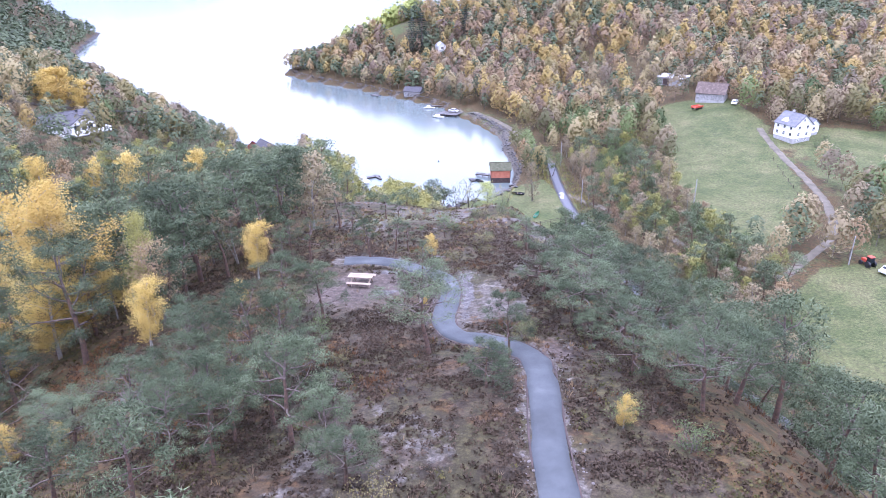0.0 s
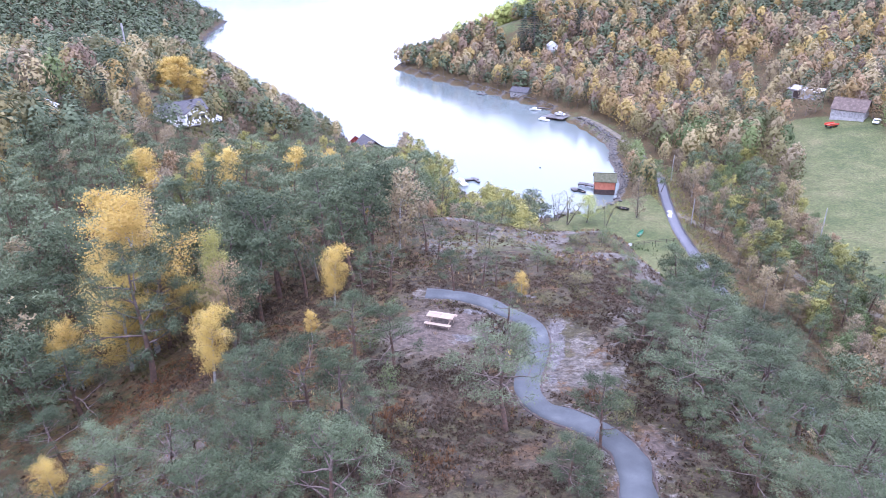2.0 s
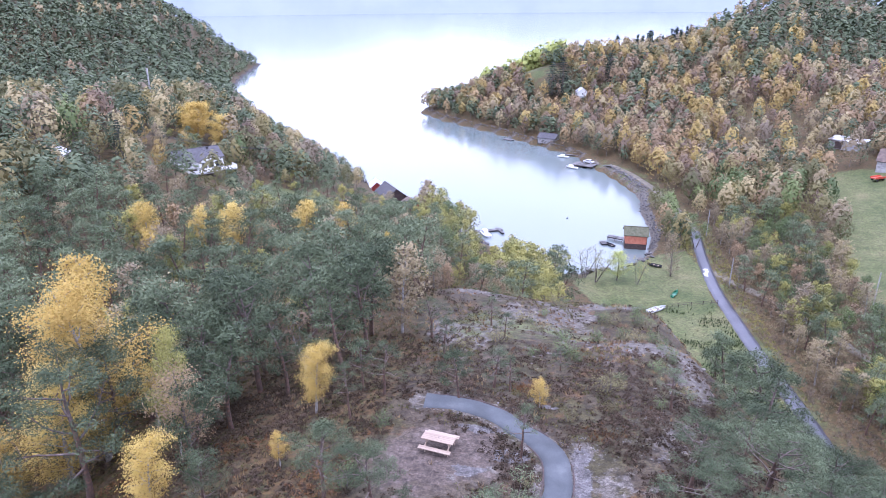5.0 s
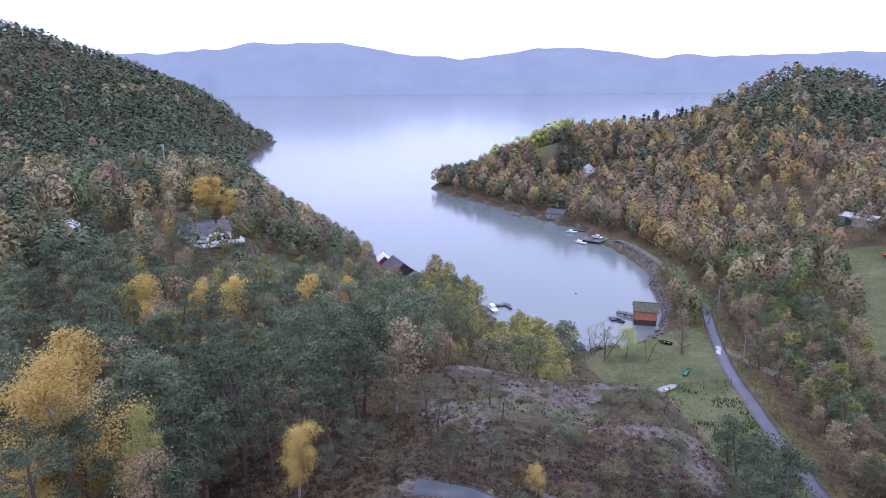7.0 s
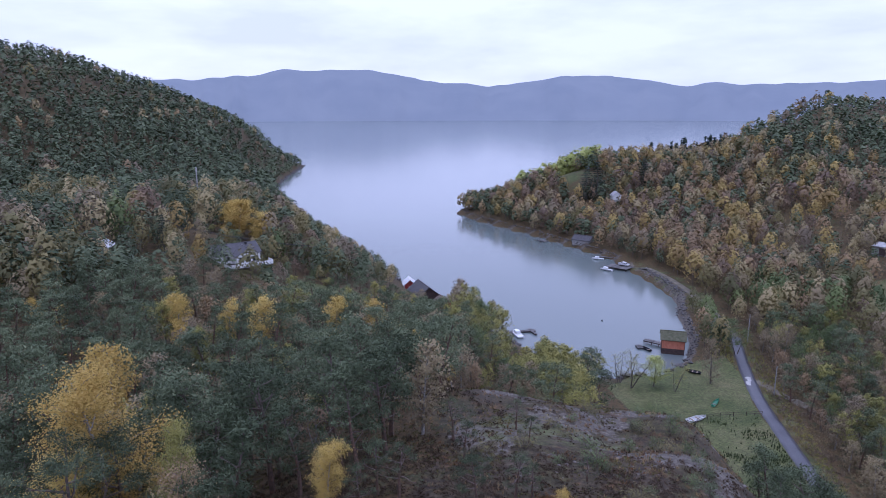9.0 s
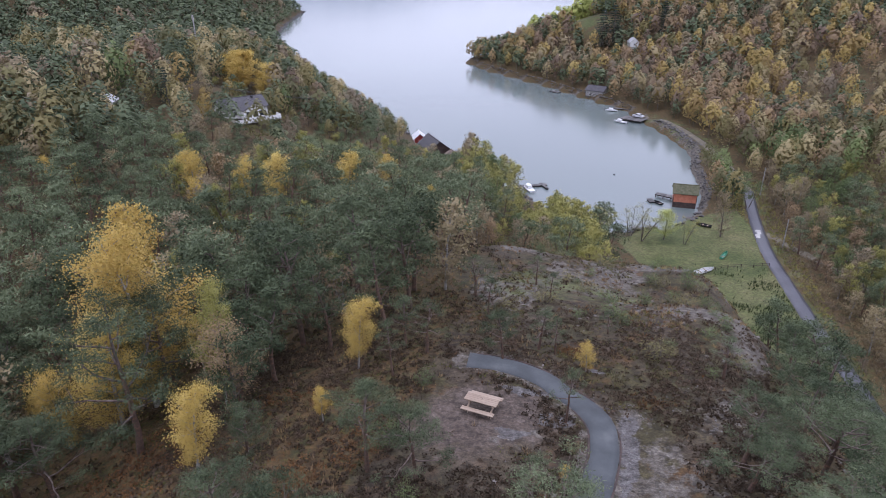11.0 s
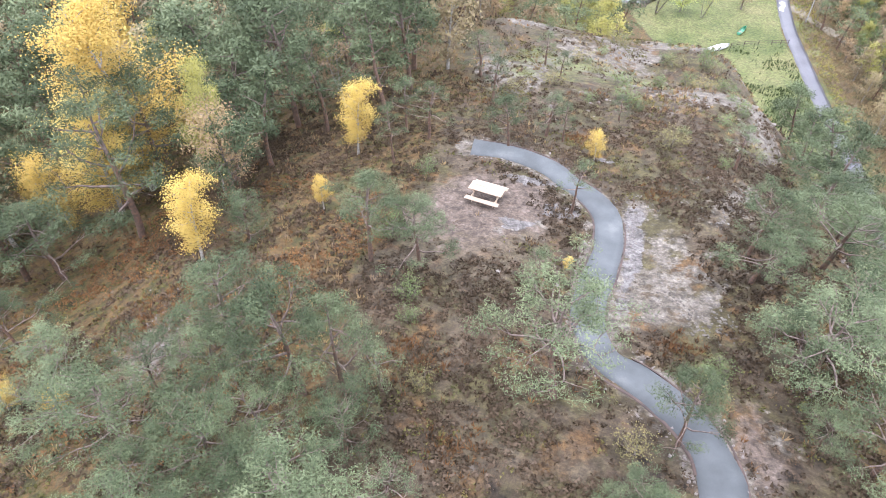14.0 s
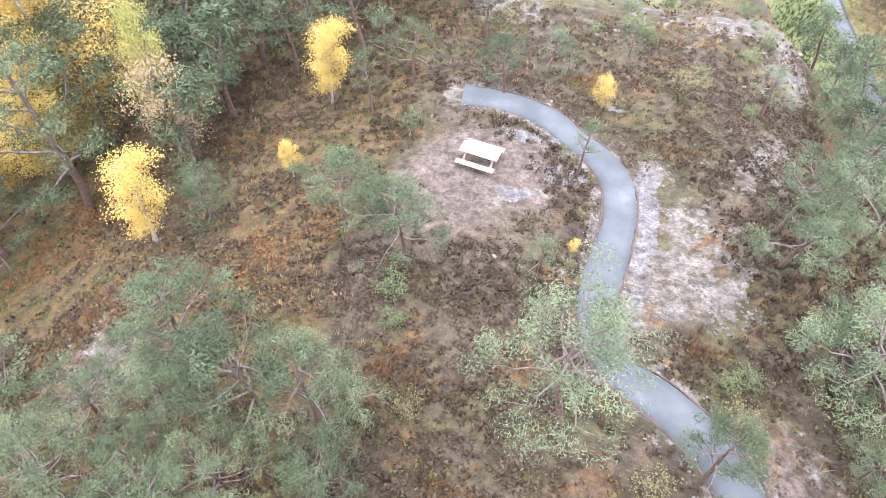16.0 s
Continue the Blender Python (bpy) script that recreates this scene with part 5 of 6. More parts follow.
fr = np.random.RandomState(9)
far = {"pine": [], "russet": [], "tan": [], "yellow": [], "olive": [], "green": [], "spire": []}
for x0, x1, y0, y1, gap in ((-190, 62, 90, 470, 4.6), (62, 330, -20, 470, 4.9), (-330, -190, 150, 520, 6.2), (-700, -190, 200, 900, 6.6), (-100, 440, 440, 760, 7.2), (-140, -60, -60, 120, 6.0), (-34, 60, -60, 8, 6.0)):
    ax, ay = np.meshgrid(np.arange(x0, x1, gap), np.arange(y0, y1, gap))
    ax = (ax + fr.uniform(-0.48, 0.48, ax.shape) * gap).ravel()
    ay = (ay + fr.uniform(-0.48, 0.48, ay.shape) * gap).ravel()
    ok = inside(ax, ay, SHORE)
    sd_ = line_distance(ax, ay, SHORE, True)[0]
    ok &= sd_ > 2.0
    for ring in CLEARINGS:
        ok &= ~inside(ax, ay, ring)
    ok &= ~(inside(ax, ay, GLADE) & (fr.random_sample(ax.shape) < 0.6))
    for line, half in ((ROAD, 4.0), (FARM_ROAD, 3.5), (PATH, 3)):
        ok &= line_distance(ax, ay, line)[0] > half
    for hx, hy, hr in HOMES:
        ok &= (ax - hx) ** 2 + (ay - hy) ** 2 > hr * hr
    for nx0, nx1, ny0, ny1 in ((-77, 26, 6, 128), (-62, 10, 99, 180), (36, 64, 76, 202), (6, 38, 4, 110), (10, 40, 100, 175)):
        ok &= ~((ax > nx0) & (ax < nx1) & (ay > ny0) & (ay < ny1))
    az = height(ax, ay)
    bearing = np.degrees(np.arctan2(ax, ay))
    ok &= (bearing > -54) & (bearing < 41) | (np.hypot(ax, ay) < 70)
    facing = np.hypot(ax, ay - 15)
    ok &= fr.random_sample(ax.shape) < np.where(ax > 40, 0.86, 0.92)
    for x, y, z, d in zip(ax[ok], ay[ok], az[ok], facing[ok]):
        u, v = fr.random_sample(2)
        u = min(0.999, max(0.0, 0.66 * u + 0.34 * (0.5 + 0.7 * float(vnoise(x, y, 17, 65)))))
        high = z > 27 + 9 * float(vnoise(x, y, 40, 61))
        patch_ = float(vnoise(x, y, 26, 64))
        if x < -60 and not (x > -150 and y < 270):
            kind = "pine" if u < 0.9 else "tan" if u < 0.95 else "russet" if u < 0.97 else "olive"
        elif x < -60:
            kind = "pine" if u < 0.6 else "olive" if u < 0.72 else "tan" if u < 0.86 else "yellow" if u < 0.9 else "russet" if u < 0.97 else "green"
        elif y > 420 and z < 36:
            kind = "olive" if u < 0.3 else "tan" if u < 0.55 else "yellow" if u < 0.8 else "pine" if u < 0.92 else "russet"
        elif high:
            kind = "pine" if u < 0.8 - 0.1 * patch_ else "tan" if u < 0.9 else "yellow" if u < 0.94 else "russet"
        elif y < 235 and z < 16:
            kind = "green" if u < 0.26 else "olive" if u < 0.46 else "tan" if u < 0.64 else "russet" if u < 0.74 else "pine"
        else:
            kind = "tan" if u < 0.27 - 0.1 * patch_ else "russet" if u < 0.45 - 0.12 * patch_ else "pine" if u < 0.68 else "yellow" if u < 0.84 else "olive"
        h = (6.5 + 4.0 * v) * (1.0 if kind == "pine" else 1.2)
        if kind == "pine":
            n_ = 220 if d < 210 else 120 if d < 300 else 46 if d < 450 else 24
        else:
            n_ = 340 if d < 230 else 220 if d < 320 else 120 if d < 450 else 50
        if -95 < x < -60 and 110 < y < 142:
            h *= 0.82
        if -80 < x < -46 and 140 < y < 168:
            h *= 0.45
        elif -108 < x < -84 and 150 < y < 172:
            h *= 0.5
        if -200 < x < -40 and 185 < y < 340:
            h *= 0.5 + 0.5 * float(smooth(8, 45, line_distance(np.array([x]), np.array([y]), SHORE, True)[0][0]))
        far[kind].append((x, y, z, h, n_))
for i in range(90):
    x, y = -84 + abs(fr.normal(0, 14)), 404 + fr.normal(0, 9)
    if inside(np.array([x]), np.array([y]), SHORE)[0] and line_distance(np.array([x]), np.array([y]), SHORE, True)[0][0] > 1.5:
        far[("tan", "yellow", "pine", "olive", "russet")[i % 5]].append((x, y, ground_at(x, y), fr.uniform(7, 11), 60))
lime = []
for i in range(40):
    x, y = -54 + i * 1.25 + fr.uniform(-0.5, 0.5), 424 + 4 * math.sin(i * 1.7)
    lime.append((x, y, ground_at(x, y), 15 + fr.uniform(0, 2.5), 90))
for i in range(34):
    x, y = 6 + i * 1.9 + fr.uniform(-1.5, 1.5), 446 + fr.uniform(-9, 9)
    far["spire"].append((x, y, ground_at(x, y), 10 + fr.uniform(0, 5), 60))
far_wood("pine_wood", far["pine"], NEEDLES, "pine", "distant dark green pine wood on the hillsides")
far_wood("birch_wood", far["russet"], RUSSET, "round", "distant russet autumn birch wood on the slopes")
far_wood("tan_wood", far["tan"], TAN, "round", "distant grey-tan birches losing their leaves")
far_wood("willow_wood", far["green"], GREEN, "round", "scattered green leafy trees below the farm")
far_wood("yellow_wood", far["yellow"], GOLD, "round", "distant scattered yellow autumn birches")
far_wood("alder_wood", far["olive"], DULL_GREEN, "round", "distant olive and yellow-green leafy trees near the shore")
far_wood("larch_wood", lime, LIME, "round", "distant row of bright yellow-green trees on the headland")
far_wood("spruce_wood", far["spire"], SPRUCE, "spire", "distant row of dark spruces on the headland ridge")


# ---- buildings ----
def window(parent, x, y, z, w, h, face, bars=1):
    """A window on a wall: face is the outward direction, as an angle about z."""
    m = pose(x, y, z, 0, 0, face)
    frame_ = box((0, 0, h / 2 + 0.05, w + 0.2, 0.1, 0.1), (0, 0, -h / 2 - 0.05, w + 0.2, 0.14, 0.1), (-w / 2 - 0.05, 0, 0, 0.1, 0.1, h), (w / 2 + 0.05, 0, 0, 0.1, 0.1, h),
                 *[(-w / 2 + w * (i + 1) / (bars + 1), 0, 0, 0.06, 0.08, h) for i in range(bars)])
    ob = part("window", frame_, WHITE_PAINT, parent, "white-framed window")
    ob.matrix_basis = m
    part("pane", box((0, 0.02, 0, w, 0.03, h)), GLASS, ob, "dark glass pane")
    return ob


def roof_slabs(width, length, low, rise, over=0.45, thick=0.18):
    """Two sloping slabs that meet at a ridge along y."""
    bm = bmesh.new()
    half = width / 2
    run = math.hypot(half, rise)
    k = (half + over) / half
    for s in (-1, 1):
        a = math.degrees(math.atan2(rise, half))
        m = pose(s * half * k / 2, 0, low + rise - rise * k / 2 + thick / 2, 0, s * a, 0) @ Matrix.Diagonal((run * k, length + 2 * over, thick, 1))
        bmesh.ops.create_cube(bm, size=1, matrix=m)
    bmesh.ops.create_cube(bm, size=1, matrix=pose(0, 0, low + rise + thick * 0.9) @ Matrix.Diagonal((0.3, length + 2 * over, 0.14, 1)))
    return bm


def gabled(name, x, y, turn, width, length, wall, rise, wall_mat, roof_mat, label, base=0.5, base_mat=None, boards=True, sink=0.4, z=None):
    """A house or shed with gables at both ends of y: plinth, walls with corner boards, roof and barge boards."""
    z0 = ground_at(x, y) if z is None else z
    ob = thing(name, x, y, z0, turn, label, "building")
    part("foundation", box((0, 0, (base - sink) / 2 - sink / 2, width - 0.1, length - 0.1, base + sink * 2)), base_mat or CONCRETE, ob)
    h = base + wall
    part("wall", prism([(-width / 2, base), (width / 2, base), (width / 2, h), (0, h + rise), (-width / 2, h)], length), wall_mat, ob)
    part("roof", roof_slabs(width, length, h, rise), roof_mat, ob)
    if boards:
        for sx in (-1, 1):
            for sy in (-1, 1):
                part("corner_board", box((sx * width / 2, sy * length / 2, base + wall / 2, 0.16, 0.16, wall)), WHITE_PAINT, ob)
    return ob


def cladding(ob, width, length, base, wall, mat, step=0.6, side=1):
    """Upright boards on the two long walls."""
    rows = []
    k = int(length / step)
    for i in range(k):
        rows.append((side * (width / 2 + 0.015), -length / 2 + (i + 0.5) * length / k, base + wall / 2, 0.03, 0.05, wall))
    part("batten", box(*rows), mat, ob)


# white farmhouse by the field
farm = gabled("farmhouse", 108.6, 192.4, 20.7, 8.2, 8.6, 4.6, 3.4, WHITE_PAINT, GREY_ROOF, "white wooden farmhouse with a grey roof beside the field", base=1.3)
for px in (-1.9, 1.9):
    window(farm, px, -4.32, 2.7, 0.9, 1.15, 0)
    window(farm, px, -4.32, 5.0, 0.9, 1.15, 0)
window(farm, 0, -4.32, 7.6, 0.7, 0.8, 0)
for py in (-2.8, 0, 2.8):
    window(farm, -4.12, py, 2.7, 0.8, 1.1, 90)
    window(farm, -4.12, py, 4.9, 0.8, 1.0, 90)
for px in (-1.8, 1.8):
    window(farm, px, -4.27, 0.7, 0.8, 0.5, 0)
part("chimney", box((0.5, 1.2, 9.3, 0.8, 0.6, 1.4), (0.5, 1.2, 10.05, 0.95, 0.75, 0.14)), CONCRETE, farm)
part("dormer", prism([(-1.3, 5.9), (1.3, 5.9), (1.3, 7.0), (0, 7.9), (-1.3, 7.0)], 2.6), WHITE_PAINT, farm).matrix_basis = pose(-2.3, 1.0, 0, 0, 0, 90)
annex = gabled("farmhouse_annex", 115.2, 197.0, 20.7, 4.8, 6.5, 3.0, 2.0, WHITE_PAINT, GREY_ROOF, "small white wooden annex behind the farmhouse", base=0.8)
window(annex, 0, -3.27, 2.2, 1.0, 1.2, 0)
for ob in (farm, annex):
    ob.scale = (0.84, 0.84, 0.84)
# barn and shed
barn = gabled("barn", 101.5, 236.5, 56, 7.5, 11.5, 3.0, 3.6, GREY_BOARD, RUST_ROOF, "old weathered barn with a rusty sheet-metal roof", base=0.7, boards=False)
part("roof_patch", box((2.15, -4.2, 5.75, 4.3, 3.0, 0.06, 0, 43.8, 0)), RED_ROOF, barn, "red sheet on the roof")
part("roof_sheet", box((2.6, -2.4, 5.4, 3.2, 0.7, 0.07, 0, 43.8, 0)), PALE_ROOF, barn, "pale sheet on the roof")
barn.scale = (0.85, 0.85, 0.85)
cladding(barn, 7.5, 11.5, 0.7, 3.0, GREY_BOARD, 0.5)
part("door", box((3.78, 1.5, 1.9, 0.08, 2.6, 2.4)), DARK_BOARD, barn)
shed = thing("shed", 97, 264, ground_at(97, 264), -45, "long low shed with dark walls and a pale sheet roof", "building")
part("wall", box((0, 0, 1.4, 11, 5, 3.2)), GREY_BOARD, shed)
part("roof", box((0, 0, 3.25, 12, 6, 0.16, 6, 0, 0)), PALE_ROOF, shed)
part("door", box((-2, -2.53, 1.2, 2.4, 0.08, 2.4)), DARK_BOARD, shed)
# white house above the bay
villa = gabled("house", -81.4, 146.4, -40, 8.0, 12.0, 2.6, 2.1, WHITE_PAINT, SLATE, "white bungalow with a dark tiled roof and a long terrace", base=0.9, base_mat=DARK_BOARD)
wing = part("wing", prism([(-3.2, 0.9), (3.2, 0.9), (3.2, 3.5), (0, 5.3), (-3.2, 3.5)], 3.2), WHITE_PAINT, villa)
wing.matrix_basis = pose(5.4, 1.6, 0, 0, 0, 90)
part("wing_roof", roof_slabs(6.4, 5.6, 3.5, 1.8, 0.4), SLATE, villa).matrix_basis = pose(4.6, 1.6, 0.02, 0, 0, 90)
for py in (-0.2, 1.6, 3.4):
    window(villa, 7.03, py, 2.3, 1.35, 1.4, 90, 0)
window(villa, 4.03, -3.4, 2.4, 1.6, 1.1, 90, 1)
window(villa, 0, -6.02, 3.5, 1.0, 1.0, 0, 0)
part("terrace", box((8.3, 1.2, 0.75, 3.4, 12.5, 0.18)), GREY_BOARD, villa)
part("railing", box((9.95, 1.2, 1.4, 0.08, 12.5, 1.0), (8.3, 7.45, 1.4, 3.3, 0.08, 1.0), (8.3, -5.05, 1.4, 3.3, 0.08, 1.0)), WHITE_PAINT, villa)
for py in (-4.6, -1.6, 1.2, 4.2, 7.0):
    part("post", box((9.8, py, -0.6, 0.16, 0.16, 2.6)), DARK_BOARD, villa)
villa.scale = (0.82, 0.82, 0.82)
part("vent", box((0.8, 3.2, 5.6, 0.5, 0.5, 0.7)), DARK_METAL, villa)
# houses on the west shore
gabled("shore_house", -50.5, 197, 35, 7.6, 9.5, 2.6, 3.0, DARK_BOARD, SLATE, "dark wooden shore house with a grey slate roof", base=0.6, boards=False, z=4.3)
red_house = gabled("red_cabin", -58.0, 207, 22, 4.2, 5.6, 4.2, 1.7, RED_PAINT, PALE_ROOF, "small red wooden cabin with a white roof", base=0.6, z=3.6)
window(red_house, 0, -2.82, 3.6, 0.8, 0.9, 0)
red_house.scale = (0.85, 0.85, 0.85)
gabled("shore_shed", -42, 188, 35, 3.6, 5, 1.8, 1.0, RED_PAINT, RUST_ROOF, "low red shore shed with a rusty roof", base=0.4, boards=False)
cabin = gabled("cabin", -97.5, 124.5, 20, 4.5, 5.5, 2.2, 1.3, GREY_BOARD, PALE_ROOF, "small grey cabin with a pale roof in the wood", base=0.4, boards=False)
cabin.scale = (0.72, 0.72, 0.72)
far_house = gabled("far_house", 6, 372, 15, 6, 7, 3.0, 2.4, WHITE_PAINT, PALE_ROOF, "small white house between trees on the headland", base=0.6)
far_house.scale = (0.75, 0.75, 0.75)
window(far_house, 0, -3.52, 2.2, 1.0, 1.2, 0)
# orange boathouse on piles
boathouse = thing("boathouse", 19.7, 185.0, 0.75, -2, "orange wooden boathouse with a mossy roof on dark piles", "building")
part("wall", prism([(-2.4, 0.75), (2.4, 0.75), (2.4, 3.2), (0, 4.7), (-2.4, 3.2)], 5.6), ORANGE_PAINT, boathouse).matrix_basis = pose(0, 0, 0, 0, 0, 90)
part("roof", roof_slabs(4.8, 5.6, 3.2, 1.5, 0.4, 0.14), MOSS_ROOF, boathouse).matrix_basis = pose(0, 0, 0, 0, 0, 90)
part("skirt", box((0, -2.3, -0.1, 5.4, 0.08, 1.7), (2.75, 0, -0.1, 0.08, 4.6, 1.7), (-2.75, 0, -0.1, 0.08, 4.6, 1.7)), DARK_BOARD, boathouse)
for px in (-2.6, 0, 2.6):
    for py in (-2.2, 2.2):
        part("pile", rod(((px, py, -4.5), (px, py, 0.8), 0.14, 0.14)), DARK_BOARD, boathouse)
part("door", box((2.82, 0, 1.9, 0.06, 2.2, 2.2)), DARK_BOARD, boathouse)
for px in (-2.8, 2.8):
    part("corner_board", box((px, -2.41, 1.98, 0.14, 0.05, 2.45)), DARK_BOARD, boathouse)


def deck(name, x, y, z, turn, w, l, label, piles=True, rail=False):
    """A small pier or raft of cross planks on beams."""
    ob = thing(name, x, y, z, turn, label, "pier")
    part("beam", box((-w / 2 + 0.2, 0, -0.12, 0.16, l, 0.2), (w / 2 - 0.2, 0, -0.12, 0.16, l, 0.2)), DARK_BOARD, ob)
    k = max(3, int(l / 0.42))
    plank_mesh = None
    for i in range(k):
        if plank_mesh is None:
            first = part("plank", box((0, 0, 0.03, w, l / k - 0.03, 0.06)), PLANK_GREY, ob)
            plank_mesh = first.data
            piece = first
        else:
            piece = new("plank", plank_mesh)
            piece.parent = ob
        piece.location = (0, -l / 2 + (i + 0.5) * l / k, 0)
    if piles:
        for px in (-w / 2 + 0.15, w / 2 - 0.15):
            for py in (-l / 2 + 0.3, 0, l / 2 - 0.3):
                part("pile", rod(((px, py, -3.2), (px, py, 0.02), 0.1, 0.1)), DARK_BOARD, ob)
    else:
        part("float", box((0, 0, -0.32, w * 0.8, l * 0.92, 0.36)), DARK_METAL, ob)
    return ob


def boat(name, x, y, z, turn, length, beam, hull_mat, label, cabin_h=0.0, seats=2, tilt=0.0):
    """An open boat: a lofted hull with a rounded bow, gunwale and thwarts, and a wheelhouse where it has one."""
    ob = thing(name, x, y, z, turn, label, "boat")
    if tilt:
        ob.matrix_basis = pose(x, y, z, tilt, 0, turn)
    rows, bm = [], bmesh.new()
    depth = 0.16 * length ** 0.75
    for i in range(9):
        t = i / 8
        half = beam / 2 * (1 - max(0, (t - 0.45) / 0.55) ** 2.2) * (0.82 + 0.18 * min(1, t / 0.3))
        y_ = (t - 0.5) * length
        sheer = depth * (1 + 0.35 * max(0, t - 0.4))
        rows.append([bm.verts.new(v) for v in ((-half, y_, sheer), (-half * 0.82, y_, depth * 0.35), (0, y_, 0.0 + 0.3 * depth * max(0, t - 0.6)), (half * 0.82, y_, depth * 0.35), (half, y_, sheer))])
    for a, b in zip(rows, rows[1:]):
        for j in range(4):
            bm.faces.new((a[j], a[j + 1], b[j + 1], b[j]))
    bm.faces.new(rows[0])
    bmesh.ops.solidify(bm, geom=list(bm.faces), thickness=0.05)
    bmesh.ops.recalc_face_normals(bm, faces=list(bm.faces))
    part("hull", bm, hull_mat, ob)
    for s in range(seats):
        part("thwart", box((0, -length * 0.25 + s * length * 0.3, depth * 0.72, beam * 0.86, 0.24, 0.04)), NEW_WOOD, ob)
    if cabin_h:
        part("cabin", box((0, length * 0.06, depth + cabin_h / 2 - 0.1, beam * 0.62, length * 0.34, cabin_h), bevel=0.12), BOAT_WHITE, ob)
        part("windscreen", box((0, length * 0.24, depth + cabin_h * 0.7, beam * 0.52, 0.05, cabin_h * 0.4, -20, 0, 0)), GLASS, ob)
        part("deck", box((0, -length * 0.05, depth * 0.8, beam * 0.8, length * 0.8, 0.06)), BOAT_WHITE, ob)
    return ob


deck("pier", 15.1, 189.3, 0.75, 66, 1.9, 4.6, "weathered plank pier beside the boathouse")
deck("raft", 11.6, 185.6, 0.35, 15, 1.6, 2.6, "small floating landing stage with dark floats", piles=False)
boat("dinghy", 13.3, 184.6, 0.02, 40, 3.2, 1.3, DARK_METAL, "dark rubber dinghy moored at the landing stage", seats=1)
boat("rowing_boat", 20.4, 140.9, ground_at(20.4, 140.9) + 0.05, -56, 4.4, 1.6, BOAT_WHITE, "white rowing boat with blue trim lying on the lawn", seats=2, tilt=4)
boat("canoe", 25.0, 149.3, ground_at(25, 149.3) + 0.05, -24, 3.9, 0.9, BOAT_GREEN, "green canoe lying in the grass", seats=1)
boat("small_boat", 22.5, 165.5, ground_at(22.5, 165.5) + 0.1, 70, 3.4, 1.4, DARK_METAL, "dark dinghy drawn up on the beach", seats=2)
# quay on the far side of the bay
deck("quay", 7.5, 273.5, 0.9, 62, 6.0, 9.0, "grey plank quay on piles at the stony shore")
boat("motor_boat", 2.6, 270.0, 0.0, 60, 5.2, 2.0, BOAT_WHITE, "white motor boat moored at the quay", cabin_h=0.9)
boat("motor_boat", -1.0, 288.5, 0.0, 80, 5.0, 1.9, BOAT_WHITE, "white motor boat moored near the boathouse", cabin_h=0.8)
deck("pier", 2.5, 291.5, 0.5, 75, 1.8, 6.0, "low plank pier on the far shore")
deck("raft", -26.9, 321.5, 0.3, 50, 3.0, 5.0, "small wooden raft floating near the shore", piles=False)
grey_boathouse = gabled("boathouse", -8.0, 313.5, 68, 5.6, 8.2, 2.6, 1.6, GREY_BOARD, SLATE, "weathered grey boathouse at the waterline", base=0.8, boards=False, z=0.1)
for px in (-2.2, 1.8):
    part("door", box((2.83, px, 1.9, 0.06, 1.5, 2.0)), DARK_BOARD, grey_boathouse)
# jetty on the west shore
deck("jetty", -20.5, 190.2, 0.4, 115, 1.4, 9.0, "dark floating jetty with mooring arms", piles=False)
deck("jetty", -17.0, 190.8, 0.4, 30, 0.8, 5.0, "dark floating mooring arm of the jetty", piles=False)
boat("motor_boat", -20.8, 187.6, 0.0, 30, 5.6, 2.2, BOAT_WHITE, "white motor boat moored at the jetty", cabin_h=1.0)
boat("motor_boat", -24.2, 188.8, 0.0, 35, 4.8, 1.9, BOAT_WHITE, "white open boat moored at the jetty", seats=2)
buoy = thing("buoy", 1.8, 206, 0, 0, "small dark mooring buoy on the water", "buoy")
bm = bmesh.new()
bmesh.ops.create_uvsphere(bm, u_segments=10, v_segments=7, radius=0.3)
part("float", bm, DARK_METAL, buoy)
part("ring", rod(((0, 0, 0.25), (0, 0, 0.5), 0.04, 0.04)), DARK_METAL, buoy)


def car(x, y, z, turn, paint, label):
    ob = thing("car", x, y, z, turn, label, "car")
    outline = [(-2.1, 0.35), (-2.15, 0.8), (-1.5, 0.95), (-0.9, 1.42), (0.7, 1.45), (1.6, 0.98), (2.1, 0.9), (2.15, 0.35)]
    body = prism(outline, 1.7)
    bmesh.ops.bevel(body, geom=list(body.edges), offset=0.06, segments=1, affect="EDGES")
    part("body", body, paint, ob)
    part("side_glass", box((-0.1, 0, 1.2, 1.7, 1.72, 0.28)), GLASS, ob)
    part("windscreen", box((-1.2, 0, 1.2, 0.06, 1.4, 0.5, 0, 50, 0)), GLASS, ob)
    for sx in (-1.3, 1.3):
        for sy in (-0.78, 0.78):
            w = part("wheel", rod(((sx, sy - 0.1, 0.32), (sx, sy + 0.1, 0.32), 0.32, 0.32), sides=14), DARK_METAL, ob)
            part("rim", rod(((sx, sy + math.copysign(0.1, sy), 0.32), (sx, sy + math.copysign(0.12, sy), 0.32), 0.19, 0.19), sides=10), PALE_ROOF, w)
    return ob


car(9.2, 275.4, 0.98, 150, PALE_ROOF, "silver car parked on the plank quay")
car(84.5, 108.0, ground_at(84.5, 108), 20, BOAT_WHITE, "white car parked at the field's edge")
car(106.8, 229.0, ground_at(106.8, 229), 56, BOAT_WHITE, "white car parked beside the barn")


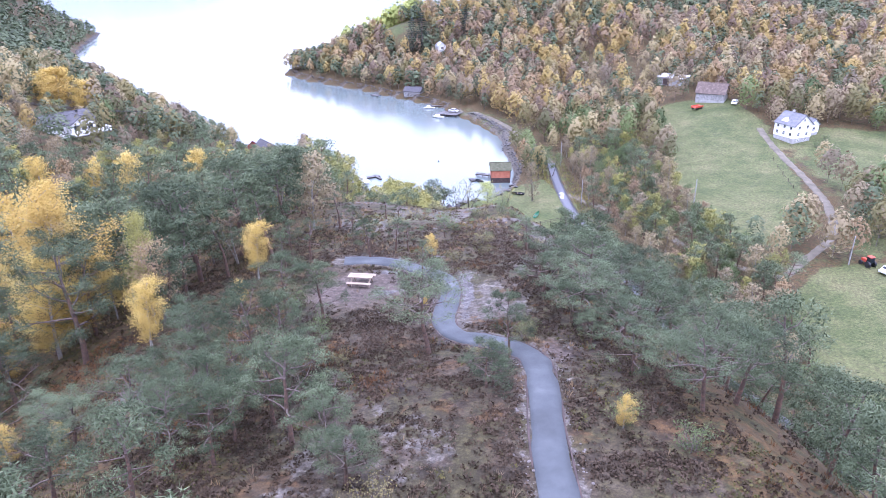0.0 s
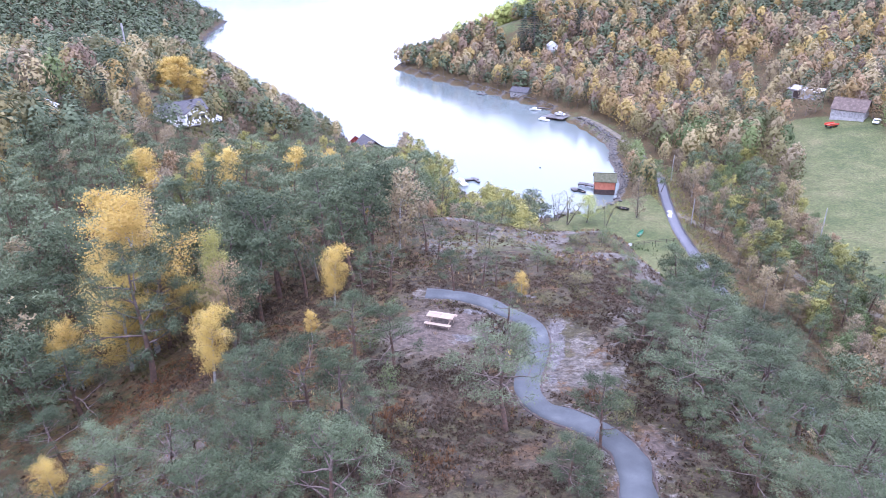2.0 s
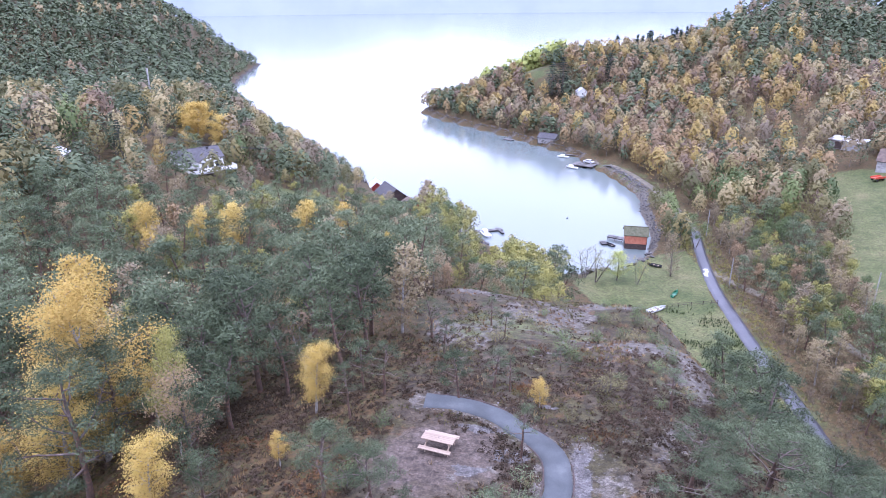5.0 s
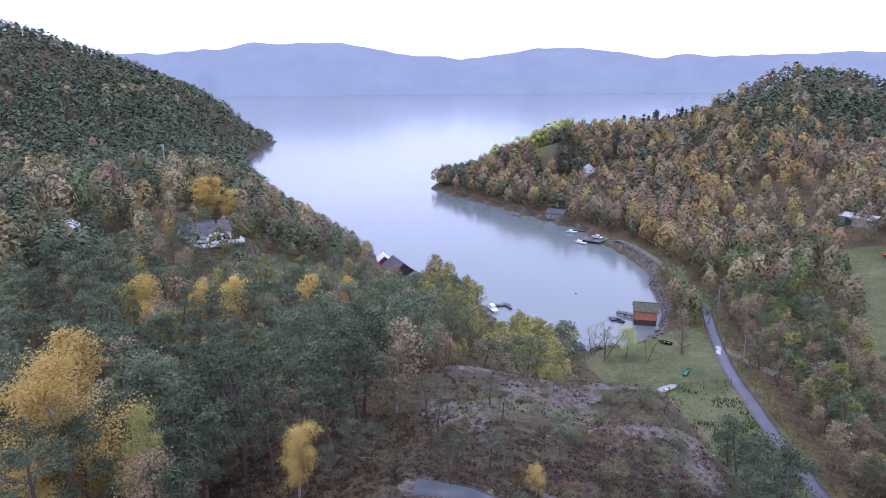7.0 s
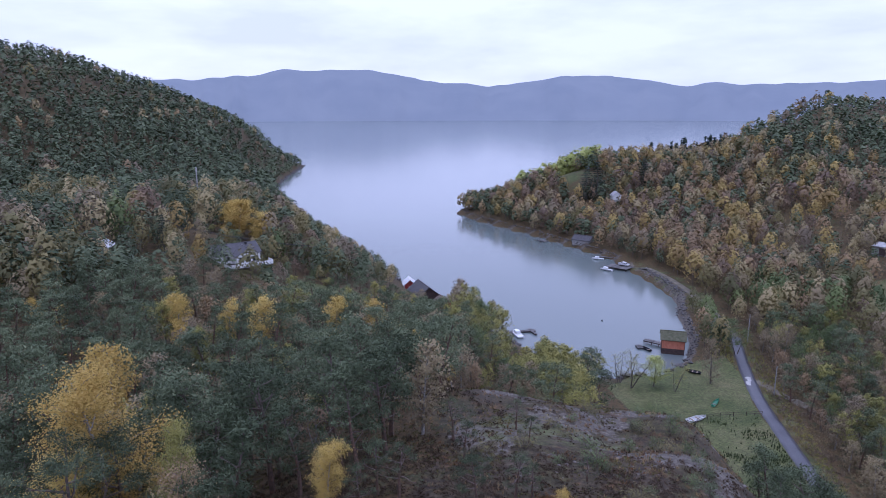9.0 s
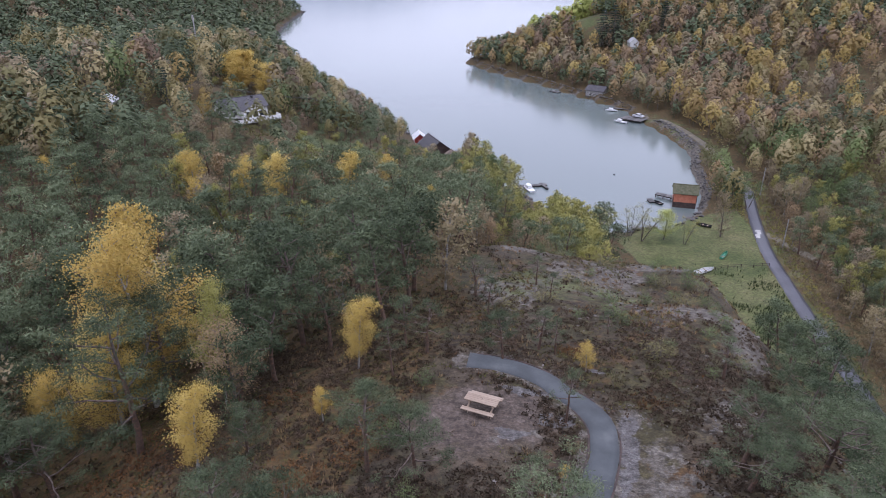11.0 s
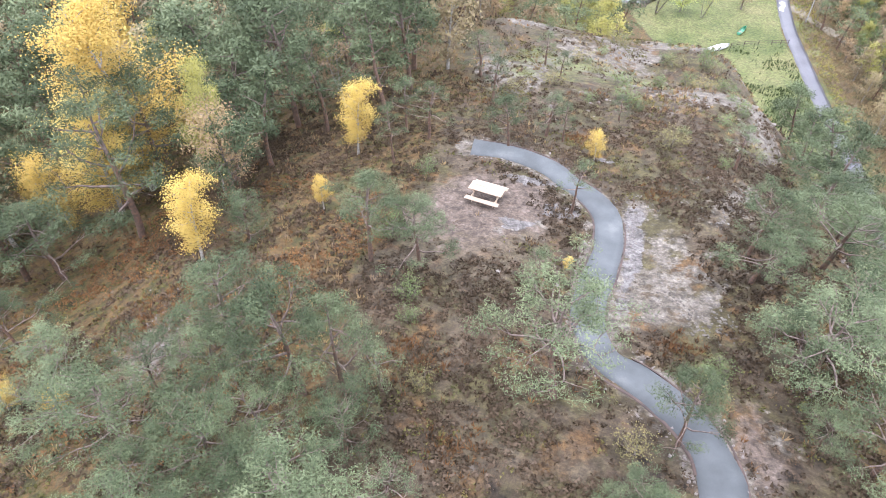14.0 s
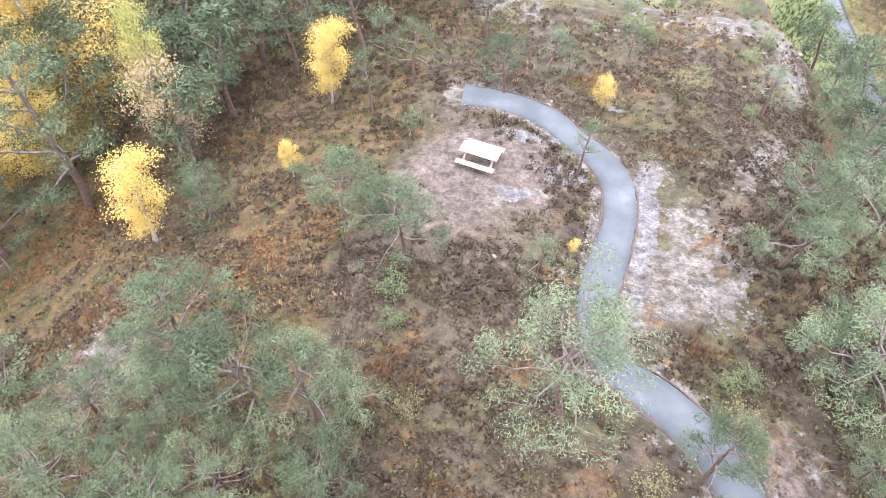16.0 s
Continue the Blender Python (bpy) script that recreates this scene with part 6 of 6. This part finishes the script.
def tractor(x, y, turn, label):
    ob = thing("tractor", x, y, ground_at(x, y), turn, label, "tractor")
    part("bonnet", box((1.0, 0, 1.15, 1.7, 0.8, 0.75), bevel=0.08), RED_MACHINE, ob)
    part("cab", box((-0.5, 0, 1.75, 1.2, 1.25, 1.5), bevel=0.08), GLASS, ob)
    part("cab_roof", box((-0.5, 0, 2.56, 1.4, 1.4, 0.12), bevel=0.04), RED_MACHINE, ob)
    for sx, r in ((-0.8, 0.75), (1.3, 0.48)):
        for sy in (-0.8, 0.8):
            part("wheel", rod(((sx, sy - 0.2, r), (sx, sy + 0.2, r), r, r), sides=16), DARK_METAL, ob)
    ob.scale = (0.8, 0.8, 0.8)
    return ob


tractor(82.5, 111.5, 100, "red tractor parked at the meadow's edge")
wagon = thing("wagon", 93.5, 228.5, ground_at(93.5, 228.5), 30, "low red farm wagon beside the barn", "wagon")
part("bed", box((0, 0, 0.9, 4.2, 1.9, 0.25), (0, 0.95, 1.15, 4.2, 0.08, 0.5), (0, -0.95, 1.15, 4.2, 0.08, 0.5)), RED_MACHINE, wagon)
for sx in (-1.2, 1.2):
    for sy in (-0.85, 0.85):
        part("wheel", rod(((sx, sy - 0.1, 0.4), (sx, sy + 0.1, 0.4), 0.4, 0.4), sides=12), DARK_METAL, wagon)

# picnic table on the knoll
TABLE_Z = ground_at(-5.6, 45.1)
table = thing("picnic_table", -5.6, 45.1, TABLE_Z, -10, "new pale wooden picnic table with two benches on the bare ground", "table")
top_board = part("tabletop_board", box((0, 0, 0, 1.9, 0.138, 0.045), bevel=0.006), NEW_WOOD, table)
top_board.location = (0, -0.3, 0.74)
for i in range(1, 5):
    b = new("tabletop_board", top_board.data)
    b.parent, b.location = table, (0, -0.3 + 0.15 * i, 0.74)
for s in (-1, 1):
    for j in (0, 1):
        b = new("bench_board", top_board.data)
        b.parent, b.location = table, (0, s * (0.66 + 0.15 * j), 0.44)
for sx in (-0.68, 0.68):
    part("crossbeam", box((sx, 0, 0.69, 0.05, 0.72, 0.1)), NEW_WOOD, table)
    part("bench_beam", box((sx, 0, 0.37, 0.05, 1.7, 0.1)), NEW_WOOD, table)
    for sy in (-1, 1):
        part("leg", box((sx + 0.05, sy * 0.42, 0.36, 0.045, 0.1, 0.86, sy * 26, 0, 0)), NEW_WOOD, table)
part("umbrella_hole_cap", rod(((0, 0, 0.762), (0, 0, 0.768), 0.025, 0.025), sides=10), DARK_METAL, table)


# poles, wires and fences
def pole(x, y, h, label, arms=True, lean=0.0):
    ob = thing("utility_pole", x, y, ground_at(x, y), 30, label, "pole", "utility poles")
    part("post", rod(((0, 0, -0.6), (lean, 0, h), 0.14, 0.09), sides=8), GREY_BOARD, ob)
    if arms:
        part("crossarm", box((lean, 0, h - 0.35, 1.7, 0.1, 0.12)), GREY_BOARD, ob)
        for sx in (-0.7, 0, 0.7):
            part("insulator", rod(((lean + sx, 0, h - 0.29), (lean + sx, 0, h - 0.1), 0.04, 0.05), sides=6), WHITE_PAINT, ob)
    return ob


poles = [(-104, 129.5, 9.0), (-160, 110, 10.0), (-76, 176, 8)]
for x, y, h in poles:
    pole(x, y, h, "grey wooden utility pole with a crossarm in the wood")
for x, y, h in ((37.5, 156.5, 6.5), (38.5, 190, 7.5), (62.0, 146, 8.0), (128, 175, 8.5), (79.5, 112.5, 6)):
    pole(x, y, h, "thin grey wooden pole beside the road", arms=False)
mast = thing("mast", -129, 203, ground_at(-129, 203), 0, "tall pale mast rising from the wooded slope", "mast")
part("shaft", rod(((0, 0, -0.5), (0, 0, 13), 0.3, 0.22), sides=10), GREY_BOARD, mast)
part("head", rod(((0, 0, 13), (0, 0, 14.6), 0.32, 0.32), sides=10), CONCRETE, mast)


def wire(name, a, b, sag, label):
    """A cable that hangs between two points."""
    curve = bpy.data.curves.new(name, "CURVE")
    curve.dimensions, curve.bevel_depth = "3D", 0.03
    sp = curve.splines.new("POLY")
    sp.points.add(16)
    for i in range(17):
        t = i / 16
        p = Vector(a).lerp(Vector(b), t)
        sp.points[i].co = (p.x, p.y, p.z - 4 * sag * t * (1 - t), 1)
    curve.materials.append(DARK_METAL)
    return tagged(new(name, curve), label, "cable", "overhead cables")


for k in (-0.7, 0.0, 0.7):
    pa, pb, pc = [(x + k * 0.87, y + k * 0.5, ground_at(x, y) + h - 0.1) for x, y, h in poles]
    wire("overhead_cable", pb, pa, 1.6, "thin dark overhead power cable between poles")
    wire("overhead_cable", pa, pc, 1.8, "thin dark overhead power cable between poles")


def fence(name, line, gap, label, high=1.0, rails=2):
    """A wooden fence: posts in the ground with rails between them."""
    pts = curve_points(line, gap)
    x0, y0 = pts[0]
    ob = thing(name, x0, y0, ground_at(x0, y0), 0, label, "fence")
    z0 = ground_at(x0, y0)
    local = [(x - x0, y - y0, ground_at(x, y) - z0) for x, y in pts]
    post = None
    for x, y, z in local:
        if post is None:
            post = part("post", box((0, 0, high / 2 - 0.15, 0.1, 0.1, high + 0.3)), DARK_BOARD, ob)
            p = post
        else:
            p = new("post", post.data)
            p.parent = ob
        p.location = (x, y, z)
    for a, b in zip(local, local[1:]):
        for k in range(rails):
            zz = high * (0.45 + 0.45 * k)
            part("rail", rod(((a[0], a[1], a[2] + zz), (b[0], b[1], b[2] + zz), 0.035, 0.035), sides=4), DARK_BOARD, ob)
    return ob


fence("fence", [(19.5, 136.5), (20.5, 140.2), (25, 143.5), (30, 145), (33, 145.8)], 2.6, "low weathered wooden fence across the lawn", 0.9)
fence("field_fence", [(95.5, 176), (89, 150), (83.5, 135), (74, 126)], 5, "thin post fence along the field", 1.0, 1)


# ---- ground cover ----
cr = np.random.RandomState(31)


def tufts(name, xs, ys, material_, blades, reach, rise, width, label, tone=0.45, category="undergrowth", sizes=None):
    """Low plants past counting: a fan of blades at each spot, in one mesh."""
    n = len(xs)
    size = (cr.uniform(0.6, 1.3, n) if sizes is None else sizes)[:, None]
    zs = height(xs, ys)
    a = cr.uniform(0, 2 * np.pi, (n, blades))
    out = cr.uniform(0.15, 1.0, (n, blades)) * reach * size
    up = cr.uniform(0.45, 1.0, (n, blades)) * rise * size * (1.15 - 0.5 * out / (reach * size))
    root = out * cr.uniform(0.2, 0.7, (n, blades))
    bx, by = xs[:, None] + np.cos(a) * root, ys[:, None] + np.sin(a) * root
    tx, ty = xs[:, None] + np.cos(a) * out, ys[:, None] + np.sin(a) * out
    w = width * size * cr.uniform(0.6, 1.3, (n, blades))
    turn = a + np.pi / 2 + cr.uniform(-0.8, 0.8, (n, blades))
    sx, sy = np.cos(turn) * w / 2, np.sin(turn) * w / 2
    z0 = np.repeat(zs[:, None], blades, 1) - 0.06
    mid = z0 + up * 0.35
    verts = np.stack([np.stack([bx + sx, by + sy, mid], -1), np.stack([tx, ty, z0 + up + 0.06], -1), np.stack([bx - sx, by - sy, z0 + 0.02], -1)], 2).reshape(-1, 3)
    tint = np.repeat(np.clip(tone + 0.28 * (vnoise(xs, ys, 2.6, 77) + 0.6 * vnoise(xs, ys, 6.0, 78))[:, None] + cr.uniform(-0.16, 0.16, n)[:, None] + cr.uniform(-0.12, 0.12, (n, blades)), 0, 1).reshape(-1), 3)
    faces = np.arange(len(verts)).reshape(-1, 3)
    return tagged(new(name, mesh_of(name, verts, faces.tolist(), material_, tints=tint)), label, category, kind="stuff")


def spots_where(n, x0, x1, y0, y1, keep):
    x, y = cr.uniform(x0, x1, n), cr.uniform(y0, y1, n)
    k = cr.random_sample(n) < keep(x, y)
    return x[k], y[k]


def clear_of_ways(x, y):
    k = np.ones_like(x)
    for line, half in ((PATH, 1.0), (ROAD, 2.2)):
        k *= line_distance(x, y, line)[0] > half
    for ring in (LAWN, MEADOW):
        k *= ~inside(x, y, ring)
    bare = 0.97 * smooth(1.2, 0.8, np.hypot((x + 6.0) / 3.6, (y - 44.4) / 4.4) + 0.2 * vnoise(x, y, 1.4, 38)) + 0.9 * bump(x, y, 3.0, 41.2, 1.2, 3) + 0.85 * bump(x, y, -17.2, 31.4, 1.9, 2.4) + 0.75 * bump(x, y, -1.8, 21.5, 2.6, 2.2) + 0.9 * bump(x, y, 6.7, 31.4, 0.8, 2.6) + 0.72 * soft_inside(x, y, SLAB, 0.5)
    return k * np.clip(1 - bare, 0, 1)


def patchy(x, y, size, seed, low, high):
    return smooth(low, high, vnoise(x, y, size, seed) + 0.4 * vnoise(x, y, size / 3, seed + 1))


def mounds(name, xs, ys, material_, scraps, radius, rise, size, label, tone=0.45):
    """Dwarf shrubs past counting: low domes of small leafy scraps, in one mesh."""
    n = len(xs)
    grow = cr.uniform(0.55, 1.35, n)[:, None]
    d = cr.normal(0, 1, (n, scraps, 3))
    d[..., 2] = np.abs(d[..., 2]) + 0.15
    d /= np.linalg.norm(d, axis=2)[..., None]
    p = d * cr.uniform(0.55, 1.08, (n, scraps, 1)) * grow[..., None] * np.array([radius, radius, rise])
    p += np.stack([xs, ys, height(xs, ys)], 1)[:, None, :]
    face = d + cr.normal(0, 0.45, d.shape)
    face /= np.linalg.norm(face, axis=2)[..., None]
    u = np.cross(face, np.array([0.31, 0.77, 0.55]))
    u /= np.linalg.norm(u, axis=2)[..., None]
    v = np.cross(face, u)
    turn = cr.uniform(0, 6.283, (n, scraps, 1))
    s_ = size * cr.uniform(0.6, 1.3, (n, scraps, 1))
    corners = [p + (u * np.cos(turn + b) + v * np.sin(turn + b)) * s_ * cr.uniform(0.5, 1.2, (n, scraps, 1)) for b in (0.0, 2.2, 4.1)]
    verts = np.stack(corners, 2).reshape(-1, 3)
    tint = np.clip(tone + 0.2 * (vnoise(xs, ys, 2.6, 77) + 0.6 * vnoise(xs, ys, 6.0, 78))[:, None] + cr.uniform(-0.26, 0.26, n)[:, None] + cr.uniform(-0.1, 0.1, (n, scraps)), 0, 1)
    faces = np.arange(len(verts)).reshape(-1, 3)
    return tagged(new(name, mesh_of(name, verts, faces.tolist(), material_, tints=np.repeat(tint.reshape(-1), 3))), label, "undergrowth", kind="stuff")


hx, hy = spots_where(31000, -23, 13, 14, 62, lambda x, y: clear_of_ways(x, y) * (0.35 + 0.65 * smooth(62, 50, y)) * (0.2 + 0.8 * patchy(x, y, 1.9, 41, -0.6, 0.2)))
mounds("heather", hx, hy, HEATH, 14, 0.21, 0.17, 0.072, "low brown heather covering the knoll", 0.42)
hx, hy = spots_where(12000, -38, 20, 2, 104, lambda x, y: clear_of_ways(x, y) * (1 - 0.9 * ((x > -22) & (x < 13) & (y > 14) & (y < 62))) * (1 - 0.5 * smooth(54, 62, y) * smooth(-9, -4, x)) * (0.15 + 0.85 * patchy(x, y, 2.2, 43, -0.3, 0.3)))
mounds("heather", hx, hy, HEATH, 9, 0.3, 0.28, 0.11, "low brown heather under the pines and on the outer knoll", 0.4)
hx, hy = spots_where(12000, -38, 22, 2, 104, lambda x, y: clear_of_ways(x, y) * patchy(x, y, 3.2, 45, 0.3, 0.62))
for cx_, cy_, n_, w_ in ((4.2, 36.4, 90, 0.5), (3.8, 48.4, 60, 0.5), (-3.6, 28.8, 90, 0.6), (-19, 33.4, 200, 1.2), (-17.3, 34.6, 120, 0.8), (-6.2, 32.6, 140, 0.7), (-13.5, 36, 160, 1.3), (-1.2, 53.6, 90, 0.6), (-22.5, 40, 160, 1.2)):
    hx, hy = np.concatenate([hx, cr.normal(cx_, w_, n_)]), np.concatenate([hy, cr.normal(cy_, w_, n_)])
tufts("bracken", hx, hy, FERN, 10, 0.28, 0.24, 0.042, "patches of rust-coloured withered bracken", 0.45)
hx, hy = spots_where(22000, -38, 24, 2, 104, lambda x, y: clear_of_ways(x, y) * np.maximum(patchy(x, y, 3.6, 51, 0.05, 0.45), 0.7 * smooth(-9, -15, x) * patchy(x, y, 3, 53, -0.3, 0.2)))
mounds("bilberry", hx, hy, BILBERRY, 10, 0.22, 0.17, 0.07, "low olive-green bilberry scrub between the heather", 0.35)
hx, hy = spots_where(2900, -27, -10, 24, 46, lambda x, y: clear_of_ways(x, y) * patchy(x, y, 2.6, 83, 0.0, 0.45))
mounds("bracken", hx, hy, FERN, 12, 0.26, 0.2, 0.075, "withered rust-brown bracken on the western slope", 0.35)
hx, hy = spots_where(9000, -38, 24, 2, 104, lambda x, y: clear_of_ways(x, y) * np.maximum(patchy(x, y, 3.5, 57, 0.15, 0.5), 0.7 * patchy(x, y, 5, 59, 0.0, 0.4) * smooth(50, 58, y)))
tufts("dry_grass", hx, hy, RUSSET, 9, 0.26, 0.4, 0.045, "tufts of pale dry grass", 0.6)
hx, hy = spots_where(6500, 15, 36, 100, 148, lambda x, y: inside(x, y, LAWN) * (0.03 + 0.9 * patchy(x, y, 5, 63, -0.2, 0.3)) * smooth(146, 138, y) * smooth(-3, 3, x - 22 - 0.1 * (120 - y)))
tufts("rushes", hx, hy, RUSH, 9, 0.17, 0.75, 0.045, "dark green rushes in the wet meadow", 0.4)
hx, hy = spots_where(9000, 36, 66, 70, 210, lambda x, y: clear_of_ways(x, y) * (line_distance(x, y, FARM_ROAD)[0] > 2) * ~inside(x, y, FIELD))
tufts("roadside_scrub", hx, hy, TAN, 8, 0.6, 0.6, 0.1, "brown scrub and tall withered grass beside the road", 0.35)
hx, hy = spots_where(6000, 26, 40, 100, 200, lambda x, y: (line_distance(x, y, ROAD)[0] > 1.9) * (line_distance(x, y, ROAD)[0] < 7) * ~inside(x, y, LAWN))
tufts("verge_grass", hx, hy, OLIVE, 9, 0.32, 0.45, 0.06, "rough olive grass on the road verge", 0.45)


def stones(name, xs, ys, low, high, material_, label, flat=0.6, sink=0.35):
    """Boulders past counting: faceted lumps half sunk in the ground, in one mesh."""
    bm = bmesh.new()
    bmesh.ops.create_icosphere(bm, subdivisions=1, radius=1)
    base = np.array([v.co for v in bm.verts])
    tri = np.array([[v.index for v in f.verts] for f in bm.faces])
    bm.free()
    zs = np.maximum(height(xs, ys), -0.3)
    vs, fs = [], []
    for i, (x, y, z) in enumerate(zip(xs, ys, zs)):
        s = cr.uniform(low, high) * cr.uniform(0.6, 1.0)
        a = cr.uniform(0, 6.28)
        lump = base * (1 + cr.uniform(-0.26, 0.26, (len(base), 1))) * np.array([s * cr.uniform(0.8, 1.4), s, s * flat * cr.uniform(0.7, 1.2)])
        c, q = math.cos(a), math.sin(a)
        lump = lump @ np.array([[c, q, 0], [-q, c, 0], [0, 0, 1]])
        vs.append(lump + np.array([x, y, z + s * flat * (1 - 2 * sink)]))
        fs.append(tri + i * len(base))
    return tagged(new(name, mesh_of(name, np.concatenate(vs), np.concatenate(fs).tolist(), material_)), label, "stones", kind="stuff")


def along(line, n, spread, shift=0.0):
    pts = np.array(line, float)
    seg = np.hypot(*(pts[1:] - pts[:-1]).T)
    pick = cr.choice(len(seg), n, p=seg / seg.sum())
    t = cr.random_sample(n)[:, None]
    p = pts[pick] * (1 - t) + pts[pick + 1] * t
    d = (pts[pick + 1] - pts[pick]) / seg[pick][:, None]
    off = cr.normal(shift, spread, n)[:, None]
    p = p + np.stack([-d[:, 1], d[:, 0]], 1) * off
    return p[:, 0], p[:, 1]


stones("shore_stones", *along(COAST_BAY[:13], 1300, 0.9, 0.6), 0.2, 0.55, SHORE_STONE, "grey boulders of the stony shore along the bay")
stones("shore_stones", *along(COAST_BAY[12:], 900, 1.2, 0.6), 0.4, 1.4, SHORE_STONE, "grey rocks at the water's edge below the woods")
pts_ = offset_line(PATH, 0.95), offset_line(PATH, -0.95)
ax_, ay_ = along(pts_[0], 420, 0.28)
bx_, by_ = along(pts_[1], 420, 0.28)
stones("path_stones", np.concatenate([ax_, bx_]), np.concatenate([ay_, by_]), 0.03, 0.09, PALE_STONE, "small pale stones along the path's edges")
sx_, sy_ = spots_where(700, -4, 16, 30, 100, lambda x, y: clear_of_ways(x, y) * patchy(x, y, 6, 71, 0.0, 0.4))
stones("rock_debris", sx_, sy_, 0.05, 0.22, PALE_STONE, "pale weathered stones scattered on the knoll", flat=0.4)
sx_, sy_ = spots_where(3200, -22, -12, 26, 38, lambda x, y: bump(x, y, -17.2, 31.4, 1.7, 2.3))
stones("scree", sx_, sy_, 0.02, 0.07, PALE_STONE, "patch of bare stony scree on the slope", flat=0.5)
gx_, gy_ = spots_where(5200, 1, 9.5, 35, 52, lambda x, y: np.maximum(0.75 * soft_inside(x, y, SLAB, 0.5), bump(x, y, 7.6, 48, 1.3, 2.0)) * (line_distance(x, y, PATH)[0] > 1.0) * patchy(x, y, 1.3, 75, -0.3, 0.3))
stones("gravel", gx_, gy_, 0.03, 0.1, OUTCROP, "loose broken stone on the bare rock slab", flat=0.5)
# shrubs on the knoll and by the road
shrub_meshes = [broadleaf(101, 1.5, 0.75, 800, 0.07, BARK_GREY, GREEN, stems=3, start=0.05), broadleaf(102, 1.5, 0.8, 800, 0.07, BARK_GREY, DULL_GREEN, stems=3, start=0.05)]
for x, y, h, k in ((5.2, 33.4, 1.1, 1), (5.2, 35, 0.8, 0), (5.9, 35.3, 0.9, 0), (2.5, 30.3, 1.1, 1), (7.3, 52.4, 0.8, 0), (4.4, 51, 0.7, 1), (8.6, 66, 1.1, 0), (2.2, 58.5, 0.8, 0), (6.6, 71.5, 1.2, 0), (-0.8, 39.5, 0.5, 1), (-9.6, 40.6, 1.6, 0), (-7.2, 36.2, 1.2, 0), (-6.8, 34.6, 0.9, 0), (-5.4, 31.4, 0.9, 1), (9.2, 61, 1.0, 0), (4.2, 70, 1.2, 0),
                   (8.4, 76, 1.4, 0), (-6, 78, 1.3, 0), (8.2, 23.4, 1.2, 0), (10.2, 21.2, 1.3, 0), (-0.5, 42.6, 0.6, 1), (-2.4, 18.5, 1.4, 1), (1.6, 49.6, 0.9, 1), (-9.4, 46.8, 1.1, 0)):
    plant("shrub", shrub_meshes[k], x, y, h, 1.5, "small green shrub among the heather", "shrubs on the knoll")["category"] = "shrub"
for i in range(34):
    x, y = rng.uniform(-7, 12), rng.uniform(53, 86)
    plant("shrub", shrub_meshes[i % 2], x, y, rng.uniform(0.5, 1.1), 1.5, "low dark juniper scrub on the rocky crest", "shrubs on the knoll", rng=rng, wide=1.6)["category"] = "shrub"
for i in range(36):
    x, y = rng.uniform(-102, -56), rng.uniform(138, 176)
    if free_of(x, y, 3) and math.hypot(x + 81, y - 146) > 9:
        k = i % 3
        plant("bush", (russet_trees[1], olive_trees[0], green_trees[1])[k], x, y, rng.uniform(1.6, 3.2), 6.0, ("rusty autumn bush on the slope by the white house", "yellowing bush on the slope by the white house", "green bush on the slope by the white house")[k], "bushes by the house", rng=rng, wide=1.6)["category"] = "bush"
for x, y, h in ((53.5, 84, 4.6), (52, 78, 4.0), (50, 90, 3.4), (55, 70, 5.2), (54.5, 66, 4.2), (112, 184, 1.8), (115, 186, 2.0), (117.5, 189, 1.8)):
    plant("bush", green_trees[1], x, y, h, 6.0, "dense rounded green bush at the meadow's edge", "bushes", wide=1.5)["category"] = "bush"
